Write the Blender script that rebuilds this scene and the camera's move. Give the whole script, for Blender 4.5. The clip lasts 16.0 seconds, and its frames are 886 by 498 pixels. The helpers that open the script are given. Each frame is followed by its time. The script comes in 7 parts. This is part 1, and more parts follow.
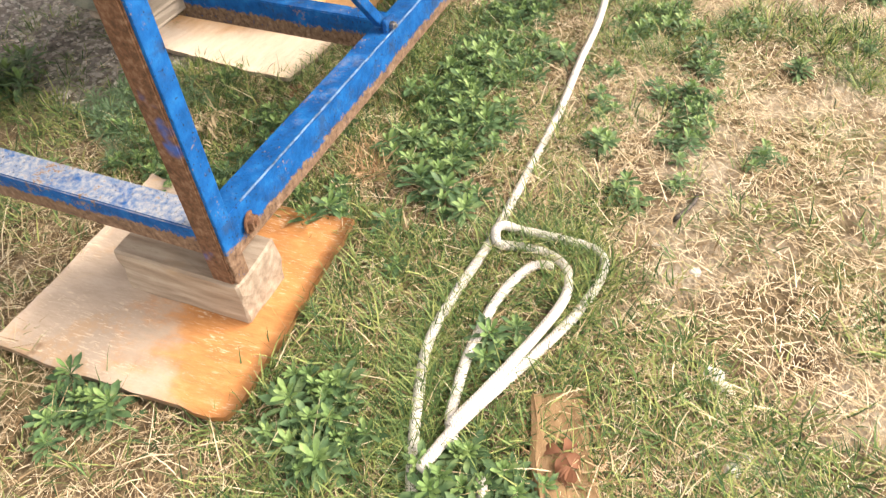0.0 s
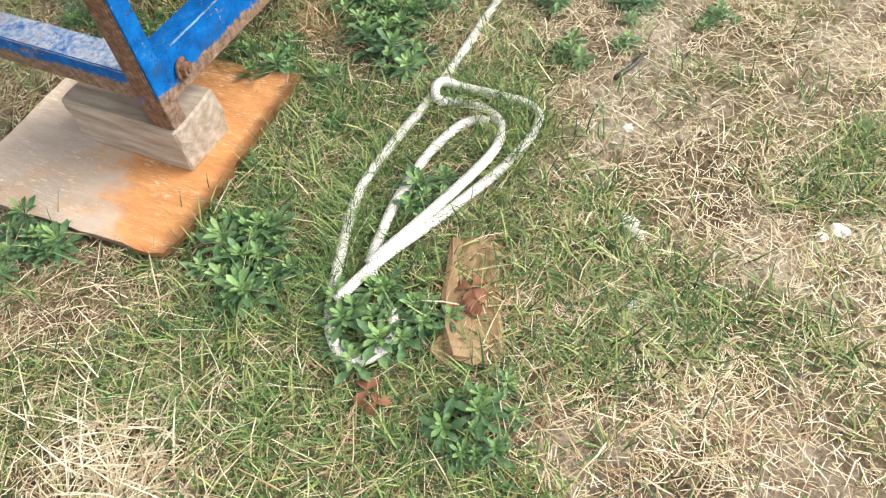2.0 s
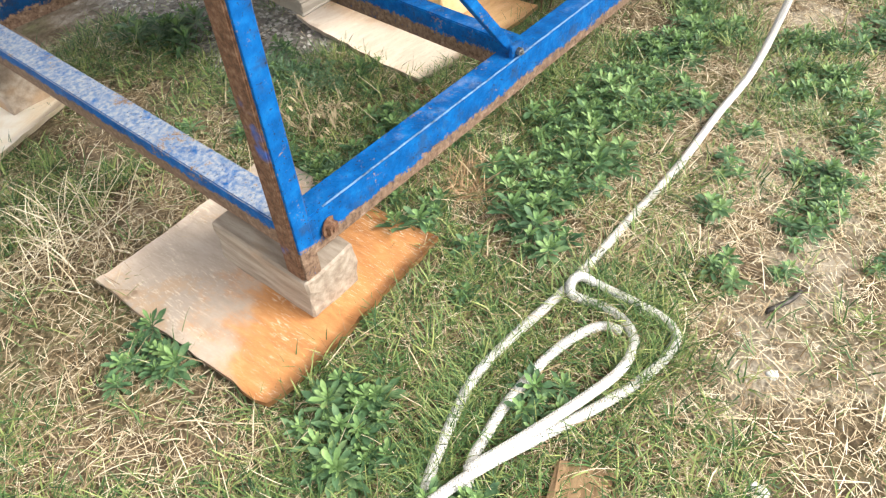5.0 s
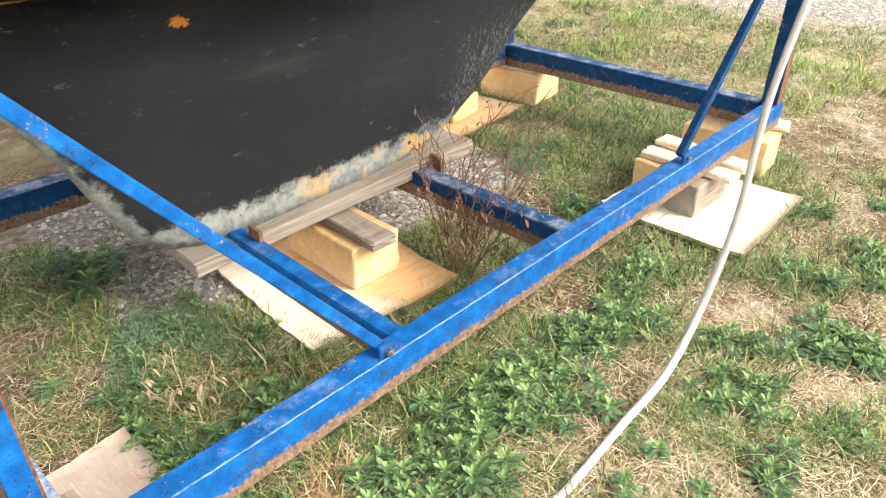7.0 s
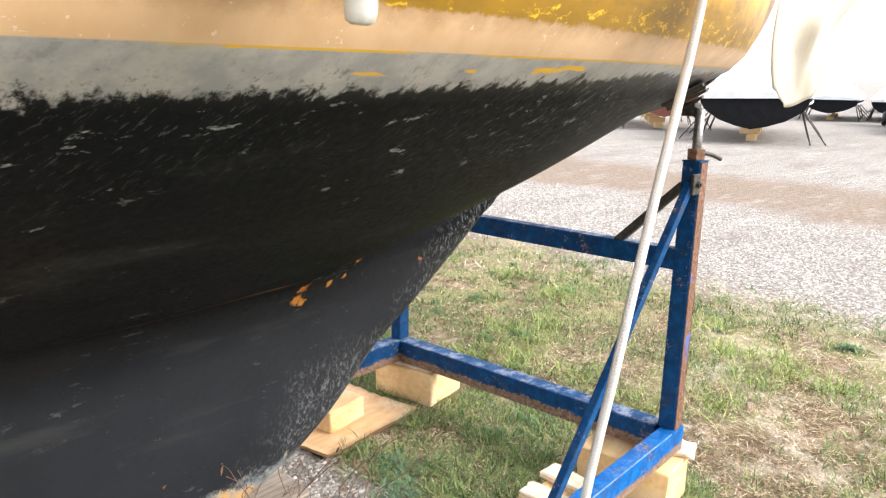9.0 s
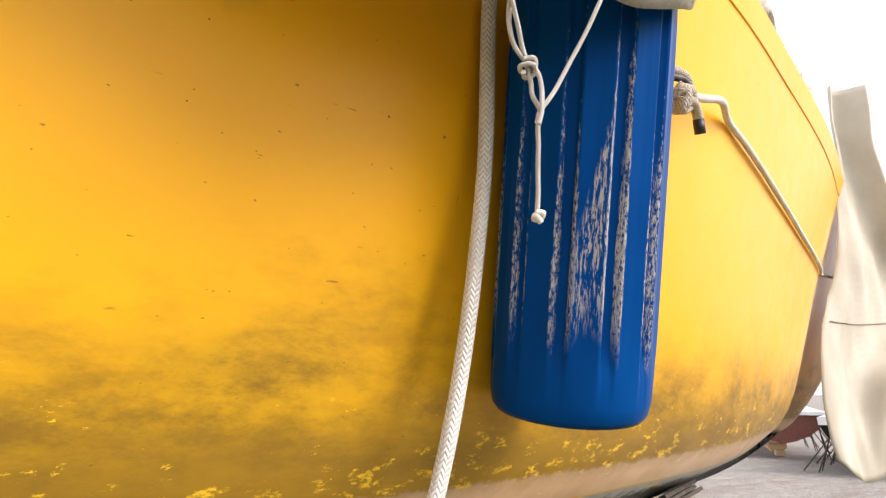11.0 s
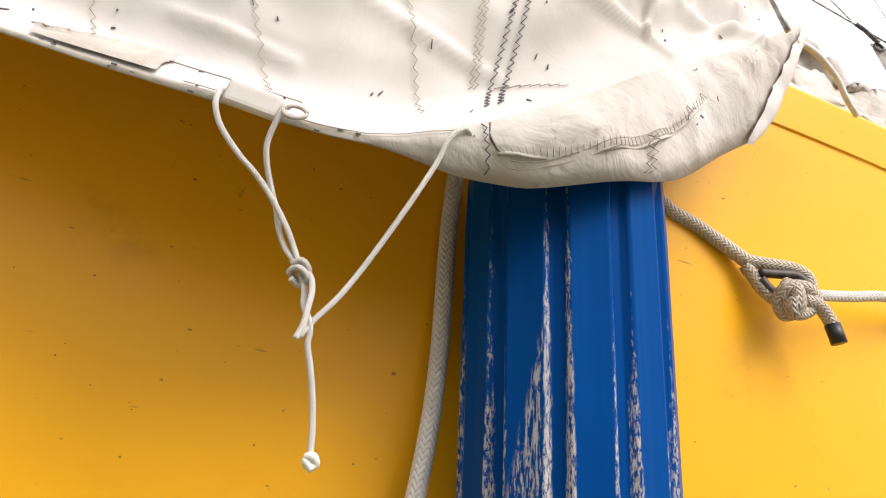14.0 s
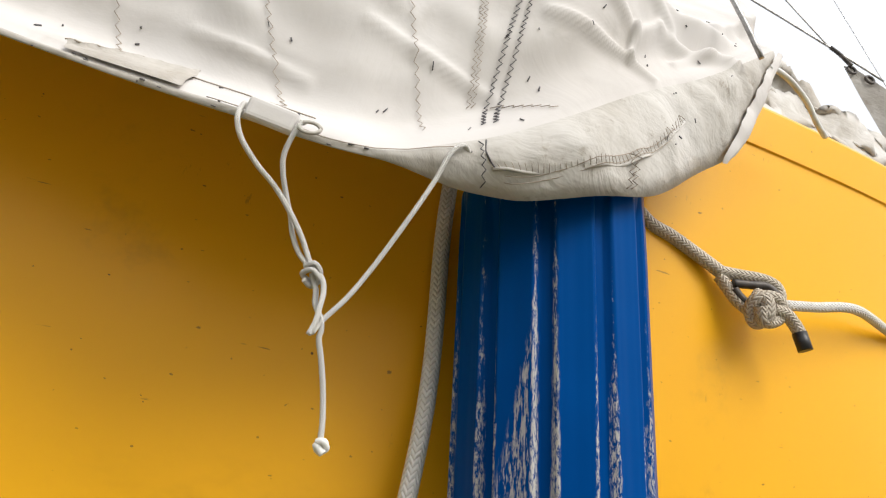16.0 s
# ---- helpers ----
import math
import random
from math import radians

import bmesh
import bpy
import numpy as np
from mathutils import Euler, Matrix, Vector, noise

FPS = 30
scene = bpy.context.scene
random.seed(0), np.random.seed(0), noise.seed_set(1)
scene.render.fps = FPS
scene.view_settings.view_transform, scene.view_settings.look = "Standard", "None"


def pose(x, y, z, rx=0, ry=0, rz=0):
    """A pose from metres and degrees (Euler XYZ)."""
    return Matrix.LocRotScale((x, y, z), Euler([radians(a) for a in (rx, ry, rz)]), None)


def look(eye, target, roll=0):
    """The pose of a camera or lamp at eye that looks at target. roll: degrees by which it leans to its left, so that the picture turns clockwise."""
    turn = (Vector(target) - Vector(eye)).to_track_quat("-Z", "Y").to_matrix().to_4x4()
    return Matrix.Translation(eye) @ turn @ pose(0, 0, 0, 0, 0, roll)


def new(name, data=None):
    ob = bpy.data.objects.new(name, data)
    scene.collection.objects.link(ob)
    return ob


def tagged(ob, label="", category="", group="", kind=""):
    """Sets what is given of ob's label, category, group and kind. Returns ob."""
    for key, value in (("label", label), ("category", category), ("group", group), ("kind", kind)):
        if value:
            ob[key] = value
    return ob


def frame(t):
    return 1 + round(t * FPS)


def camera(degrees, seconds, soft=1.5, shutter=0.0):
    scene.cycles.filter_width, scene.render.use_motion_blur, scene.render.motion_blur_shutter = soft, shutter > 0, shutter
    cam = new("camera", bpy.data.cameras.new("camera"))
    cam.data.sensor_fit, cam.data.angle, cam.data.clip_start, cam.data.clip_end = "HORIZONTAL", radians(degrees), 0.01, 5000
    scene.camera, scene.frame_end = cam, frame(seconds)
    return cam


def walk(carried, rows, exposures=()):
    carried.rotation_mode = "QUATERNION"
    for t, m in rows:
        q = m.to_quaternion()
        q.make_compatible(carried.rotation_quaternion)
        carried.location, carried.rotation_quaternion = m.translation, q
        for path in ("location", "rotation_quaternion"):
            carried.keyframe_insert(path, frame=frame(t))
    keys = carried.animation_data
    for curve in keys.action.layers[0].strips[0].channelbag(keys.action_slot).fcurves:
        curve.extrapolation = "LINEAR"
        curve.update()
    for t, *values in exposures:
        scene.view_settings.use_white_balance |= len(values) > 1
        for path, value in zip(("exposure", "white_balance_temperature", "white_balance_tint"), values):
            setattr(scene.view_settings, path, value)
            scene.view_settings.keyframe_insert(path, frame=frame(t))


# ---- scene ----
cam = camera(64.2, 16.0, soft=1.25, shutter=0.06)
PATH = [
    (0, (-0.745, -0.894, 1.148), (0.466, -0.214, -0.291), -4.5),
    (0.5, (-0.815, -0.895, 1.077), (0.223, -0.51, -0.588), -0.0),
    (1, (-0.805, -0.961, 1.068), (0.152, -0.378, -0.588), -2.0),
    (1.5, (-0.781, -1.085, 1.094), (0.168, -0.396, -0.527), -3.0),
    (2, (-0.757, -1.119, 1.108), (0.224, -0.461, -0.506), -7.1),
    (2.5, (-0.789, -1.078, 1.12), (0.141, -0.32, -0.48), -7.7),
    (3, (-0.796, -1.023, 1.136), (0.156, -0.203, -0.42), -8.6),
    (3.2, (-0.797, -1.002, 1.144), (0.164, -0.19, -0.411), -7.2),
    (5.3, (-0.517, -0.947, 1.245), (0.45, 0.04, -0.2), -3.6),
    (5.5, (-0.458, -0.921, 1.258), (0.645, -0.006, -0.138), -0.6),
    (6, (-0.38, -0.889, 1.257), (0.898, 0.023, 0.018), 0.6),
    (6.5, (-0.257, -0.922, 1.274), (1.001, 0.139, 0.137), 1.6),
    (7, (-0.152, -1.0, 1.315), (1.024, 0.228, 0.261), 0.4),
    (7.5, (-0.003, -0.952, 1.329), (1.31, 0.204, 0.359), 2.2),
    (8, (0.159, -0.902, 1.386), (1.606, 0.201, 0.556), 2.0),
    (8.5, (0.315, -0.923, 1.447), (1.784, 0.251, 0.766), 3.2),
    (9, (0.507, -1.006, 1.545), (1.87, 0.376, 1.066), 0.8),
    (9.5, (0.677, -0.987, 1.611), (2.189, 0.283, 1.289), -0.8),
    (10, (0.876, -0.939, 1.68), (2.417, 0.33, 1.552), -1.7),
    (10.2, (0.954, -0.954, 1.696), (2.458, 0.364, 1.651), -1.4),
    (12.3, (1.775, -0.979, 1.782), (1.992, 0.747, 2.769), 5.8),
    (12.5, (1.768, -0.981, 1.780), (1.896, 0.734, 2.801), 6.5),
    (13, (1.744, -0.987, 1.783), (1.857, 0.751, 2.765), 8.0),
    (13.5, (1.737, -1.009, 1.780), (1.920, 0.698, 2.806), 6.2),
    (14, (1.736, -0.998, 1.782), (1.956, 0.705, 2.808), 6.2),
    (14.5, (1.730, -1.000, 1.785), (1.966, 0.680, 2.845), 5.8),
    (15, (1.719, -1.018, 1.784), (1.945, 0.653, 2.861), 6.9),
    (15.5, (1.722, -1.025, 1.770), (1.983, 0.654, 2.825), 6.4),
    (16, (1.719, -1.033, 1.757), (1.983, 0.649, 2.806), 6.4),
]
walk(cam, [(t, look(eye, target, roll)) for t, eye, target, roll in PATH],
     [(0, 1.05, 7700, 15), (0.5, .85, 7250, 12), (1.5, .77, 6650, 9), (3.2, .84, 6400, 4.5), (5.5, 1.08, 6800, 9), (6.2, 1.25, 7000, 10), (7, 1.24, 7000, 10), (7.5, 1.24, 6900, 11),
      (8.5, 1.17, 6550, 12), (9.0, 1.20, 6450, 12), (9.5, .92, 6350, 12), (10.2, .56, 6350, 13), (12.3, .74, 7300, 18), (13.5, .52, 6850, 16), (14.5, .32, 6500, 13), (16, .13, 6400, 9.5)])

# ---- world and light ----
world = bpy.data.worlds.new("overcast_sky")
scene.world = world
world.use_nodes = True
wn, wl = world.node_tree.nodes, world.node_tree.links
sky = wn.new("ShaderNodeTexSky")
sky.sky_type, sky.sun_disc = "NISHITA", False
sky.sun_elevation, sky.sun_rotation = radians(37.8), radians(146)
sky.air_density, sky.dust_density, sky.ozone_density = 1.0, 6.0, 1.0
hsv = wn.new("ShaderNodeHueSaturation")
hsv.inputs["Saturation"].default_value = 0.22
wl.new(sky.outputs[0], hsv.inputs["Color"])
cloud = wn.new("ShaderNodeMix")
cloud.data_type = "RGBA"
cloud.inputs[0].default_value = 0.85
cloud.inputs[7].default_value = (4.9, 5.0, 5.2, 1)
wl.new(hsv.outputs[0], cloud.inputs[6])
wl.new(cloud.outputs[2], wn["Background"].inputs["Color"])
wn["Background"].inputs["Strength"].default_value = 0.215
sun_data = bpy.data.lights.new("sun", "SUN")
sun_data.energy, sun_data.angle, sun_data.color = 2.6, radians(34), (1.0, 0.95, 0.87)
sun = new("sun", sun_data)
sun.matrix_world = look((5, -7.5, 7), (0, 0, 0))


# ---- materials ----
def mat(name, build):
    m = bpy.data.materials.new(name)
    m.use_nodes = True
    b = m.node_tree.nodes["Principled BSDF"]
    build(Nodes(m.node_tree, b))
    return m


class Nodes:
    """Short hand for a node tree."""

    def __init__(self, tree, bsdf):
        self.tree, self.bsdf = tree, bsdf

    def node(self, kind, **inputs):
        n = self.tree.nodes.new(kind)
        for key, value in inputs.items():
            self.put(n, key.replace("_", " "), value)
        return n

    def put(self, n, key, value):
        socket = n.inputs[int(key)] if key.isdigit() else n.inputs[key]
        if hasattr(value, "is_output"):
            self.tree.links.new(value, socket)
        else:
            socket.default_value = value

    def coords(self, kind="Object"):
        return self.tree.nodes.new("ShaderNodeTexCoord").outputs[kind]

    def noise(self, scale, detail=4.0, rough=0.55, vec=None, stretch=None):
        vec = vec if vec is not None else self.coords()
        if stretch:
            mp = self.node("ShaderNodeMapping", Vector=vec)
            mp.inputs["Scale"].default_value = stretch
            vec = mp.outputs[0]
        n = self.node("ShaderNodeTexNoise", Vector=vec, Scale=scale, Detail=detail, Roughness=rough)
        return n.outputs["Fac"]

    def ramp(self, fac, *stops):
        n = self.node("ShaderNodeValToRGB", Fac=fac)
        el = n.color_ramp.elements
        while len(el) < len(stops):
            el.new(0.5)
        for e, (pos, col) in zip(el, stops):
            e.position = pos
            e.color = (*col, 1) if isinstance(col, tuple) else (col, col, col, 1)
        return n.outputs[0]

    def mix(self, fac, a, b, mode="MIX"):
        n = self.tree.nodes.new("ShaderNodeMix")
        n.data_type, n.blend_type = "RGBA", mode
        for i, v in ((0, fac), (6, a), (7, b)):
            if hasattr(v, "is_output"):
                self.tree.links.new(v, n.inputs[i])
            else:
                n.inputs[i].default_value = v if i == 0 else (*v, 1) if isinstance(v, tuple) else (v, v, v, 1)
        return n.outputs[2]

    def math(self, op, a, b=0.0, c=0.0):
        n = self.tree.nodes.new("ShaderNodeMath")
        n.operation = op
        for i, v in enumerate((a, b, c)):
            if hasattr(v, "is_output"):
                self.tree.links.new(v, n.inputs[i])
            else:
                n.inputs[i].default_value = v
        return n.outputs[0]

    def step(self, v, lo, hi):
        n = self.node("ShaderNodeMapRange", Value=v)
        self.put(n, "From Min", lo)
        self.put(n, "From Max", hi)
        n.interpolation_type = "SMOOTHSTEP"
        return n.outputs[0]

    def split(self, vec=None):
        n = self.node("ShaderNodeSeparateXYZ", Vector=vec if vec is not None else self.coords())
        return n.outputs

    def bump(self, height, strength=0.3, distance=0.01):
        n = self.node("ShaderNodeBump", Height=height, Strength=strength, Distance=distance)
        self.tree.links.new(n.outputs[0], self.bsdf.inputs["Normal"])

    def out(self, color, rough=0.6, metal=0.0, spec=None):
        self.put(self.bsdf, "Base Color", (*color, 1) if isinstance(color, tuple) else color)
        self.put(self.bsdf, "Roughness", rough)
        self.put(self.bsdf, "Metallic", metal)
        if spec is not None:
            self.put(self.bsdf, "Specular IOR Level", spec)

    def chance(self):
        return self.tree.nodes.new("ShaderNodeObjectInfo").outputs["Random"]

    def island(self):
        return self.tree.nodes.new("ShaderNodeNewGeometry").outputs["Random Per Island"]


def m_ground(n):
    x, y, z = n.split()
    wob = n.noise(0.5, 3)
    gx = n.math("ADD", x, n.math("MULTIPLY", n.math("SUBTRACT", wob, 0.5), 2.2))
    fine = n.noise(60, 6, 0.7)
    med = n.noise(7, 5, 0.6)
    big = n.noise(1.3, 4)
    soil = n.ramp(med, (0.3, (0.060, 0.042, 0.027)), (0.53, (0.19, 0.138, 0.09)), (0.74, (0.46, 0.38, 0.285)))
    turf = n.ramp(fine, (0.3, (0.055, 0.042, 0.022)), (0.5, (0.17, 0.13, 0.075)), (0.68, (0.40, 0.33, 0.22)))
    land = n.mix(n.step(big, 0.4, 0.6), soil, turf)
    ax, ay = n.math("SUBTRACT", x, 1.4), n.math("ADD", y, 0.2)
    away = n.step(n.math("SQRT", n.math("ADD", n.math("MULTIPLY", ax, ax), n.math("MULTIPLY", ay, ay))), 1.8, 3.6)
    verge = n.math("ADD", n.noise(2.3, 5, 0.6), n.math("MULTIPLY", away, 0.10))
    land = n.mix(n.math("MULTIPLY", n.step(verge, 0.52, 0.70), n.math("ADD", 0.5, n.math("MULTIPLY", away, 0.3))), land, n.mix(fine, (0.12, 0.155, 0.05), (0.30, 0.31, 0.14)))
    land = n.mix(n.math("MULTIPLY", n.math("MULTIPLY", n.step(n.noise(3.1, 6, 0.7), 0.46, 0.70), n.step(n.math("SUBTRACT", n.math("MULTIPLY", x, 0.35), y), 0.55, 0.95)), 0.8), land, (0.62, 0.55, 0.45))
    stone = n.node("ShaderNodeTexVoronoi", Vector=n.coords(), Scale=55.0)
    grit = n.ramp(n.split(stone.outputs["Color"])[0], (0.0, (0.10, 0.092, 0.084)), (0.5, (0.285, 0.262, 0.24)), (1.0, (0.62, 0.59, 0.555)))
    grit = n.mix(n.math("MULTIPLY", n.step(n.noise(110, 3), 0.40, 0.65), 0.7), grit, (0.24, 0.215, 0.19))
    dirt = n.mix(n.step(n.noise(14, 5), 0.35, 0.7), (0.20, 0.150, 0.115), (0.27, 0.215, 0.17))
    band = n.math("MULTIPLY", n.step(gx, 8.6, 9.6), n.math("SUBTRACT", 1.0, n.step(gx, 11.3, 12.6)))
    worn = n.noise(1.1, 6, 0.7, None, (0.45, 1.6, 1))
    grit = n.mix(n.math("MULTIPLY", n.step(worn, 0.46, 0.66), 0.65), grit, (0.20, 0.17, 0.15))
    grit = n.mix(n.math("MULTIPLY", n.step(n.noise(1.7, 6, 0.7, None, (0.4, 1.4, 1)), 0.55, 0.70), 0.6), grit, (0.48, 0.45, 0.42))
    dirt = n.mix(n.math("MULTIPLY", n.step(n.noise(1.9, 6, 0.7, None, (0.5, 1.5, 1)), 0.52, 0.68), 0.6), dirt, (0.36, 0.33, 0.30))
    yard = n.mix(n.math("MULTIPLY", band, 0.92), n.mix(0.1, grit, (0.25, 0.235, 0.22)), dirt)
    yard = n.mix(n.math("MULTIPLY", n.step(gx, 15, 30), 0.7), yard, (0.26, 0.24, 0.225))
    patch = n.math("MULTIPLY", n.step(n.math("ADD", x, n.math("MULTIPLY", med, 0.5)), 0.3, 0.75),
                   n.math("SUBTRACT", 1.0, n.step(n.math("ADD", x, n.math("MULTIPLY", med, 0.5)), 2.15, 2.45)))
    patch = n.math("MULTIPLY", patch, n.step(n.math("ADD", y, n.math("MULTIPLY", med, 0.35)), 0.75, 0.95))
    patch = n.math("MULTIPLY", patch, n.math("SUBTRACT", 1.0, n.step(y, 1.6, 2.1)))
    zone = n.math("MAXIMUM", n.step(n.math("ADD", gx, n.math("MULTIPLY", med, 0.8)), 5.2, 6.4), patch)
    col = n.mix(zone, land, yard)
    n.out(col, 0.95, spec=0.15)
    n.bump(n.math("ADD", fine, n.math("MULTIPLY", stone.outputs["Distance"], 0.8)), 0.9, 0.02)


def blue_paint(tone, wear, chalky, amount=0.25):
    """Brushed blue paint over rusting steel: worn along the low edges, chalky and sheen-pale on tops."""
    def build(n):
        p = n.coords()
        x, y, z = n.split()
        geo = n.tree.nodes.new("ShaderNodeNewGeometry")
        nz = n.split(geo.outputs["Normal"])[2]
        v = n.noise(9, 5, 0.6, p)
        f = n.noise(80, 4, 0.7, p)
        g = n.noise(230, 3, 0.6, p)
        dark, mid, light = tone
        blue = n.ramp(n.noise(25, 5, 0.65, p), (0.3, dark), (0.55, mid), (0.8, light))
        blue = n.mix(n.math("MULTIPLY", n.step(n.noise(14, 5, 0.7, p), 0.52, 0.68), 0.5), blue, (0.035, 0.05, 0.085))
        rust = n.ramp(f, (0.3, (0.085, 0.050, 0.034)), (0.55, (0.23, 0.150, 0.105)), (0.75, (0.38, 0.28, 0.215)))
        # upward faces go paler: chalk, and the rail tops' white sheen put into the colour
        chalk_sheen = n.mix(n.step(f, 0.35, 0.65), (0.14, 0.22, 0.38), (0.44, 0.45, 0.47))
        top = n.math("MULTIPLY", n.step(nz, 0.6, 0.9), n.step(n.noise(13, 6, 0.7, p), chalky, chalky + 0.16))
        c = n.mix(n.math("MULTIPLY", top, amount), blue, chalk_sheen)
        low = n.math("SUBTRACT", 1.0, n.step(n.math("ADD", z, n.math("MULTIPLY", n.math("SUBTRACT", v, 0.5), 0.10)), 0.200, 0.236))
        low = n.math("MULTIPLY", low, 0.22)
        spots = n.step(n.math("ADD", low, n.math("ADD", n.math("MULTIPLY", v, 0.45), n.math("ADD", n.math("MULTIPLY", f, 0.35), n.math("MULTIPLY", g, 0.2)))), wear, wear + 0.06)
        c = n.mix(spots, c, rust)
        pits = n.math("MULTIPLY", n.step(n.noise(170, 2, 0.5, p), 0.63, 0.68), n.step(n.noise(7, 3, 0.6, p), 0.40, 0.58))
        c = n.mix(n.math("MULTIPLY", pits, 0.8), c, (0.03, 0.022, 0.02))
        n.out(c, n.ramp(f, (0.3, 0.42), (0.7, 0.75)), 0.0, 0.12)
        n.bump(n.math("ADD", f, n.math("MULTIPLY", spots, -0.6)), 0.35, 0.004)
    return build


def m_rust(n):
    f = n.noise(70, 5, 0.7)
    c = n.ramp(f, (0.3, (0.05, 0.022, 0.012)), (0.52, (0.16, 0.075, 0.04)), (0.75, (0.31, 0.20, 0.14)))
    c = n.mix(n.math("MULTIPLY", n.step(n.noise(6, 4), 0.62, 0.70), 0.8), c, (0.01, 0.12, 0.5))
    n.out(c, 0.75)
    n.bump(f, 0.5, 0.004)


def m_steel(n):
    f = n.noise(120, 4)
    n.out(n.ramp(f, (0.3, (0.20, 0.19, 0.18)), (0.7, (0.42, 0.41, 0.40))), 0.42, 0.85)
    n.bump(f, 0.15, 0.002)


def m_dark_steel(n):
    f = n.noise(60, 4)
    n.out(n.ramp(f, (0.3, (0.025, 0.023, 0.022)), (0.7, (0.10, 0.085, 0.075))), 0.55, 0.4)
    n.bump(f, 0.3, 0.002)


def wood(light, dark, rough=0.7, along=(1.2, 14, 14), stain=None):
    def build(n):
        info = n.chance()
        off = n.node("ShaderNodeVectorMath")
        off.operation = "ADD"
        n.put(off, "0", n.coords())
        comb = n.node("ShaderNodeCombineXYZ", X=info, Y=n.math("MULTIPLY", info, 7.3), Z=n.math("MULTIPLY", info, 3.1))
        n.put(off, "1", comb.outputs[0])
        v = off.outputs[0]
        g = n.noise(5, 6, 0.65, v, along)
        fine = n.noise(40, 4, 0.7, v, along)
        c = n.mix(n.step(g, 0.3, 0.7), dark, light)
        c = n.mix(n.math("MULTIPLY", n.step(fine, 0.5, 0.75), 0.45), c, tuple(k * 0.45 for k in dark))
        if stain:
            c = n.mix(n.step(n.noise(3.2, 5, 0.6, v), 0.48, 0.66), c, stain)
        n.out(c, rough)
        n.bump(n.math("ADD", g, fine), 0.35, 0.004)
    return build


def two_tone_sheet(n):
    """New plywood, paler where it sticks out from under the keel."""
    x, y, z = n.split()
    g = n.noise(6, 6, 0.7, None, (2.0, 9, 6))
    fresh = n.ramp(g, (0.3, (0.58, 0.33, 0.15)), (0.55, (0.70, 0.44, 0.22)), (0.8, (0.78, 0.55, 0.32)))
    pale = n.ramp(g, (0.3, (0.70, 0.56, 0.44)), (0.55, (0.80, 0.68, 0.56)), (0.8, (0.86, 0.78, 0.68)))
    fresh_side = n.step(n.math("ADD", n.math("ADD", x, n.math("MULTIPLY", y, 0.35)), n.math("MULTIPLY", n.math("SUBTRACT", n.noise(5, 5, 0.7), 0.5), 0.3)), -0.14, 0.02)
    c = n.mix(fresh_side, pale, fresh)
    c = n.mix(n.math("MULTIPLY", n.step(n.noise(30, 5, 0.7, None, (3, 12, 6)), 0.56, 0.68), 0.4), c, (0.45, 0.27, 0.13))
    c = n.mix(n.math("MULTIPLY", n.step(n.noise(8, 4, 0.6), 0.62, 0.72), 0.35), c, (0.30, 0.20, 0.12))
    n.out(c, 0.7)
    n.bump(g, 0.3, 0.004)


def m_plywood(n):
    """Weathered plywood: bleached and grey at one side, wet orange at the other."""
    x, y, z = n.split()
    g = n.noise(7, 7, 0.78, None, (5.5, 1.4, 4))
    f = n.noise(38, 6, 0.75, None, (7, 1.0, 6))
    b = n.noise(2.6, 4, 0.6)
    wet = n.step(n.math("ADD", n.math("MULTIPLY", x, 0.55), n.math("ADD", n.math("MULTIPLY", y, -1.5), n.math("ADD", n.math("MULTIPLY", b, 0.95), n.math("MULTIPLY", n.math("ADD", n.noise(11, 6, 0.75), g), 0.42)))), 0.74, 1.02)
    pale = n.ramp(g, (0.3, (0.43, 0.34, 0.265)), (0.55, (0.54, 0.44, 0.36)), (0.75, (0.62, 0.55, 0.48)))
    orange = n.ramp(g, (0.3, (0.40, 0.145, 0.035)), (0.55, (0.58, 0.25, 0.075)), (0.8, (0.70, 0.42, 0.20)))
    pale = n.mix(n.math("MULTIPLY", n.step(n.noise(4.5, 6, 0.7), 0.46, 0.62), 0.55), pale, (0.44, 0.36, 0.30))
    pale = n.mix(n.math("MULTIPLY", n.step(n.noise(3.2, 6, 0.75), 0.52, 0.62), 0.45), pale, (0.56, 0.33, 0.16))
    c = n.mix(n.math("MULTIPLY", wet, 0.92), pale, orange)
    c = n.mix(n.math("MULTIPLY", n.step(f, 0.55, 0.63), n.step(n.noise(5, 4, 0.6), 0.40, 0.62)), c, (0.76, 0.66, 0.52))
    c = n.mix(n.math("MULTIPLY", n.step(n.noise(9, 4), 0.66, 0.72), 0.6), c, (0.16, 0.09, 0.05))
    n.out(c, 0.7)
    n.bump(n.math("ADD", g, f), 0.3, 0.004)


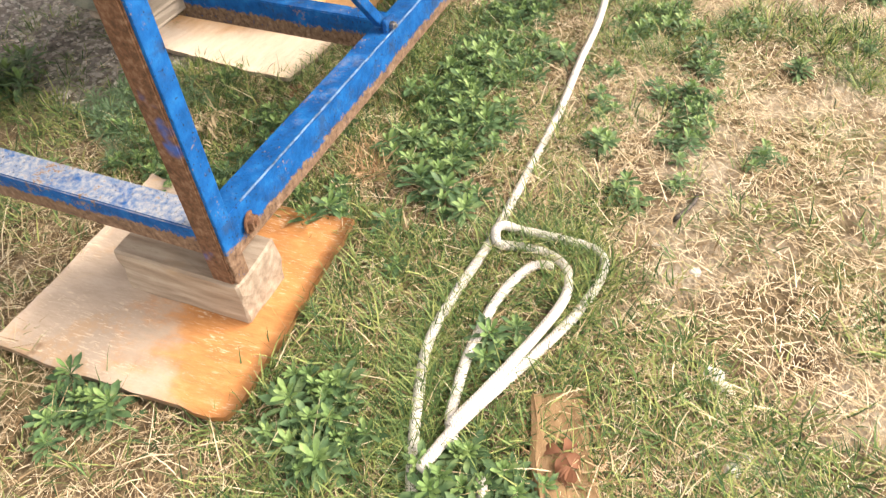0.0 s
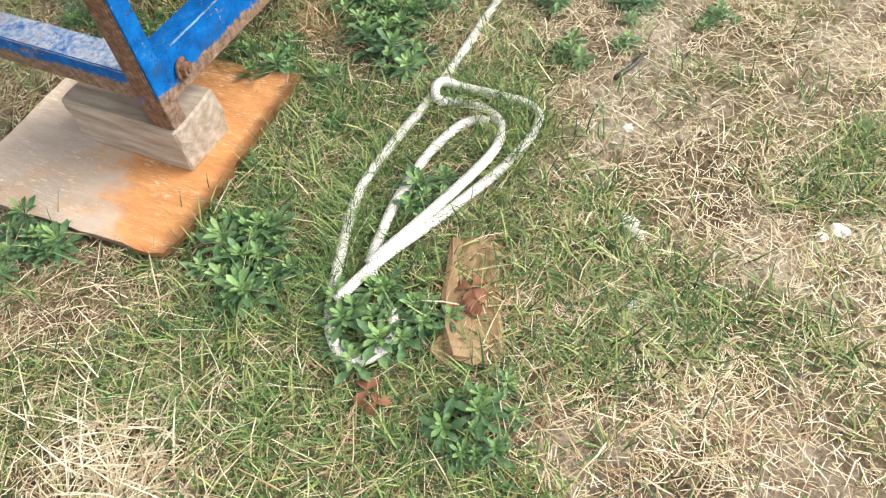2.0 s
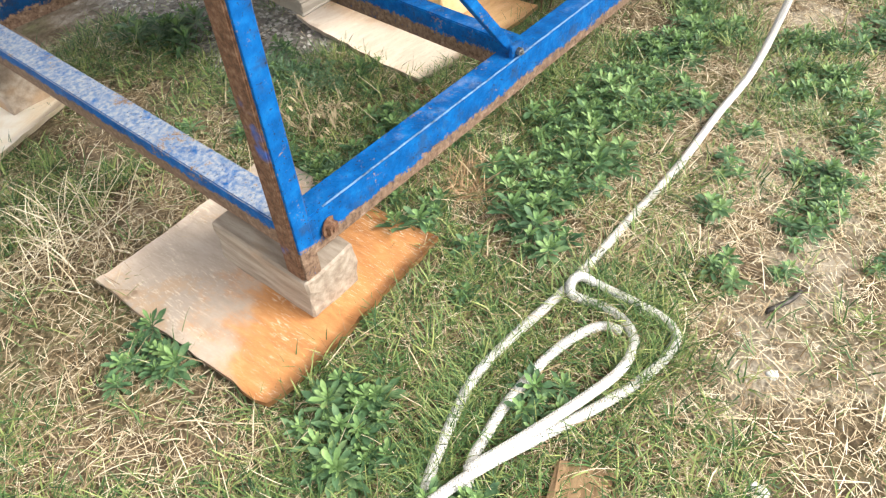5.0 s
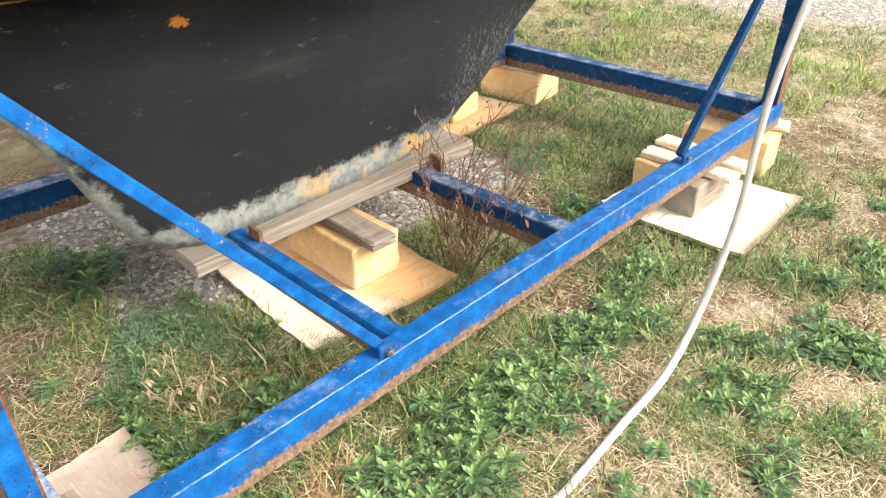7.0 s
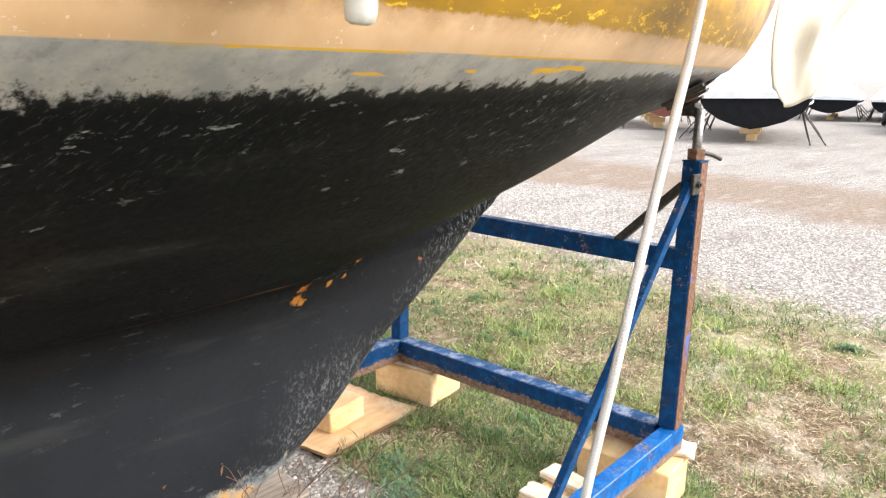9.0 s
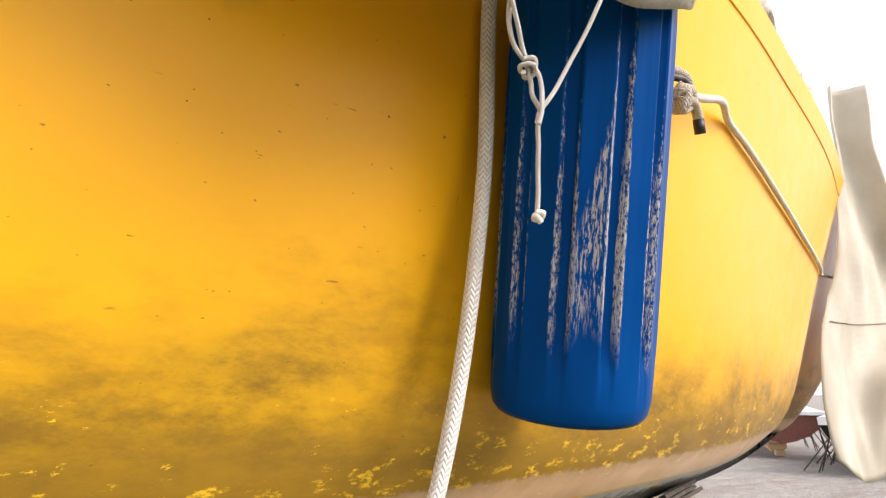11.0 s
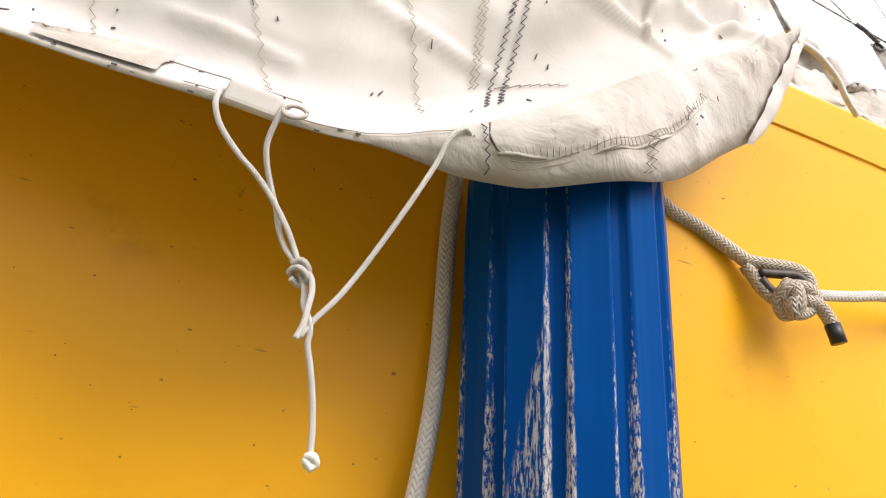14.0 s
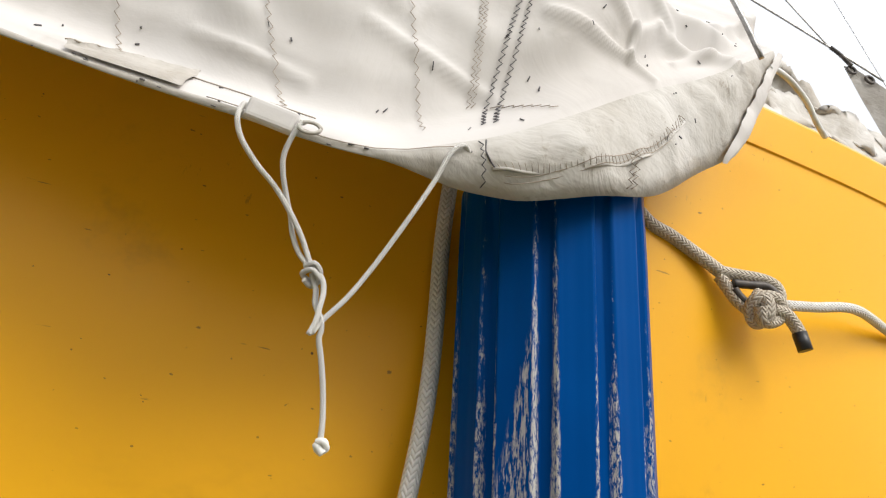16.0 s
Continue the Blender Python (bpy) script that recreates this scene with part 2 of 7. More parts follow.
def m_hull(n):
    """Gelcoat and antifouling in level bands: black below, worn grey, a beige boot stripe, soiled yellow above."""
    x, y, z = n.split()
    p = n.coords()
    grain = n.noise(14, 6, 0.7, p)
    fine = n.noise(70, 5, 0.7, p)
    scr = n.noise(26, 5, 0.75, p, (0.5, 0.5, 1.6))
    zz = n.math("ADD", z, n.math("MULTIPLY", n.math("SUBTRACT", grain, 0.5), 0.03))
    # black antifouling with chips
    black = n.ramp(n.noise(3, 5, 0.6, p), (0.3, (0.0032, 0.0035, 0.0042)), (0.7, (0.0072, 0.0077, 0.0092)))
    faded = n.ramp(n.noise(2, 6, 0.65, p), (0.3, (0.0105, 0.0118, 0.0143)), (0.7, (0.0195, 0.0212, 0.0255)))
    black = n.mix(n.step(n.math("ADD", z, n.math("MULTIPLY", n.math("SUBTRACT", grain, 0.5), 0.25)), 0.80, 1.08), faded, black)
    a = n.node("ShaderNodeCombineXYZ", X=n.math("MULTIPLY", n.math("ADD", x, z), 0.45), Y=n.math("MULTIPLY", n.math("SUBTRACT", x, z), 2.4), Z=y)
    rub = n.math("MULTIPLY", n.step(n.noise(40, 5, 0.78, a.outputs[0]), 0.585, 0.62), n.math("MULTIPLY", n.step(z, 1.28, 1.46), n.step(n.noise(2.6, 3, 0.5, p), 0.44, 0.56)))
    rub = n.math("MULTIPLY", rub, n.math("ADD", 0.22, n.math("MULTIPLY", n.step(x, 1.25, 1.85), 0.78)))
    chips = n.math("MAXIMUM", n.step(scr, 0.615, 0.67), rub)
    chips = n.math("MULTIPLY", chips, n.step(n.math("ADD", n.noise(3.3, 3, 0.5, p), n.math("MULTIPLY", n.step(z, 1.2, 1.5), 0.20)), 0.45, 0.60))
    chips = n.math("MULTIPLY", chips, n.math("ADD", 0.25, n.math("MULTIPLY", n.step(z, 0.85, 1.1), 0.75)))
    c = n.mix(n.math("MULTIPLY", chips, 0.7), black, n.mix(n.step(fine, 0.4, 0.6), (0.20, 0.22, 0.22), (0.40, 0.41, 0.38)))
    rusty = n.math("MULTIPLY", n.step(n.noise(5.5, 4, 0.6, p), 0.69, 0.73), n.math("SUBTRACT", 1.0, n.step(z, 1.0, 1.2)))
    c = n.mix(rusty, c, (0.42, 0.15, 0.03))
    flecks = n.math("MULTIPLY", n.step(n.noise(30, 4, 0.6, p), 0.70, 0.72), n.math("MULTIPLY", n.step(z, 1.36, 1.44), n.step(x, 1.3, 1.8)))
    c = n.mix(flecks, c, (0.62, 0.36, 0.03))
    # crack line of rust along the keel joint
    line = n.math("ABSOLUTE", n.math("SUBTRACT", n.math("ADD", z, n.math("MULTIPLY", n.math("SUBTRACT", n.noise(5, 4, 0.6, p), 0.5), 0.014)), 0.999))
    line = n.math("MULTIPLY", n.math("SUBTRACT", 1.0, n.step(line, 0.001, 0.007)), n.step(n.noise(9, 5, 0.7, p), 0.34, 0.50))
    c = n.mix(n.math("MULTIPLY", line, n.math("SUBTRACT", 1.0, n.step(x, 1.45, 1.65))), c, (0.36, 0.165, 0.058))
    # rust blooms on the fin and dusty smears along the bilge
    for cx, cz, r in ((0.572, 0.884, 0.020), (0.592, 0.878, 0.014), (1.566, 0.911, 0.022), (1.59, 0.897, 0.014), (1.676, 0.940, 0.013), (1.735, 0.950, 0.009), (1.775, 0.998, 0.013), (1.80, 1.002, 0.010)):
        dx, dz = n.math("SUBTRACT", x, cx), n.math("SUBTRACT", z, cz)
        d = n.math("SQRT", n.math("ADD", n.math("MULTIPLY", dx, dx), n.math("MULTIPLY", dz, dz)))
        d = n.math("ADD", d, n.math("MULTIPLY", n.math("SUBTRACT", fine, 0.5), 0.045))
        c = n.mix(n.math("SUBTRACT", 1.0, n.step(d, r * 0.5, r)), c, (0.50, 0.20, 0.035))
    # pale scuffs along the keel's leading edge
    lead = n.math("SUBTRACT", x, n.math("ADD", 1.77, n.math("MULTIPLY", n.math("SUBTRACT", z, 0.474), 1.29)))
    scuff = n.math("MULTIPLY", n.step(n.math("ADD", lead, n.math("MULTIPLY", n.math("SUBTRACT", n.noise(3.5, 4, 0.6, p), 0.5), 0.9)), -0.34, 0.0), n.step(n.noise(62, 6, 0.8, p, (1.4, 1.4, 0.8)), 0.50, 0.60))
    c = n.mix(n.math("MULTIPLY", n.math("MULTIPLY", scuff, 0.55), n.math("SUBTRACT", 1.0, n.step(z, 1.05, 1.3))), c, (0.30, 0.31, 0.31))
    dust = n.step(n.noise(5, 6, 0.7, p, (0.35, 0.35, 2.0)), 0.56, 0.76)
    c = n.mix(n.math("MULTIPLY", dust, 0.30), c, (0.070, 0.068, 0.064))
    # bare grey and rust at the foot of the keel
    foot = n.math("SUBTRACT", 1.0, n.step(n.math("ADD", n.math("ADD", z, n.math("MULTIPLY", x, -0.055)), n.math("ADD", n.math("MULTIPLY", n.math("SUBTRACT", n.noise(16, 6, 0.75, p), 0.5), 0.15), n.math("MULTIPLY", n.math("SUBTRACT", n.noise(3.0, 2, 0.5, p), 0.5), 0.08))), 0.285, 0.315))
    edge = n.math("SUBTRACT", 1.0, n.step(n.math("ADD", n.math("SUBTRACT", n.math("ADD", x, n.math("MULTIPLY", z, 0.56)), 0.56), n.math("MULTIPLY", n.math("SUBTRACT", n.noise(16, 6, 0.75, p), 0.5), 0.13)), 0.025, 0.055))
    foot = n.math("MAXIMUM", foot, n.math("MULTIPLY", edge, n.math("SUBTRACT", 1.0, n.step(z, 0.7, 1.0))))
    bare = n.mix(n.step(grain, 0.42, 0.6), (0.165, 0.185, 0.185), (0.30, 0.31, 0.28))
    bare = n.mix(n.math("MULTIPLY", n.step(n.noise(55, 5, 0.75, p), 0.58, 0.66), 0.7), bare, (0.06, 0.062, 0.06))
    bare = n.mix(n.math("MULTIPLY", n.step(n.noise(7, 4, 0.6, p), 0.5, 0.62), n.step(x, 0.75, 1.1)), bare, (0.50, 0.30, 0.12))
    c = n.mix(foot, c, bare)
    # the paint lines rise a little towards the bow
    z = n.math("SUBTRACT", z, n.math("MULTIPLY", n.math("SUBTRACT", x, 2.2), 0.0045))
    # grey band under the stripe, ragged towards the black
    rag = n.math("ADD", z, n.math("MULTIPLY", n.math("SUBTRACT", n.noise(22, 6, 0.75, p, (1, 1, 0.45)), 0.5), 0.085))
    rise = n.math("MULTIPLY", n.step(x, 0.9, 2.6), 0.034)
    grey = n.step(n.math("SUBTRACT", rag, rise), 1.521, 1.533)
    greyc = n.mix(n.step(grain, 0.35, 0.65), (0.26, 0.26, 0.255), (0.38, 0.365, 0.34))
    greyc = n.mix(n.math("MULTIPLY", n.step(n.noise(40, 6, 0.8, p, (1, 1, 0.3)), 0.56, 0.66), n.math("SUBTRACT", 0.75, n.math("MULTIPLY", n.step(z, 1.535, 1.568), 0.55))), greyc, (0.035, 0.036, 0.04))
    greyc = n.mix(n.math("MULTIPLY", n.step(n.noise(6, 3, 0.5, p, (1, 1, 7)), 0.640, 0.665), n.step(z, 1.545, 1.550)), greyc, (0.66, 0.38, 0.035))
    c = n.mix(grey, c, greyc)
    # yellow hairline, beige stripe
    c = n.mix(n.math("MULTIPLY", n.step(z, 1.5748, 1.5756), n.step(n.noise(2.4, 3, 0.5, p), 0.46, 0.54)), c, (0.62, 0.36, 0.03))
    beige = n.ramp(n.noise(9, 4, 0.6, p, (1, 1, 0.5)), (0.3, (0.54, 0.34, 0.18)), (0.7, (0.68, 0.47, 0.29)))
    grime = n.math("MULTIPLY", n.step(n.math("ADD", z, n.math("MULTIPLY", n.math("SUBTRACT", n.noise(18, 6, 0.75, p), 0.5), 0.05)), 1.600, 1.632), 0.6)
    beige = n.mix(grime, beige, (0.30, 0.185, 0.095))
    beige = n.mix(n.step(n.noise(42, 5, 0.75, p, (0.7, 0.7, 1.0)), 0.64, 0.67), beige, (0.70, 0.56, 0.42))
    c = n.mix(n.step(z, 1.577, 1.579), c, beige)
    # yellow topsides, stained brown low down
    top = n.step(n.math("ADD", z, n.math("MULTIPLY", n.math("SUBTRACT", n.noise(34, 7, 0.8, p, (0.8, 0.8, 0.8)), 0.5), 0.034)), 1.624, 1.632)
    yellow = n.mix(n.noise(2.2, 4, 0.55, p), (0.77, 0.366, 0.005), (0.85, 0.442, 0.010))
    dirt = n.math("SUBTRACT", 1.0, n.step(n.math("ADD", z, n.math("MULTIPLY", n.math("SUBTRACT", n.noise(4, 5, 0.65, p, (0.7, 0.7, 1.4)), 0.5), 0.42)), 1.69, 1.90))
    mottle = n.step(n.noise(11, 7, 0.75, p, (0.55, 0.55, 1.3)), 0.36, 0.66)
    yellow = n.mix(n.math("MULTIPLY", dirt, n.mix(mottle, 0.62, 0.96)), yellow, n.mix(mottle, (0.36, 0.215, 0.012), (0.20, 0.112, 0.014)))
    scum = n.math("SUBTRACT", 1.0, n.step(n.math("ADD", z, n.math("MULTIPLY", n.math("SUBTRACT", n.noise(7, 6, 0.7, p, (0.6, 0.6, 1.5)), 0.5), 0.09)), 1.655, 1.735))
    yellow = n.mix(n.math("MULTIPLY", scum, 0.75), yellow, (0.235, 0.135, 0.018))
    clean = n.math("MULTIPLY", n.step(n.math("ADD", n.noise(48, 7, 0.75, p, (0.45, 0.45, 1.1)), n.math("MULTIPLY", n.noise(4, 3, 0.5, p), 0.22)), n.math("ADD", 0.655, n.math("MULTIPLY", n.step(z, 1.64, 1.73), 0.085)), 0.745), n.math("SUBTRACT", 1.0, n.step(z, 1.69, 1.80)))
    yellow = n.mix(clean, yellow, (0.78, 0.48, 0.03))
    specks = n.step(n.noise(190, 2, 0.4, p, (0.5, 0.5, 1.1)), 0.765, 0.78)
    yellow = n.mix(n.math("MULTIPLY", specks, 0.7), yellow, (0.16, 0.09, 0.02))
    high = n.step(z, 1.72, 1.85)
    cut = n.math("MULTIPLY", n.step(n.noise(46, 3, 0.5, p, (0.35, 0.35, 3.2)), 0.725, 0.745), n.step(n.noise(5, 3, 0.5, p), 0.48, 0.56))
    rub2 = n.math("MULTIPLY", n.step(n.noise(75, 4, 0.7, p, (1.5, 1.5, 0.35)), 0.63, 0.70), n.step(n.noise(6.5, 3, 0.5, p), 0.57, 0.66))
    smudge = n.step(n.noise(3.4, 6, 0.75, p), 0.60, 0.78)
    yellow = n.mix(n.math("MULTIPLY", n.math("MULTIPLY", n.math("MAXIMUM", cut, n.math("MULTIPLY", rub2, 0.6)), high), 0.7), yellow, (0.20, 0.10, 0.02))
    yellow = n.mix(n.math("MULTIPLY", n.math("MULTIPLY", smudge, high), 0.35), yellow, (0.36, 0.21, 0.03))
    dots = n.math("MULTIPLY", n.step(n.noise(250, 1, 0.3, p, (0.7, 0.7, 1.0)), 0.815, 0.825), n.step(z, 1.85, 2.0))
    yellow = n.mix(n.math("MULTIPLY", dots, 0.85), yellow, (0.05, 0.03, 0.015))
    c = n.mix(top, c, yellow)
    upper = n.step(z, 1.5, 1.56)
    n.out(c, n.mix(upper, n.ramp(fine, (0.3, 0.42), (0.7, 0.62)), n.ramp(grain, (0.3, 0.30), (0.7, 0.42))))
    n.put(n.bsdf, "Specular IOR Level", n.mix(upper, n.mix(n.step(z, 0.90, 1.02), 0.25, 0.07), 0.25))
    n.bump(n.math("ADD", n.math("MULTIPLY", n.math("MULTIPLY", chips, n.math("SUBTRACT", 1.0, upper)), -0.6), n.math("MULTIPLY", fine, n.mix(upper, 0.35, 0.04))), 0.35, 0.004)


def m_cloth(n):
    """Old sailcloth: off-white, soft stains, a fine weave and creases."""
    p = n.coords()
    big = n.noise(2.0, 5, 0.6, p)
    c = n.mix(n.step(big, 0.35, 0.7), (0.56, 0.53, 0.505), (0.64, 0.62, 0.605))
    c = n.mix(n.math("MULTIPLY", n.step(n.noise(6, 5, 0.7, p), 0.56, 0.75), 0.5), c, (0.39, 0.365, 0.325))
    n.out(c, 0.8, spec=0.25)
    crease = n.node("ShaderNodeTexNoise", Vector=p, Scale=9.0, Detail=5.0, Roughness=0.6, Distortion=0.8)
    n.bump(n.math("ADD", crease.outputs["Fac"], n.math("MULTIPLY", n.noise(700, 1, 0.5, p), 0.03)), 0.14, 0.012)


def m_cloth_grey_shaded(n):
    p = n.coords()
    # stains over a tone lowered for the shade on hanging folds
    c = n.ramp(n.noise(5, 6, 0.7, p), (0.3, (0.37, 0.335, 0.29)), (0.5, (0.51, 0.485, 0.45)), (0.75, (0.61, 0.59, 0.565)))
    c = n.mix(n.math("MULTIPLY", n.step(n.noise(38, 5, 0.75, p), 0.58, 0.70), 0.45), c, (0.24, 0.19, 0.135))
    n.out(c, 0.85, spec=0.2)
    rucks = n.node("ShaderNodeTexNoise", Vector=p, Scale=16.0, Detail=5.0, Roughness=0.6, Distortion=1.2)
    n.bump(n.math("ADD", n.noise(9, 4, 0.55, p, (1.0, 1.0, 2.4)), n.math("MULTIPLY", rucks.outputs["Fac"], 0.6)), 0.42, 0.014)


def m_cream(n):
    p = n.coords()
    c = n.mix(n.step(n.noise(3, 5, 0.6, p), 0.35, 0.7), (0.43, 0.395, 0.325), (0.54, 0.505, 0.43))
    n.out(c, 0.85, spec=0.2)
    n.bump(n.noise(14, 4, 0.55, p, (1, 1, 0.5)), 0.15, 0.01)


def rope_mat(tone, dark, pitch, rows):
    """Braided line; the pattern follows the tube's own length and girth."""
    def build(n):
        u, v, w = n.split(n.coords("UV"))
        side = n.math("ABSOLUTE", n.math("SUBTRACT", n.math("FRACT", n.math("MULTIPLY", v, rows)), 0.5))
        lay = n.math("FRACT", n.math("ADD", n.math("MULTIPLY", u, pitch), n.math("MULTIPLY", side, 1.7)))
        h = n.math("SUBTRACT", 1.0, n.math("ABSOLUTE", n.math("SUBTRACT", n.math("MULTIPLY", lay, 2.0), 1.0)))
        h = n.math("MULTIPLY", n.math("POWER", h, 0.5), n.math("ADD", 0.75, n.math("MULTIPLY", n.step(side, 0.02, 0.12), 0.25)))
        soil = n.noise(12, 5, 0.65)
        c = n.mix(n.step(h, 0.15, 0.55), dark, n.mix(n.step(soil, 0.35, 0.7), tone, tuple(k * 0.8 for k in tone)))
        n.out(c, 0.85, spec=0.2)
        n.bump(n.math("ADD", h, n.math("MULTIPLY", n.noise(300, 2), 0.2)), 0.6, 0.004)
    return build


FENDER_FRONT = -89.3    # local heading of the groove that faces the camera's side


def m_fender_blue(n):
    """Blue vinyl with chalky scrapes that run down the ribs."""
    p = n.coords()
    x, y, z = n.split()
    blue = n.mix(n.noise(6, 3, 0.5, p), (0.0002, 0.033, 0.150), (0.0003, 0.068, 0.285))
    turn = n.math("ADD", n.math("MULTIPLY", n.math("SUBTRACT", n.math("ARCTAN2", y, x), math.radians(FENDER_FRONT)), 11 / 6.2832), 11.5)
    side = n.math("ABSOLUTE", n.math("SUBTRACT", n.math("FRACT", turn), 0.5))
    lip = n.math("ABSOLUTE", n.math("SUBTRACT", side, 0.165))
    outer = n.step(n.math("ABSOLUTE", n.math("SUBTRACT", turn, 11.5)), 0.25, 0.75)
    worn = n.math("SUBTRACT", 1.0, n.step(z, 0.18, 0.47))
    ragged = n.math("MULTIPLY", n.math("SUBTRACT", n.noise(150, 6, 0.8, p, (1, 1, 0.22)), 0.5), 0.16)
    reach = n.math("ADD", n.math("SUBTRACT", n.math("SUBTRACT", n.math("MULTIPLY", worn, 0.058), 0.022), n.math("MULTIPLY", outer, 0.012)), n.math("MULTIPLY", n.math("SUBTRACT", n.noise(14, 3, 0.6, p, (1, 1, 0.3)), 0.5), 0.11))
    line = n.math("SUBTRACT", 1.0, n.step(n.math("SUBTRACT", n.math("ADD", lip, ragged), reach), 0.0, 0.035))
    grit = n.noise(430, 5, 0.8, p, (1, 1, 0.30))
    bar = n.math("SUBTRACT", n.math("ADD", 0.49, n.math("MULTIPLY", outer, 0.04)), n.math("MULTIPLY", worn, 0.07))
    wear = n.math("MULTIPLY", line, n.step(grit, bar, n.math("ADD", bar, 0.10)))
    wide = n.math("SUBTRACT", turn, n.math("MAXIMUM", 10.68, n.math("ADD", 9.87, n.math("MULTIPLY", z, 4.19))))
    wide = n.math("MULTIPLY", n.step(n.math("ADD", wide, ragged), -0.03, 0.10), n.math("SUBTRACT", 1.0, n.step(turn, 11.34, 11.37)))
    wide = n.math("MULTIPLY", wide, n.step(n.noise(240, 5, 0.75, p, (1, 1, 0.14)), 0.49, 0.56))
    wear = n.math("MAXIMUM", wear, n.math("MULTIPLY", wide, 0.8))
    wear = n.math("MULTIPLY", wear, n.step(n.math("ADD", z, n.math("MULTIPLY", n.math("SUBTRACT", n.noise(18, 3, 0.6, p, (1, 1, 0.4)), 0.5), 0.22)), 0.07, 0.15))
    c = n.mix(n.math("MULTIPLY", wear, 0.9), blue, n.mix(n.noise(20, 4, 0.6, p), (0.36, 0.33, 0.28), (0.62, 0.60, 0.56)))
    n.out(c, n.mix(wear, 0.30, 0.75), 0.0, 0.025)
    n.bump(n.math("ADD", wear, n.math("MULTIPLY", n.noise(40, 4), 0.15)), 0.25, 0.002)


def m_fender_white(n):
    p = n.coords()
    x, y, z = n.split()
    wander = n.math("MULTIPLY", n.math("SUBTRACT", n.noise(30, 5, 0.7, p), 0.5), 0.022)
    level = n.math("ADD", z, wander)
    grime = n.math("SUBTRACT", 1.0, n.step(level, 0.115, 0.119))
    grime = n.math("MULTIPLY", grime, n.step(level, 0.054, 0.064))
    ring = n.math("MAXIMUM", n.step(level, 0.104, 0.116), n.math("SUBTRACT", 1.0, n.step(level, 0.062, 0.076)))
    blotch = n.step(n.noise(30, 6, 0.75, p), 0.42, 0.60)
    dirt = n.mix(blotch, (0.30, 0.25, 0.19), (0.095, 0.068, 0.045))
    dirt = n.mix(n.math("MULTIPLY", ring, n.math("ADD", 0.35, n.math("MULTIPLY", blotch, 0.6))), dirt, (0.048, 0.034, 0.024))
    white = n.mix(n.noise(5, 4), (0.58, 0.56, 0.52), (0.74, 0.73, 0.70))
    haze = n.math("MULTIPLY", n.step(n.noise(22, 5, 0.7, p, (1, 1, 0.5)), 0.50, 0.68), n.math("SUBTRACT", 1.0, n.step(z, 0.14, 0.22)))
    white = n.mix(n.math("MULTIPLY", haze, 0.45), white, (0.36, 0.31, 0.25))
    run = n.math("MULTIPLY", n.step(n.math("ADD", x, n.math("MULTIPLY", n.noise(60, 4, 0.7, p, (1, 1, 0.3)), 0.010)), 0.011, 0.015), n.step(z, 0.008, 0.024))
    white = n.mix(n.math("MULTIPLY", n.math("MULTIPLY", run, n.math("SUBTRACT", 1.0, n.step(z, 0.05, 0.06))), 0.8), white, (0.12, 0.09, 0.065))
    c = n.mix(n.math("MULTIPLY", grime, 0.92), white, dirt)
    n.out(c, 0.42)
    n.bump(n.noise(30, 5, 0.6, p), 0.12, 0.004)


def leafy(a, b, c, rough=0.55):
    def build(n):
        r = n.island()
        col = n.ramp(r, (0.0, a), (0.5, b), (1.0, c))
        n.out(col, rough, spec=0.3)
        n.put(n.bsdf, "Subsurface Weight", 0.0)
    return build


def mottled(a, b, c):
    def build(n):
        f = n.math("ADD", n.math("MULTIPLY", n.noise(34, 3, 0.6), 1.5), n.math("SUBTRACT", n.math("MULTIPLY", n.chance(), 0.3), 0.40))
        n.out(n.ramp(f, (0.1, a), (0.45, b), (0.85, c)), 0.55, spec=0.3)
    return build


def plain(color, rough=0.6, metal=0.0, vary=0.25, scale=20, spec=None):
    def build(n):
        f = n.noise(scale, 5, 0.65)
        lo = tuple(k * (1 - vary) for k in color)
        hi = tuple(min(0.9, k * (1 + vary)) for k in color)
        n.out(n.ramp(f, (0.3, lo), (0.7, hi)), rough, metal, spec)
        n.bump(f, 0.2, 0.004)
    return build


M_GROUND = mat("ground", m_ground)
M_BLUE = mat("blue_paint", blue_paint(((0.001, 0.056, 0.21), (0.002, 0.105, 0.36), (0.008, 0.175, 0.50)), 0.565, 0.52))
# Same blue, older and dirtier, with shade on far and under-hull steel in its tones
M_BLUE_SHADED = mat("shaded_blue_paint", blue_paint(((0.003, 0.026, 0.082), (0.004, 0.050, 0.150), (0.008, 0.088, 0.24)), 0.565, 0.46, 0.6))
M_BLUE_CHALK = mat("chalky_blue_paint", blue_paint(((0.001, 0.056, 0.21), (0.002, 0.105, 0.36), (0.008, 0.175, 0.50)), 0.55, 0.30, 0.9))
M_EDGE = mat("pale_edge", plain((0.10, 0.21, 0.40), 0.6, 0.0, 0.7, 40))
M_RUST = mat("rusty_steel", m_rust)
M_OLD_RUST = mat("old_rust", plain((0.17, 0.085, 0.05), 0.85, 0.0, 0.6, 60))
M_PLY_WARM = mat("orange_plywood", wood((0.74, 0.48, 0.26), (0.62, 0.37, 0.18), 0.65, (1.5, 6, 6), (0.80, 0.64, 0.45)))
M_STEEL = mat("galvanised_steel", m_steel)
M_DARK = mat("dark_steel", m_dark_steel)
M_PLY = mat("plywood", m_plywood)
M_PLY_PALE = mat("pale_plywood", wood((0.85, 0.74, 0.58), (0.74, 0.58, 0.40), 0.65, (2, 9, 9), (0.88, 0.82, 0.72)))
M_PLY_TWO_TONE = mat("two_tone_plywood", two_tone_sheet)
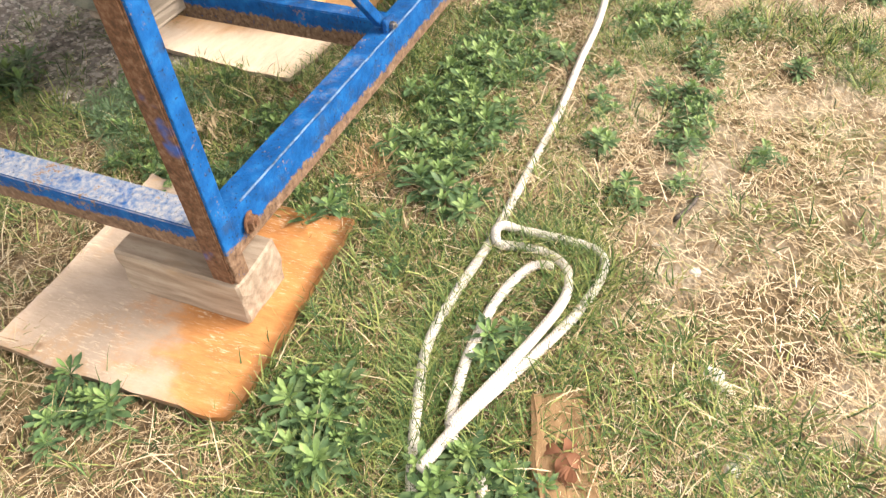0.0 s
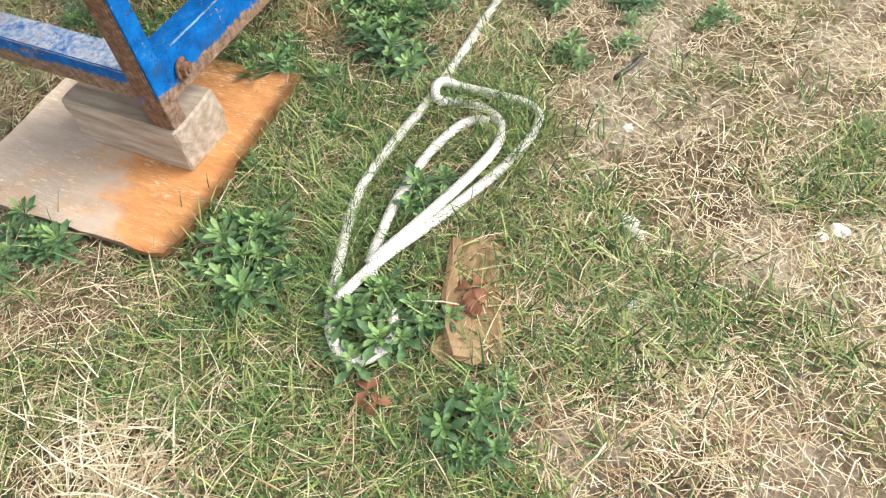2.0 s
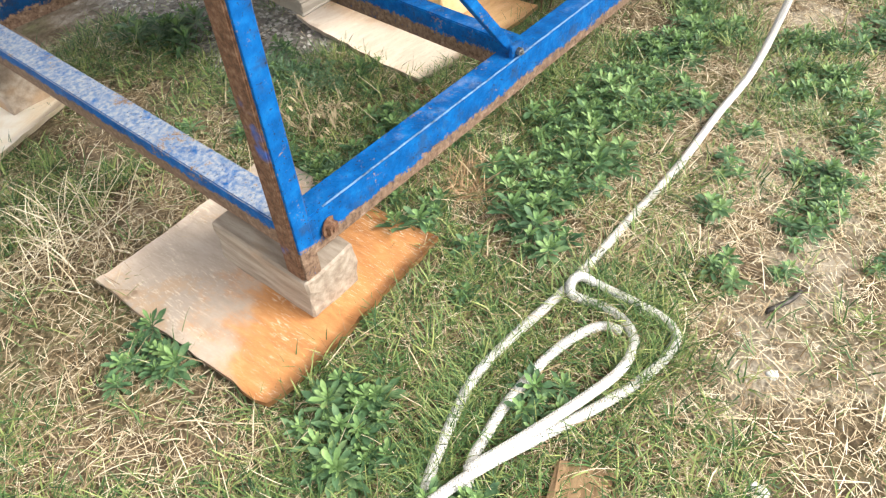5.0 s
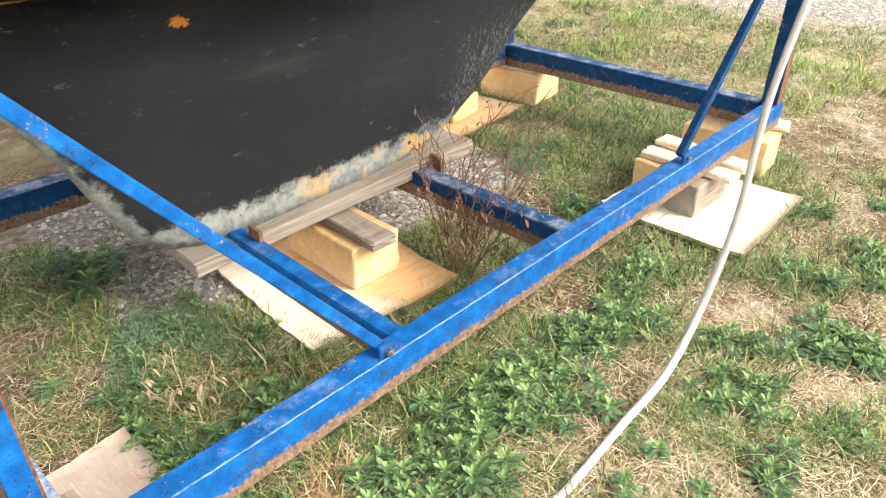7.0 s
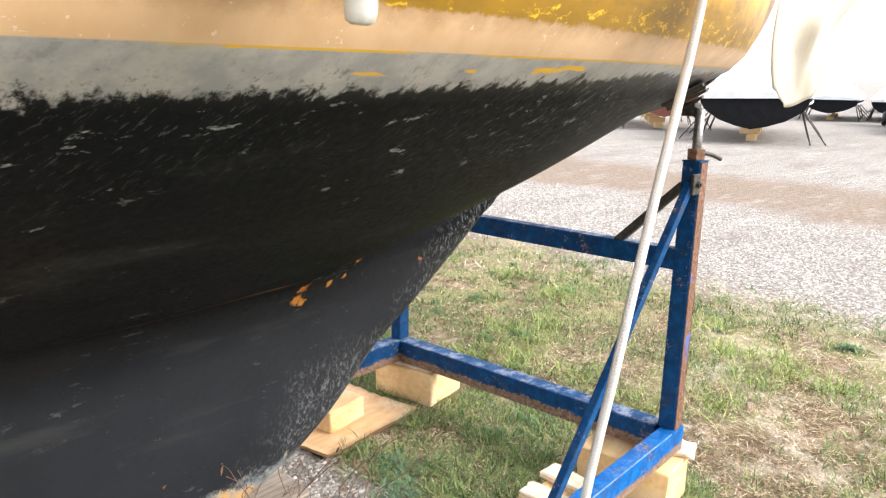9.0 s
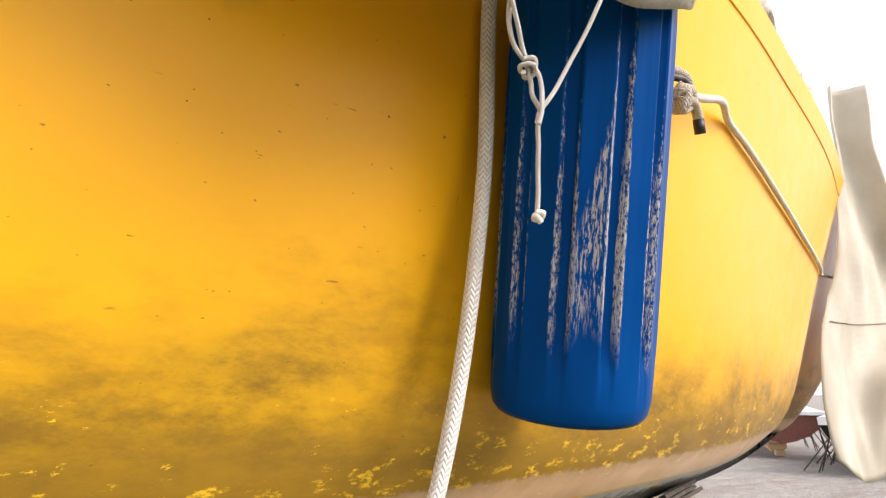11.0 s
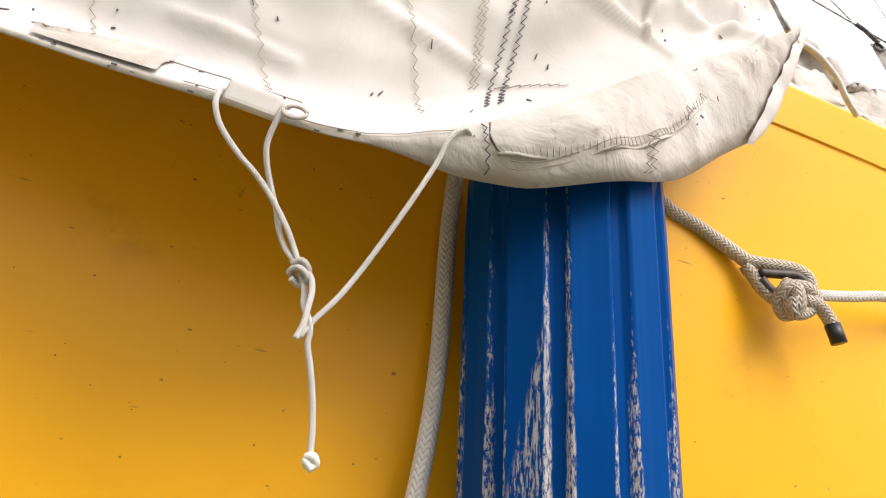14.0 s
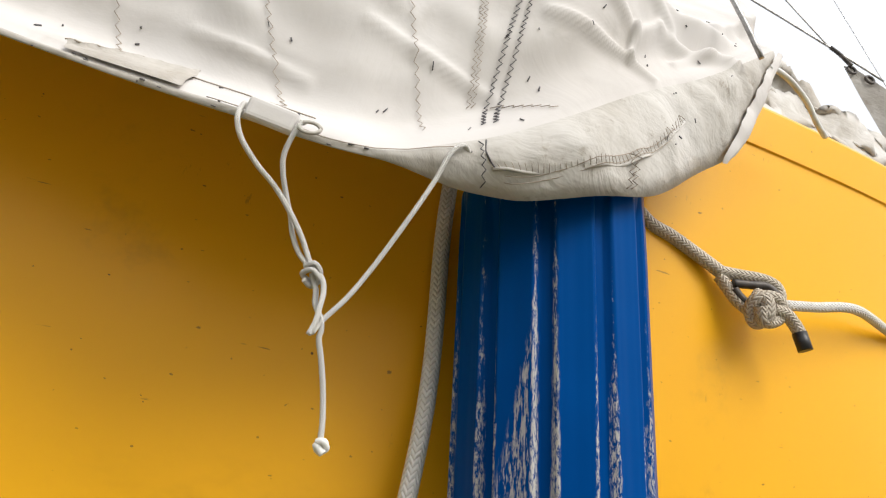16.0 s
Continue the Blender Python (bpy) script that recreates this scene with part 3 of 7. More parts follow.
M_PINE = mat("pine_timber", wood((0.81, 0.575, 0.30), (0.70, 0.45, 0.20), 0.6, (2, 8, 8), (0.76, 0.58, 0.36)))
M_GREY_WOOD = mat("grey_timber", wood((0.34, 0.29, 0.24), (0.18, 0.145, 0.115), 0.8, (1.2, 14, 14), (0.27, 0.235, 0.20)))
M_OLD_WOOD = mat("old_timber", wood((0.44, 0.37, 0.30), (0.24, 0.18, 0.135), 0.8, (10, 1.2, 10), (0.42, 0.25, 0.12)))
M_HULL = mat("hull_paint", m_hull)
M_CLOTH = mat("sailcloth", m_cloth)
M_CREAM = mat("cream_sailcloth", m_cream)
M_DARK_WOOD = mat("dark_boards", wood((0.10, 0.078, 0.06), (0.045, 0.034, 0.027), 0.8))
M_CLOTH_GREY_SHADED = mat("grey_shaded_sailcloth", m_cloth_grey_shaded)
M_ROPE = mat("white_rope", rope_mat((0.78, 0.755, 0.72), (0.50, 0.46, 0.41), 150.0, 6.0))
M_ROPE_TAN = mat("soiled_rope", rope_mat((0.60, 0.53, 0.44), (0.25, 0.20, 0.15), 170.0, 6.0))
M_CORD = mat("white_cord", rope_mat((0.78, 0.76, 0.72), (0.60, 0.56, 0.51), 560.0, 6.0))
M_FENDER = mat("blue_vinyl", m_fender_blue)
M_FENDER_W = mat("white_vinyl", m_fender_white)
M_STITCH = mat("dark_thread", plain((0.09, 0.085, 0.09), 0.8))
M_STITCH_TAN = mat("tan_thread", plain((0.34, 0.285, 0.225), 0.8))
M_BLACK = mat("black_tape", plain((0.015, 0.015, 0.016), 0.45))
M_STRAW = mat("dry_grass", leafy((0.18, 0.11, 0.055), (0.48, 0.36, 0.22), (0.84, 0.74, 0.55), 0.7))
M_BLEACHED = mat("bleached_grass", leafy((0.42, 0.33, 0.20), (0.68, 0.58, 0.41), (0.86, 0.80, 0.64), 0.7))
M_BROWN_GRASS = mat("brown_dead_leaves", leafy((0.30, 0.17, 0.085), (0.50, 0.33, 0.19), (0.68, 0.52, 0.34), 0.75))
M_SLAB = mat("brown_board", wood((0.36, 0.235, 0.125), (0.22, 0.135, 0.07), 0.85, (2, 10, 10), (0.30, 0.22, 0.15)))
M_GRASS = mat("green_grass", leafy((0.026, 0.068, 0.026), (0.105, 0.190, 0.058), (0.36, 0.40, 0.14)))
M_GRASS_LIGHT = mat("fresh_grass", leafy((0.085, 0.150, 0.030), (0.220, 0.310, 0.075), (0.46, 0.50, 0.17)))
M_WEED = mat("weed_leaf", mottled((0.032, 0.076, 0.037), (0.082, 0.162, 0.072), (0.195, 0.295, 0.13)))
M_WEED_TIP = mat("young_weed_leaf", mottled((0.080, 0.160, 0.055), (0.155, 0.265, 0.090), (0.28, 0.40, 0.15)))
M_WEED_B = mat("grey_weed_leaf", mottled((0.07, 0.14, 0.075), (0.115, 0.20, 0.11), (0.19, 0.28, 0.15)))
M_LIGHT_STALK = mat("light_stalk", plain((0.36, 0.29, 0.18), 0.8))
M_DEADSTALK = mat("dead_stalk", plain((0.15, 0.085, 0.055), 0.85))
M_PEBBLE = mat("pebble", leafy((0.12, 0.112, 0.105), (0.29, 0.27, 0.25), (0.62, 0.585, 0.55), 0.85))
M_FLAKE = mat("white_flake", plain((0.70, 0.69, 0.66), 0.7))
M_LEAF_DRY = mat("dry_leaf", plain((0.20, 0.085, 0.045), 0.8))
M_WRAP = mat("white_wrap", plain((0.62, 0.63, 0.65), 0.5, 0.0, 0.12, 3))
M_FAR_BLACK = mat("far_antifouling", plain((0.010, 0.0105, 0.012), 0.8, 0.0, 0.3, 6, 0.08))
M_FAR_BLUE = mat("far_blue_tarp", plain((0.03, 0.16, 0.42), 0.6))
M_FAR_RED = mat("far_red_paint", plain((0.14, 0.045, 0.03), 0.7))
M_FAR_GREEN = mat("far_green_sheet", plain((0.05, 0.27, 0.24), 0.6))


# ---- building helpers ----
def empty(name, at, label, category, group="", kind=""):
    ob = new(name)
    ob.location = at
    ob.empty_display_size = 0.1
    return tagged(ob, label, category, group, kind)


def part(name, bm, material, parent=None, label="", smooth=False):
    """Links a bmesh (in world metres) as one mesh object, under a thing or a part."""
    me = bpy.data.meshes.new(name)
    bm.to_mesh(me)
    bm.free()
    for m in (material if isinstance(material, (list, tuple)) else [material]):
        me.materials.append(m)
    if smooth:
        me.polygons.foreach_set("use_smooth", [True] * len(me.polygons))
    ob = new(name, me)
    if parent is not None:
        ob.parent = parent
        ob.matrix_parent_inverse = world_of(parent).inverted()
    if label:
        tagged(ob, label)
    return ob


def world_of(ob):
    m = ob.matrix_basis.copy()
    if ob.parent is not None:
        m = world_of(ob.parent) @ ob.matrix_parent_inverse @ m
    return m


def add_box(bm, size, m, bevel=0.0, segs=2):
    made = bmesh.ops.create_cube(bm, size=1.0, matrix=m @ Matrix.Diagonal((*size, 1)))
    vs = made["verts"]
    if bevel:
        es = list({e for v in vs for e in v.link_edges})
        bmesh.ops.bevel(bm, geom=es, offset=bevel, segments=segs, affect="EDGES", profile=0.6)


def box(size, m, bevel=0.003, segs=2):
    bm = bmesh.new()
    add_box(bm, size, m, bevel, segs)
    return bm


def rough_box(size, m, bevel=0.004, jig=0.002, seed=0):
    """A timber with slightly uneven faces."""
    bm = bmesh.new()
    bmesh.ops.create_cube(bm, size=1.0, matrix=Matrix.Diagonal((*size, 1)))
    bmesh.ops.subdivide_edges(bm, edges=bm.edges[:], cuts=3, use_grid_fill=True)
    rnd = random.Random(seed)
    for v in bm.verts:
        v.co += Vector((rnd.uniform(-jig, jig), rnd.uniform(-jig, jig), rnd.uniform(-jig, jig)))
    sharp = [e for e in bm.edges if len(e.link_faces) == 2 and e.calc_face_angle(0) > 1.0]
    bmesh.ops.bevel(bm, geom=sharp, offset=bevel, segments=1, affect="EDGES")
    bm.transform(m)
    return bm


def axes(a, b, up=(0, 0, 1)):
    """A pose at the middle of a-b whose x runs along a-b and whose z is as near to up as can be."""
    a, b = Vector(a), Vector(b)
    x = (b - a).normalized()
    y = Vector(up).cross(x).normalized()
    z = x.cross(y)
    m = Matrix((x, y, z)).transposed().to_4x4()
    m.translation = (a + b) / 2
    return m, (b - a).length


def beam(a, b, w, h, wall=0.0, up=(0, 0, 1), bevel=0.003):
    """A rectangular bar or open-ended tube from a to b."""
    m, length = axes(a, b, up)
    bm = bmesh.new()
    if not wall:
        add_box(bm, (length, w, h), m, bevel)
        return bm
    rings = []
    for sx in (-0.5, 0.5):
        for inset in (0, wall):
            rings.append([bm.verts.new(m @ Vector((sx * length, sy * (w / 2 - inset), sz * (h / 2 - inset))))
                          for sy, sz in ((-1, -1), (1, -1), (1, 1), (-1, 1))])
    for i in range(4):
        j = (i + 1) % 4
        bm.faces.new((rings[0][i], rings[0][j], rings[2][j], rings[2][i]))
        bm.faces.new((rings[1][j], rings[1][i], rings[3][i], rings[3][j]))
        bm.faces.new((rings[0][j], rings[0][i], rings[1][i], rings[1][j]))
        bm.faces.new((rings[2][i], rings[2][j], rings[3][j], rings[3][i]))
    bmesh.ops.recalc_face_normals(bm, faces=bm.faces[:])
    out = [e for e in bm.edges if all(v in rings[0] + rings[2] for v in e.verts)]
    bmesh.ops.bevel(bm, geom=out, offset=bevel, segments=2, affect="EDGES")
    return bm


def smooth_line(pts, per=8):
    """Catmull-Rom through the points."""
    p = [Vector(q) for q in pts]
    p = [p[0] * 2 - p[1]] + p + [p[-1] * 2 - p[-2]]
    line = []
    for i in range(1, len(p) - 2):
        for k in range(per):
            t = k / per
            line.append(0.5 * (2 * p[i] + (p[i + 1] - p[i - 1]) * t + (2 * p[i - 1] - 5 * p[i] + 4 * p[i + 1] - p[i + 2]) * t * t
                               + (3 * p[i] - p[i - 1] - 3 * p[i + 1] + p[i + 2]) * t ** 3))
    line.append(p[-2])
    return line


def tube(pts, r, segs=10, per=8, flat=1.0, bm=None, caps=True):
    """A round line along a smooth path, with u in metres along it and v round it. flat squeezes its section."""
    line = smooth_line(pts, per) if per else [Vector(q) for q in pts]
    bm = bm or bmesh.new()
    uv = bm.loops.layers.uv.verify()
    rings, dist, far = [], [], 0.0
    t0 = (line[1] - line[0]).normalized()
    side = t0.orthogonal().normalized()
    for i, q in enumerate(line):
        t = (line[min(i + 1, len(line) - 1)] - line[max(i - 1, 0)]).normalized()
        side = (side - t * side.dot(t)).normalized()
        other = t.cross(side)
        if i:
            far += (q - line[i - 1]).length
        dist.append(far)
        rr = r(far) if callable(r) else r
        rings.append([bm.verts.new(q + rr * (math.cos(2 * math.pi * k / segs) * side + flat * math.sin(2 * math.pi * k / segs) * other))
                      for k in range(segs)])
    for i in range(len(rings) - 1):
        for k in range(segs):
            j = (k + 1) % segs
            f = bm.faces.new((rings[i][k], rings[i][j], rings[i + 1][j], rings[i + 1][k]))
            f.smooth = True
            for lp, (du, dv) in zip(f.loops, ((0, 0), (0, 1), (1, 1), (1, 0))):
                lp[uv].uv = (dist[i + du], (k + dv) / segs)
    if caps:
        bm.faces.new(rings[0][::-1])
        bm.faces.new(rings[-1])
    return bm


def lathe(profile, segs=32, m=Matrix(), ribs=None):
    """Turns (radius, height) pairs round z. ribs(angle, radius, height) gives the true radius."""
    bm = bmesh.new()
    rings = []
    for r, z in profile:
        rings.append([bm.verts.new(m @ Vector(((ribs(a, r, z) if ribs else r) * math.cos(a), (ribs(a, r, z) if ribs else r) * math.sin(a), z)))
                      for a in (2 * math.pi * k / segs for k in range(segs))])
    for a, b in zip(rings, rings[1:]):
        for k in range(segs):
            j = (k + 1) % segs
            bm.faces.new((a[k], a[j], b[j], b[k])).smooth = True
    bm.faces.new(rings[0][::-1])
    bm.faces.new(rings[-1])
    return bm


def grid_mesh(rows, smooth=True, loop=False, bm=None):
    bm = bm or bmesh.new()
    vs = [[bm.verts.new(q) for q in row] for row in rows]
    for a, b in zip(vs, vs[1:]):
        n = len(a)
        for k in range(n if loop else n - 1):
            j = (k + 1) % n
            bm.faces.new((a[k], a[j], b[j], b[k])).smooth = smooth
    return bm


def lerp_table(table, x):
    """Smooth interpolation in a short table of (x, value)."""
    if x <= table[0][0]:
        return table[0][1]
    for (x0, y0), (x1, y1) in zip(table, table[1:]):
        if x <= x1:
            t = (x - x0) / (x1 - x0)
            return y0 + (y1 - y0) * t
    return table[-1][1]


def hermite(table, x):
    xs = [t[0] for t in table]
    ys = [t[1] for t in table]
    if x <= xs[0]:
        return ys[0]
    if x >= xs[-1]:
        return ys[-1]
    i = max(k for k in range(len(xs) - 1) if xs[k] <= x)
    def slope(k):
        if k == 0 or k == len(xs) - 1:
            j = min(k, len(xs) - 2)
            return (ys[j + 1] - ys[j]) / (xs[j + 1] - xs[j])
        a = (ys[k] - ys[k - 1]) / (xs[k] - xs[k - 1])
        b = (ys[k + 1] - ys[k]) / (xs[k + 1] - xs[k])
        return 0.0 if a * b <= 0 else 2 * a * b / (a + b)
    h = xs[i + 1] - xs[i]
    t = (x - xs[i]) / h
    return ((2 * t ** 3 - 3 * t * t + 1) * ys[i] + (t ** 3 - 2 * t * t + t) * h * slope(i)
            + (-2 * t ** 3 + 3 * t * t) * ys[i + 1] + (t ** 3 - t * t) * h * slope(i + 1))


def bolt(at, axis, r=0.011, depth=0.012, parent=None, material=None, name="bolt"):
    m = Vector(axis).to_track_quat("Z", "Y").to_matrix().to_4x4()
    m.translation = at
    bm = bmesh.new()
    bmesh.ops.create_cone(bm, cap_ends=True, segments=6, radius1=r, radius2=r, depth=depth, matrix=m)
    bmesh.ops.create_cone(bm, cap_ends=True, segments=16, radius1=r * 1.5, radius2=r * 1.5, depth=0.003, matrix=m @ Matrix.Translation((0, 0, -depth / 2)))
    bmesh.ops.create_cone(bm, cap_ends=True, segments=12, radius1=r * 0.5, radius2=r * 0.45, depth=depth * 1.8, matrix=m)
    return part(name, bm, material or M_STEEL, parent)


# ---- ground ----
def ground_height(x, y):
    near = math.exp(-((x - 1.2) ** 2 + (y - 0.2) ** 2) / 30.0)
    return near * (noise.noise((x * 0.9, y * 0.9, 3.1)) * 0.018 + noise.noise((x * 3.1, y * 3.1, 7.7)) * 0.007) - 0.004


def spaced(lo, hi, fine_lo, fine_hi, fine, grow=1.35):
    v = list(np.arange(fine_lo, fine_hi + fine / 2, fine))
    s, q = fine, fine_hi
    while q < hi:
        s *= grow
        q = min(q + s, hi)
        v.append(q)
    s, q = fine, fine_lo
    while q > lo:
        s *= grow
        q = max(q - s, lo)
        v.insert(0, q)
    return [float(k) for k in v]


gx = spaced(-400, 900, -2.0, 6.0, 0.07)
gy = spaced(-500, 500, -2.4, 3.4, 0.07)
ground = part("ground", grid_mesh([[(x, y, ground_height(x, y)) for x in gx] for y in gy]), M_GROUND)
tagged(ground, "dry patchy grass running out into a grey gravel boatyard", "ground", kind="structure")

# ---- the boat's hull ----
CL = 0.79          # its middle line
ZW = 1.572         # lower edge of the boot stripe
HALF_WL = [(-2.7, 0.62), (-2.0, 0.86), (-1.0, 1.06), (0.0, 1.12), (0.7, 1.115), (1.1, 1.095), (1.35, 1.07), (1.75, 1.015), (2.05, 0.955),
           (2.8, 0.752), (3.5, 0.44), (4.0, 0.17), (4.28, 0.0), (5.4, 0.0)]
HALF_DECK = [(-2.8, 0.80), (-2.0, 1.02), (-1.0, 1.20), (0.0, 1.27), (1.1, 1.27), (2.05, 1.19), (2.4, 1.12), (3.0, 0.93), (3.6, 0.72), (4.4, 0.39), (5.0, 0.13), (5.3, 0.0)]
BOTTOM = [(-2.8, 1.54), (-2.0, 1.30), (-1.0, 1.10), (0.0, 1.00), (1.0, 0.98), (1.7, 1.010), (2.2, 1.085), (2.64, 1.200), (3.0, 1.287), (3.4, 1.342),
          (3.74, 1.390), (4.0, 1.435), (4.4, 1.560), (4.82, 1.80), (5.0, 2.02), (5.13, 2.30), (5.3, 2.70)]
SHEER = [(-2.8, 2.48), (0.0, 2.49), (2.4, 2.53), (4.0, 2.60), (5.3, 2.72)]
FULLNESS = [(0.0, 0.58), (1.7, 0.58), (2.4, 0.66), (3.0, 0.88), (4.2, 1.0)]
# the fin keel: its after and forward edge by height
FIN_AFT = [(0.24, 0.52), (0.26, 0.44), (0.30, 0.385), (0.43, 0.313), (0.575, 0.253), (0.705, 0.17), (1.1, -0.10)]
FIN_FWD = [(0.24, 1.30), (0.30, 1.47), (0.36, 1.61), (0.474, 1.772), (0.64, 1.945), (0.78, 2.150), (0.86, 2.26), (1.04, 2.50), (1.1, 2.62)]


def foot_of(x):
    """The lowest point of hull and keel at a station."""
    low = hermite(BOTTOM, x)
    if x < -0.05 or x > 2.55:
        return low
    def inside(z):
        return lerp_table(FIN_AFT, z) < x < lerp_table(FIN_FWD, z)
    zmin = 0.247 + max(0.0, x - 0.5) * 0.04
    z = zmin
    while z < low and not inside(z):
        z += 0.004
    return min(z, low)


def smooth_step(t):
    t = max(0.0, min(1.0, t))
    return t * t * (3 - 2 * t)


def half_breadth(x, z):
    wl, deck, low, top = hermite(HALF_WL, x), hermite(HALF_DECK, x), hermite(BOTTOM, x), hermite(SHEER, x)
    base = max(ZW, low)
    if z >= base:
        d = z - base
        q = 0.28 * (1 - math.exp(-d / 0.06)) + 0.72 * d / max(top - base, 0.05)
        return wl + (deck - wl) * min(q, 1.0)
    canoe = wl * max(0.0, (z - low) / max(ZW - low, 1e-3)) ** hermite(FULLNESS, x)
    fin = 0.0
    if 0.2 < z < 1.35:
        a, f = lerp_table(FIN_AFT, min(z, 1.1)), lerp_table(FIN_FWD, min(z, 1.1))
        if a < x < f:
            s = (x - a) / (f - a)
            fin = 0.080 * (1 - abs(2 * s - 1) ** 5) ** 0.5 * (1 + 3.2 * max(0.0, (z - 0.78) / 0.3) ** 2 * (1 - smooth_step((x - 1.45) / 0.65))) * (1 - smooth_step((z - 0.98) / 0.18))
    return (canoe ** 1.6 + fin ** 1.6) ** (1 / 1.6)


boat = empty("sailboat", (1.0, CL, 0.245), "yellow fin-keel sailboat with worn black bottom paint, in a blue cradle", "sailboat")
stations = sorted(set([round(-2.8 + 0.1 * k, 3) for k in range(28)] + [round(-0.2 + 0.025 * k, 3) for k in range(117)] + [round(2.72 + 0.04 * k, 3) for k in range(65)]))
stations = [x for x in stations if x <= 5.29]
rows = []
for x in stations:
    lo, top = foot_of(x), hermite(SHEER, x)
    zs = [lo + (ZW - lo) * (k / 34) for k in range(34)] if lo < ZW - 0.02 else [lo + (0.001 * k) for k in range(34)]
    start = max(ZW, zs[-1] + 0.001)
    zs += [start + (top - start) * (k / 18) for k in range(19)]
    port = [(x, CL - half_breadth(x, z) - (0.0015 if k == 0 else 0), z) for k, z in enumerate(zs)]
    star = [(x, CL + half_breadth(x, z) + (0.0015 if k == 0 else 0), z) for k, z in enumerate(zs)]
    rows.append(port[::-1] + star)
bm = grid_mesh(rows)
bm.faces.new([v for v in bm.verts][:len(rows[0])])
bmesh.ops.remove_doubles(bm, verts=bm.verts[:], dist=0.0008)
bmesh.ops.recalc_face_normals(bm, faces=bm.faces[:])
part("hull", bm, M_HULL, boat, "yellow topsides over chipped black bottom paint")
# rolled deck edge above a groove
bm = bmesh.new()
for side in (-1, 1):
    strip = []
    for x in [k for k in stations if k > -2.75][::2]:
        top = hermite(SHEER, x)
        y1, y2 = half_breadth(x, top - 0.072), half_breadth(x, top)
        strip.append([(x, CL + side * (y + off), z) for y, off, z in
                      ((y1, -0.004, top - 0.0735), (y1, 0.0035, top - 0.0715), (y2, 0.0040, top - 0.008), (y2, 0.001, top), (y2, -0.05, top + 0.002))])
    grid_mesh(strip, bm=bm)
bmesh.ops.recalc_face_normals(bm, faces=bm.faces[:])
for f in bm.faces:
    f.smooth = False
part("deck_edge", bm, M_HULL, boat)
bm = grid_mesh([[(x, CL - half_breadth(x, hermite(SHEER, x)) + 0.03, hermite(SHEER, x) - 0.003), (x, CL, hermite(SHEER, x) + 0.06),
                 (x, CL + half_breadth(x, hermite(SHEER, x)) - 0.03, hermite(SHEER, x) - 0.003)] for x in stations[::3]])
bmesh.ops.reverse_faces(bm, faces=bm.faces[:])
part("deck", bm, M_WRAP, boat)

# ---- the cradle ----
A, B = Vector((-0.090, -0.050, 0.0)), Vector((2.80, 0.105, 0.0))
C, D = Vector((2.66, 1.47, 0.0)), Vector((-0.18, 1.36, 0.0))
ZR, RH, RW = 0.235, 0.105, 0.078     # middle height, height and width of the rails
cradle = empty("boat_cradle", (1.3, 0.6, 0.1), "welded steel boat cradle in worn blue paint with rust", "boat cradle")
up = Vector((0, 0, 1))


def rail(name, a, b, w=RW, h=RH, z=ZR, wall=0.006, material=None):
    return part(name, beam(a + up * z, b + up * z, w, h, wall), material or M_BLUE, cradle)


def along(a, b, d):
    return a + (b - a).normalized() * d


OUT = -up.cross(B - A).normalized() * 0.009
rail("long_rail", along(A, B, -0.020) + OUT, along(B, A, -0.042) + OUT, 0.060, 0.100, ZR + 0.0025)
rail("long_rail", along(D, C, 0.036), along(C, D, -0.042), material=M_BLUE_SHADED)
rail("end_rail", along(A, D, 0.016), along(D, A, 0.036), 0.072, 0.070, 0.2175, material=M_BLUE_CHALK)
rail("end_rail", along(B, C, 0.042), along(C, B, 0.042), material=M_BLUE_SHADED)
# thin beads along the upper edges of the long rails
for a, b, s in ((A, B, -1), (D, C, 1)):
    n = up.cross(b - a).normalized()
    p0, p1 = along(a, b, 0.03) + up * (ZR + RH / 2), along(b, a, 0.06) + up * (ZR + RH / 2)
    rnd = random.Random(3)
    edge = n * (s * (RW / 2 - 0.0025))
    pts = [p0.lerp(p1, j / 200) + edge + up * rnd.uniform(-0.0016, -0.0002) for j in range(201)]
    part("weld_bead", tube(pts, 0.0023, 6, 0), M_EDGE if s < 0 else M_BLUE_SHADED, cradle, "pale bead along the rail's edge")
# cross beams under the keel
for x0, x1, thick in ((0.680, 0.61, 0.050), (1.375, 1.25, 0.066)):
    ya = A.y + (B.y - A.y) * (x0 - A.x) / (B.x - A.x)
    yd = D.y + (C.y - D.y) * (x1 - D.x) / (C.x - D.x)
    rail("cross_beam", Vector((x0, ya + 0.020, 0)), Vector((x1, yd - RW / 2, 0)), thick, 0.09, 0.222, material=M_BLUE if x0 < 1 else M_BLUE_SHADED)
# corner posts, jacks and braces
PT = 1.27


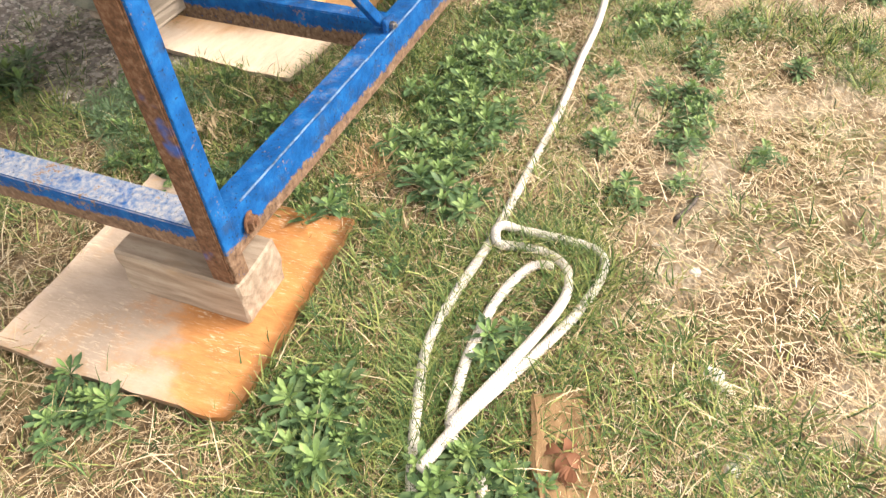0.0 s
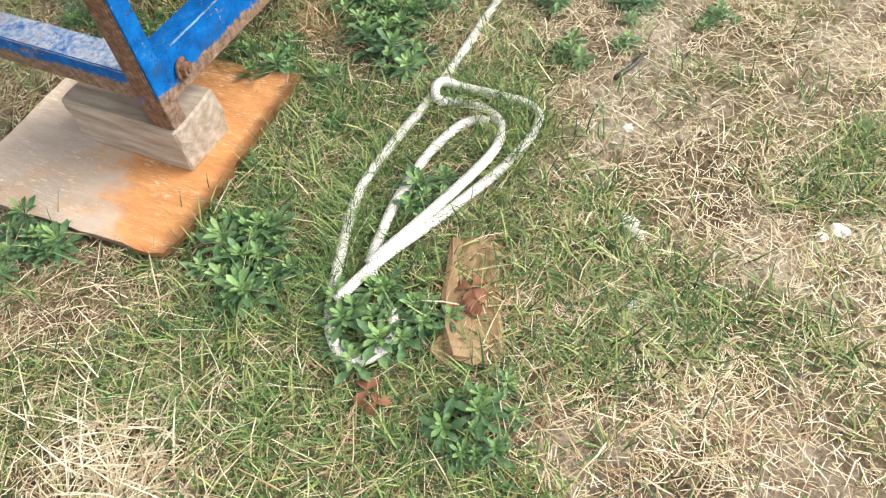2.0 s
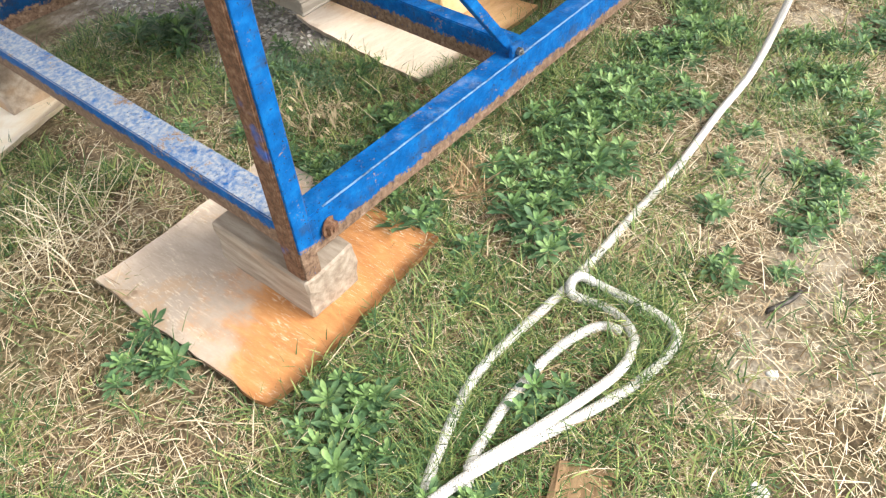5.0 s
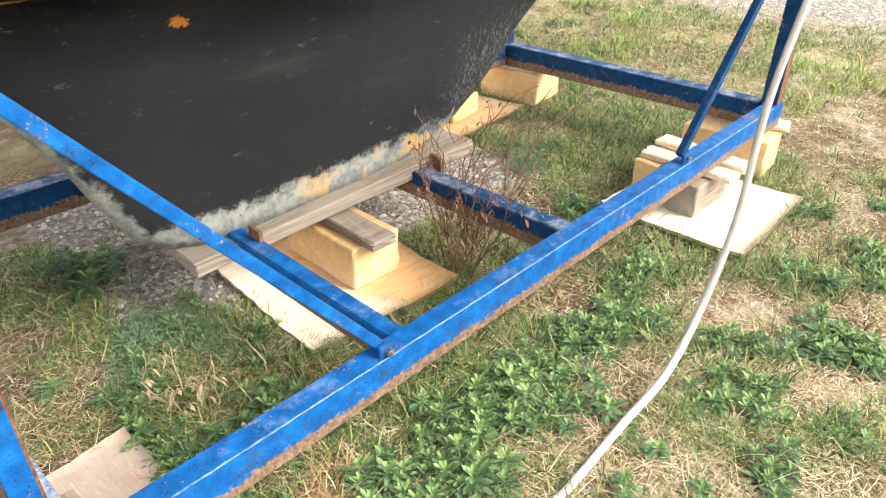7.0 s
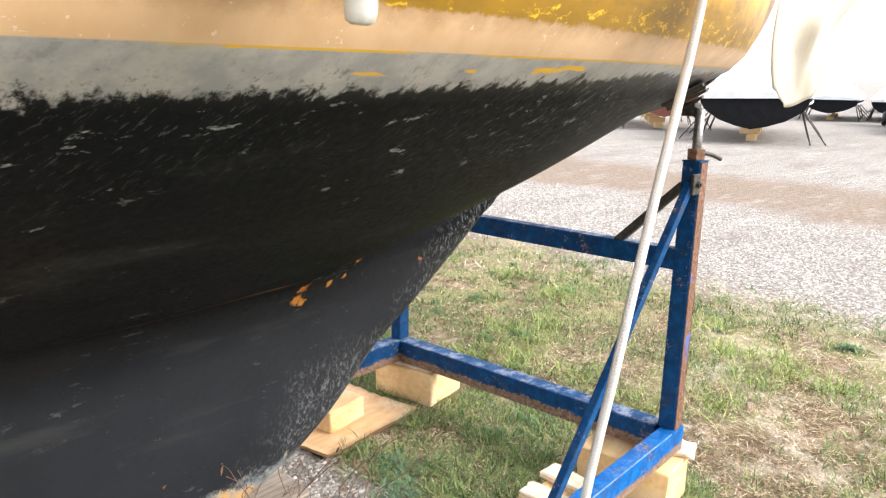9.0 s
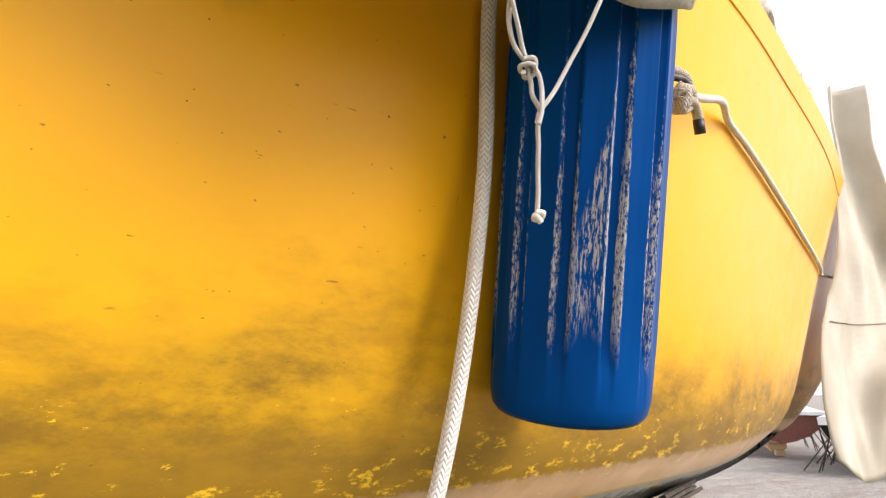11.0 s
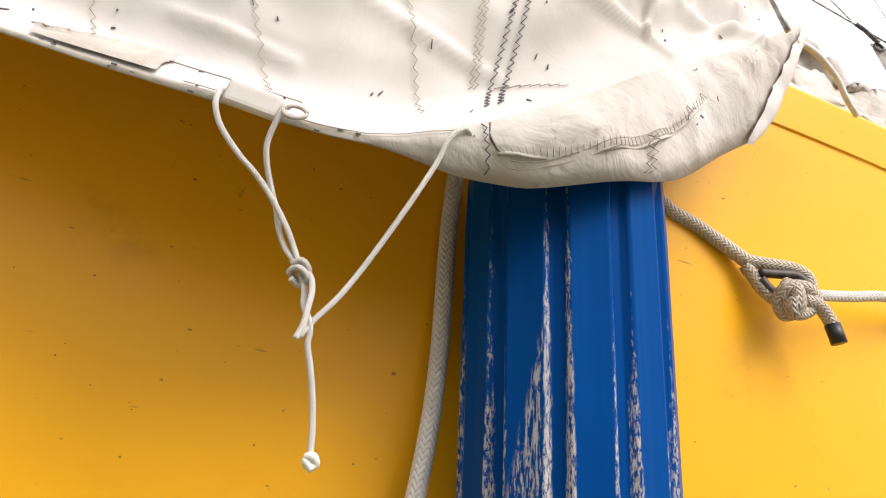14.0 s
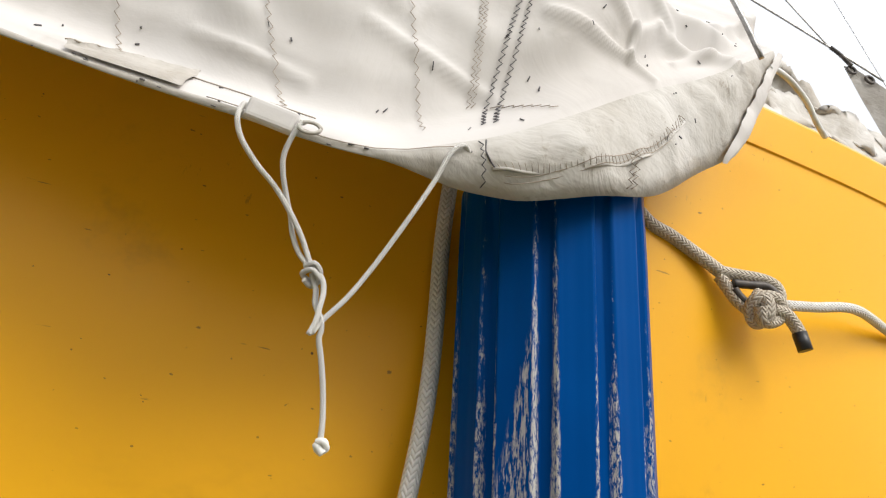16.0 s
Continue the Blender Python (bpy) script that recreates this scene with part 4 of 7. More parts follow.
def post(at, kind, jack_top):
    foot = at + up * (0.138 if kind == "open" else ZR + RH / 2)
    wide = 0.050 if kind == "open" else 0.062
    if kind == "open":
        shift = (B - A).normalized() * -0.030 - up.cross(B - A).normalized() * 0.010
        foot, at = foot + shift, at + shift
    p = part("post", beam(foot, at + up * PT, wide, wide, 0.005, (B - A).normalized()), M_RUST if kind == "open" else M_BLUE_SHADED, cradle)
    if kind == "open":
        n = up.cross(B - A).normalized()
        # flat bar welded on the outer face, painted
        part("face_bar", beam(at - n * 0.0265 + up * 0.138, at - n * 0.0265 + up * PT, 0.039, 0.010, 0, n), M_BLUE, cradle, "flat bar in bright blue paint")
    part("cap_plate", box((0.064, 0.064, 0.006), Matrix.Translation(at + up * (PT + 0.003)), 0.001), M_BLUE_SHADED, cradle)
    if kind == "closed":
        n = up.cross(B - A).normalized() * (1 if at.y < CL else -1)
        part("face_plate", beam(foot - n * 0.0325, at - n * 0.0325 + up * PT, 0.050, 0.003, 0, n), M_RUST, cradle, "rust-brown face of the post")
    jack = part("screw_jack", tube([at + up * (PT - 0.02), at + up * jack_top], 0.0155, 14, 0), M_STEEL, cradle, "bare threaded steel screw")
    bm = bmesh.new()
    bmesh.ops.create_cone(bm, cap_ends=True, segments=6, radius1=0.031, radius2=0.031, depth=0.034, matrix=Matrix.Translation(at + up * (PT + 0.026)))
    part("nut", bm, M_RUST, jack)
    d = (B - A).normalized()
    part("handle", tube([at + up * (PT + 0.03) + d * 0.02, at + up * (PT + 0.028) + d * 0.08 - Vector((0, 0.02, 0.008)), at + up * (PT + 0.012) + d * 0.13 - Vector((0, 0.035, 0.01))], 0.0075, 8, 4), M_DARK, jack, "bent dark steel handle")
    return p


def pad(at, top, inward):
    """A pivoting pad that bears on the hull."""
    x = at.x
    y = CL - half_breadth(x, top) * (1 if inward > 0 else -1)
    hit = Vector((x, y, top))
    e = 0.03
    tangent = Vector((0, (CL - half_breadth(x, top + e) * inward) - (CL - half_breadth(x, top - e) * inward), 2 * e)).normalized()
    lengthwise = Vector((1, (CL - half_breadth(x + 0.1, top) * inward - y) / 0.1, 0)).normalized()
    normal = lengthwise.cross(tangent).normalized()
    if normal.y * inward > 0:
        normal = -normal
    m = Matrix((lengthwise, tangent, normal)).transposed().to_4x4()
    m.translation = hit + normal * 0.010
    ob = part("pad", box((0.34, 0.15, 0.010), m, 0.002), M_DARK_WOOD, cradle, "dark wooden hull pad of stacked thin boards")
    for k in (1, 2):
        m3 = m @ Matrix.Translation((0.012 * (-1) ** k, 0.004 * k, 0.0105 * k)) @ pose(0, 0, 0, 0, 0, 1.5 * (-1) ** k)
        part("board", box((0.33 - 0.02 * k, 0.145, 0.009), m3, 0.002), M_DARK_WOOD, ob)
    m2 = m.copy()
    m2.translation = hit + normal * 0.046
    part("pad_plate", box((0.26, 0.11, 0.008), m2, 0.001), M_DARK, ob)
    clevis = hit + normal * 0.066
    part("clevis", box((0.05, 0.05, 0.045), Matrix.Translation(clevis), 0.006), M_DARK, ob)
    return clevis


post_places = [(A, "open", 1), (B, "closed", 1), (C, "closed", -1), (D, "open", -1)]
for at, kind, inward in post_places:
    top = 1.50 if at.x > 1 else 1.45
    clevis = pad(at, top, inward)
    foot_xy = Vector((clevis.x, clevis.y, 0))
    post(at, kind, 1.445)
    # swivel arm from the screw to the pad where they do not stand plumb
    part("swivel", beam(at + up * 1.43, clevis, 0.032, 0.032, 0, (1, 0, 0)), M_DARK, cradle)


def brace(foot, head, side, paint, wide=0.029):
    n = Vector((0, side, 0))
    part("brace", beam(foot, head, wide, wide * 0.9, 0.0, n), paint, cradle)
    part("lug", box((0.045, 0.012, 0.06), Matrix.Translation(foot - Vector((0, 0, 0.012))) @ pose(0, -0.024 * side, 0), 0.004), M_BLUE, cradle)
    bolt(foot + Vector((0, -0.034 * side, 0.0)), (0, -side, 0.0), 0.010, 0.014, cradle)
    part("lug", box((0.05, 0.012, 0.07), Matrix.Translation(head) @ pose(0, -0.02 * side, 0), 0.004), M_DARK, cradle)
    bolt(head + Vector((0, -0.03 * side, 0.0)), (0, -side, 0), 0.011, 0.014, cradle, M_DARK)


brace(Vector((0.597, -0.015, 0.300)), A + Vector((0.05, 0.02, 1.09)), 1, M_BLUE, 0.024)
brace(Vector((1.998, 0.062, 0.305)), B + Vector((-0.045, -0.01, 1.20)), 1, M_BLUE_SHADED)
brace(Vector((0.56, 1.40, 0.300)), D + Vector((0.05, 0.0, 1.20)), -1, M_BLUE_SHADED)
brace(Vector((1.93, 1.44, 0.305)), C + Vector((-0.045, 0.0, 1.20)), -1, M_BLUE_SHADED)
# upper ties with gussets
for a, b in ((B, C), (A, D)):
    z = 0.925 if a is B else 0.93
    part("upper_tie", beam(a + up * z, b + up * z, 0.05, 0.075, 0.004), M_BLUE_SHADED, cradle)
    for p, q in ((a, b), (b, a)):
        part("gusset_brace", beam(along(p, q, 0.03) + up * 1.19, along(p, q, 0.26) + up * 0.955, 0.036, 0.03), M_DARK, cradle)
bolt(A + Vector((0.037, -0.045, 0.232)), (0.3, -1, 0), 0.016, 0.012, cradle, M_RUST)
# plank between keel and cross beams
PLANK = part("keel_plank", rough_box((1.10, 0.24, 0.05), axes((0.48, 0.775, 0.222), (1.58, 0.775, 0.275))[0], 0.005, 0.003, 4), M_GREY_WOOD)
tagged(PLANK, "weathered grey plank lying under the boat's keel", "plank")
part("bracket", box((0.012, 0.06, 0.07), pose(0.665, 0.63, 0.265), 0.002), M_OLD_RUST, cradle, "rusty steel angle on the cross beam")
part("bracket", box((0.012, 0.06, 0.07), pose(1.372, 0.63, 0.275), 0.002), M_OLD_RUST, cradle, "rusty steel angle on the cross beam")


# ---- plywood sheets and timbers under the cradle ----
def sheet(c, size, turn, z, label, material, tilt=(0, 0), seed=1):
    """A sheet of plywood with worn, slightly curled corners."""
    bm = bmesh.new()
    nx, ny = 16, 16
    rnd = random.Random(seed)
    top, low = [], []
    for i in range(nx + 1):
        r1, r2 = [], []
        for j in range(ny + 1):
            u, v = i / nx - 0.5, j / ny - 0.5
            x, y = u * size[0], v * size[1]
            if i in (0, nx):
                x += rnd.uniform(-0.004, 0.004)
            if j in (0, ny):
                y += rnd.uniform(-0.004, 0.004)
            h = 0.012 * (abs(u * 2) ** 4) * (abs(v * 2) ** 4) + 0.003 * noise.noise((x * 4 + seed, y * 4, 1))
            r1.append((x, y, h + 0.007))
            r2.append((x, y, h - 0.007))
        top.append(r1)
        low.append(r2[::-1])
    ring_top = grid_mesh(top, bm=bm)
    grid_mesh(low, bm=bm)
    bmesh.ops.recalc_face_normals(bm, faces=bm.faces[:])
    edges = [e for e in bm.edges if len(e.link_faces) == 1]
    bmesh.ops.bridge_loops(bm, edges=edges)
    ob = part("plywood_sheet", bm, material)
    ob.matrix_basis = pose(c[0], c[1], z, tilt[0], tilt[1], turn)
    return tagged(ob, label, "plywood sheet")


def timber(c, size, turn, z, label, material, seed=1, name="timber_block"):
    """A block of timber whose underside is at height z."""
    ob = part(name, rough_box(size, Matrix(), 0.005, 0.0025, seed), material)
    ob.matrix_basis = pose(c[0], c[1], z + size[2] / 2, 0, 0, turn)
    return tagged(ob, label, "timber block")


sheet((-0.103, 0.121), (0.55, 0.57), 6, 0.012, "bleached plywood sheet stained orange, lying in the grass", M_PLY, seed=2)
sheet((0.930, 0.650), (0.56, 0.60), -1, 0.012, "orange plywood sheet, paler along one side, under the keel timbers", M_PLY_TWO_TONE, seed=3)
sheet((2.275, 0.070), (0.58, 0.56), 4, 0.016, "sun-bleached plywood sheet under the cradle rail", M_PLY_PALE, seed=4)
sheet((2.245, 1.47), (0.56, 0.54), 8, 0.012, "orange plywood sheet under the far cradle rail", M_PLY_WARM, seed=5)
sheet((-0.40, 1.25), (0.50, 0.45), 20, 0.012, "pale plywood sheet under the cradle's far corner", M_PLY_PALE, seed=6)
timber((-0.085, 0.065), (0.142, 0.31, 0.119), 4, 0.018, "weathered timber block under the cradle corner", M_OLD_WOOD, 11)
timber((1.005, 0.700), (0.19, 0.36, 0.150), 2, 0.018, "new orange timber block under the keel", M_PINE, 12)
timber((0.995, 0.640), (0.095, 0.36, 0.036), 2, 0.168, "grey board lying on the timber block", M_GREY_WOOD, 13, "board")
timber((2.240, 0.085), (0.25, 0.115, 0.127), 2, 0.024, "timber block with grey ends under the rail", M_GREY_WOOD, 14)
timber((2.250, 0.145), (0.085, 0.37, 0.026), 3, 0.152, "pale board lying across the block under the rail", M_PLY_PALE, 15, "board")
timber((2.385, 0.155), (0.085, 0.39, 0.026), -2, 0.152, "pale board lying across the block under the rail", M_PLY_PALE, 16, "board")
timber((2.30, 0.275), (0.26, 0.10, 0.127), -3, 0.024, "pale timber offcut standing on the plywood", M_PINE, 27)
timber((2.86, 0.095), (0.10, 0.13, 0.022), 20, 0.166, "pale wooden shim on the timber block", M_PLY_PALE, 28, "shim")
timber((2.745, 0.215), (0.20, 0.36, 0.165), 8, 0.0, "new orange timber block under the cradle corner", M_PINE, 17)
timber((2.735, 1.42), (0.26, 0.34, 0.165), 12, 0.0, "new orange timber block under the cradle corner", M_PINE, 18)
for k in range(4):
    timber((2.645 + 0.062 * k, 1.40 + 0.01 * k), (0.045, 0.30, 0.012), 12 + 3 * k, 0.1665, "thin pale wooden shim on the timber block", M_PLY_PALE, 20 + k, "shim")
timber((2.22, 1.40), (0.22, 0.14, 0.10), 10, 0.02, "pale timber block on the plywood sheet", M_PINE, 25)
timber((-0.17, 1.33), (0.16, 0.30, 0.165), 3, 0.018, "timber block under the cradle's far corner", M_OLD_WOOD, 26)


# ---- lines and fenders on the boat ----
def rope_thing(name, pts, r, material, label, category="rope", per=8, segs=12, flat=1.0):
    return tagged(part(name, tube(pts, r, segs, per, flat), material), label, category)


R0 = 0.0108
coil = [(1.824, -0.428, 2.40), (1.818, -0.393, 2.20), (1.820, -0.376, 1.95), (1.768, -0.374, 1.65), (1.632, -0.395, 1.35), (1.534, -0.400, 1.05), (1.480, -0.384, 0.75), (1.478, -0.380, 0.42),
        (1.385, -0.378, 0.17), (1.24, -0.390, 0.055), (1.05, -0.396, 0.020), (0.80, -0.420, 0.008), (0.543, -0.432, 0.007), (0.284, -0.444, 0.010), (0.104, -0.436, 0.007),
        (-0.03, -0.442, 0.007), (-0.151, -0.482, 0.007), (-0.25, -0.523, 0.007), (-0.322, -0.560, 0.007), (-0.362, -0.605, 0.008), (-0.366, -0.650, 0.009),
        (-0.312, -0.680, 0.010), (-0.250, -0.655, 0.014)]
rope_thing("mooring_rope", coil, lambda far: 0.0090 + 0.0018 * smooth_step((far - 1.9) / 0.5), M_ROPE, "thick white braided rope trailing from the boat over grass")
loop = [(-0.285, -0.557, 0.030), (-0.174, -0.580, 0.024), (-0.049, -0.618, 0.010), (0.065, -0.658, 0.008), (0.16, -0.687, 0.008), (0.262, -0.702, 0.008), (0.325, -0.690, 0.010), (0.345, -0.645, 0.010),
        (0.341, -0.571, 0.012), (0.330, -0.500, 0.016), (0.315, -0.462, 0.032), (0.290, -0.452, 0.034), (0.268, -0.470, 0.020), (0.290, -0.520, 0.008), (0.292, -0.575, 0.008), (0.272, -0.618, 0.010), (0.242, -0.640, 0.008),
        (0.16, -0.655, 0.028), (0.05, -0.635, 0.030), (-0.08, -0.600, 0.028), (-0.19, -0.565, 0.024)]
rope_thing("rope_loop", loop, R0, M_ROPE, "thick white braided rope looped in the grass", "rope")
bight = [(0.262, -0.600, 0.010), (0.245, -0.560, 0.008), (0.19, -0.535, 0.007), (0.10, -0.522, 0.007), (-0.027, -0.527, 0.007), (-0.10, -0.540, 0.007), (-0.165, -0.556, 0.008), (-0.21, -0.585, 0.007)]
rope_thing("rope_bight", bight, R0, M_ROPE, "thick white braided rope half sunk in the grass", "rope")


def blue_fender(foot, head):
    axis = Vector(head) - Vector(foot)
    length = axis.length
    front = math.radians(FENDER_FRONT)
    m = axis.to_track_quat("Z", "Y").to_matrix().to_4x4()
    m.translation = foot
    thing = empty("blue_fender", foot, "ribbed blue vinyl fender, scraped chalky white, hanging on the hull", "fender")
    r = 0.0930
    prof = [(0.030, 0.022), (0.070, 0.018), (0.078, 0.006), (0.084, 0.001), (0.0895, 0.008), (0.0925, 0.024), (r, 0.055)]
    prof += [(r, 0.055 + (length - 0.10) * k / 30) for k in range(1, 31)]
    prof += [(0.089, length - 0.030), (0.078, length - 0.012), (0.04, length)]

    def ribs(a, rad, z):
        live = max(0.0, min(1.0, (z - 0.05) / 0.04)) * max(0.0, min(1.0, (length - 0.05 - z) / 0.04))
        s = abs(((a - front) / (2 * math.pi) * 11 + 0.5) % 1.0 - 0.5)
        groove = 1 - smooth_step((s - 0.105) / 0.06)
        return rad - (0.0072 * groove - 0.0012 * math.exp(-((s - 0.20) / 0.05) ** 2) + 0.0012 * smooth_step((s - 0.25) / 0.25)) * live

    bm = lathe(prof, 264, Matrix(), ribs)
    body = part("body", bm, M_FENDER)
    body.parent = thing
    body.matrix_parent_inverse = world_of(thing).inverted()
    body.matrix_basis = m
    # black disc put in the recess as the shade of the hollow end
    bm = lathe([(0.016, 0.006), (0.024, 0.004), (0.060, 0.005), (0.074, 0.008), (0.076, 0.014), (0.05, 0.017)], 32, m)
    part("valve_eye", bm, M_BLACK, thing, "black disc standing for shade in the fender's hollow end")
    return thing


blue_fender((1.957, -0.367, 1.721), (1.9123, -0.4713, 2.237))


def white_fender(tip, r, length):
    prof = [(0.008, 0.0), (0.0135, 0.003), (0.0155, 0.012), (0.0170, 0.048), (0.0195, 0.056), (0.030, 0.0605), (0.046, 0.068), (0.058, 0.078), (0.068, 0.092), (0.075, 0.110), (r, 0.140), (r, length - 0.14), (0.07, length - 0.09), (0.04, length - 0.06), (0.023, length - 0.045), (0.022, length)]
    thing = empty("white_fender", tip, "white vinyl fender, grimy round its lower end, hanging alongside", "fender")
    body = part("body", lathe(prof, 72), M_FENDER_W)
    body.parent = thing
    body.matrix_parent_inverse = world_of(thing).inverted()
    body.matrix_basis = Matrix.Translation(tip) @ pose(0, 0, 0, 7, 0, 0)
    top = Vector(tip) + pose(0, 0, 0, 7, 0, 0) @ Vector((0, 0, length))
    part("lanyard", tube([top - Vector((0, 0, 0.02)), top + Vector((0, -0.005, 0.12)), top + Vector((0.02, 0.06, 0.36))], 0.006, 8, 6), M_CORD, thing)
    return thing


white_fender((0.925, -0.470, 1.588), 0.079, 0.56)

# mooring line with a thimble eye along the topsides
def on_hull(x, z, off=0.0):
    return Vector((x, CL - half_breadth(x, z) - off, z))


snub = empty("mooring_line", on_hull(2.446, 1.861, -0.299), "soiled braided mooring line with a thimble eye on the hull", "rope")
part("standing_part", tube([(2.067, -0.355, 2.296), (2.088, -0.352, 2.278), (2.115, -0.348, 2.270), (2.149, -0.343, 2.255), (2.184, -0.340, 2.236)], 0.0088, 12, 8), M_ROPE_TAN, snub)
part("eye", tube([(2.180, -0.340, 2.236), (2.208, -0.343, 2.234), (2.239, -0.345, 2.233), (2.258, -0.345, 2.225), (2.260, -0.343, 2.207), (2.246, -0.340, 2.195), (2.225, -0.338, 2.188), (2.205, -0.338, 2.199), (2.193, -0.338, 2.216), (2.184, -0.338, 2.230)], 0.0080, 12, 8), M_ROPE_TAN, snub)
part("thimble", tube([(2.196, -0.346, 2.218), (2.220, -0.349, 2.219), (2.241, -0.350, 2.220), (2.252, -0.350, 2.209), (2.244, -0.345, 2.199), (2.222, -0.343, 2.192), (2.207, -0.343, 2.201), (2.198, -0.344, 2.212)], 0.0055, 10, 8), M_DARK, snub, "grey steel thimble")
part("hitch", tube([(2.221, -0.352, 2.205), (2.228, -0.362, 2.192), (2.228, -0.358, 2.172), (2.220, -0.345, 2.169), (2.215, -0.347, 2.186), (2.220, -0.358, 2.196), (2.241, -0.360, 2.199), (2.255, -0.352, 2.190), (2.247, -0.348, 2.176), (2.224, -0.355, 2.168), (2.219, -0.362, 2.183)], 0.0085, 12, 8), M_ROPE_TAN, snub)
part("bitter_end", tube([(2.239, -0.356, 2.186), (2.257, -0.354, 2.184), (2.269, -0.350, 2.176), (2.278, -0.347, 2.164)], 0.0082, 12, 8), M_ROPE_TAN, snub)
part("whipping", tube([(2.277, -0.347, 2.165), (2.283, -0.345, 2.143)], 0.0089, 12, 1), M_BLACK, snub, "black tape round the rope's end")
part("working_part", tube([(2.257, -0.352, 2.197), (2.316, -0.335, 2.214), (2.397, -0.315, 2.236)] + [on_hull(2.5 + 0.1 * k, 2.243 - 0.06 * math.sin(math.pi * k / 20), 0.011) for k in range(21)], 0.0068, 12, 8), M_ROPE, snub, "paler line leading forward")
# ---- the old sail that covers the deck ----
HEM = [(0.450, -0.560, 2.340), (0.850, -0.580, 2.260), (1.180, -0.590, 2.190), (1.465, -0.600, 2.132), (1.547, -0.605, 2.114), (1.629, -0.615, 2.095), (1.691, -0.615, 2.086), (1.739, -0.600, 2.095), (1.792, -0.575, 2.102), (1.831, -0.560, 2.111), (1.860, -0.555, 2.117), (1.922, -0.545, 2.143), (1.993, -0.520, 2.180), (2.067, -0.490, 2.250), (2.132, -0.470, 2.312), (2.176, -0.460, 2.391), (2.233, -0.450, 2.523)]
FOLD = [(0.450, -0.562, 2.350), (0.850, -0.582, 2.270), (1.180, -0.592, 2.200), (1.462, -0.600, 2.137), (1.545, -0.606, 2.119), (1.628, -0.617, 2.100), (1.690, -0.618, 2.091), (1.737, -0.606, 2.101), (1.779, -0.600, 2.122), (1.812, -0.595, 2.140), (1.844, -0.590, 2.160), (1.896, -0.578, 2.200), (1.951, -0.562, 2.251), (2.002, -0.545, 2.299), (2.058, -0.530, 2.347), (2.131, -0.505, 2.418), (2.229, -0.455, 2.529)]
# the hem bears on the fender: pressed outward there
HEM = [(x, y - 0.026 * math.exp(-((x - 1.93) / 0.10) ** 2), z - 0.014 * math.exp(-((x - 1.93) / 0.10) ** 2)) for x, y, z in HEM]
FOLD = [(x, y - 0.012 * math.exp(-((x - 1.93) / 0.10) ** 2), z) for x, y, z in FOLD]
hem_line, fold_line = smooth_line(HEM, 14), smooth_line(FOLD, 14)
NU = len(hem_line)


def on_line(line, u):
    k = max(0.0, min(1.0, u)) * (NU - 1)
    i = min(int(k), NU - 2)
    return line[i].lerp(line[i + 1], k - i)


def hem_at(u):
    return on_line(hem_line, u)


# sharp creases of the cloth as lines in x and z, with a width and a lift
CREASES = [((1.88, 2.368), (1.963, 2.335), 0.007, 0.010), ((1.96, 2.329), (2.005, 2.383), 0.008, 0.013), ((2.005, 2.383), (2.134, 2.416), 0.009, 0.016),
           ((1.824, 2.337), (1.945, 2.403), 0.008, 0.009), ((1.945, 2.403), (2.027, 2.404), 0.008, 0.010), ((1.671, 2.293), (1.733, 2.251), 0.012, 0.007),
           ((1.50, 2.30), (1.60, 2.22), 0.014, 0.008), ((1.86, 2.30), (1.99, 2.30), 0.006, 0.009), ((1.955, 2.30), (1.962, 2.345), 0.004, 0.012), ((1.70, 2.23), (1.82, 2.205), 0.006, 0.006), ((1.56, 2.20), (1.66, 2.165), 0.006, 0.006), ((2.03, 2.36), (2.13, 2.45), 0.006, 0.010)]
CREST = [(0.4, 2.62), (1.0, 2.46), (1.4, 2.37), (1.6, 2.335), (1.77, 2.348), (1.92, 2.395), (2.05, 2.43), (2.24, 2.60)]


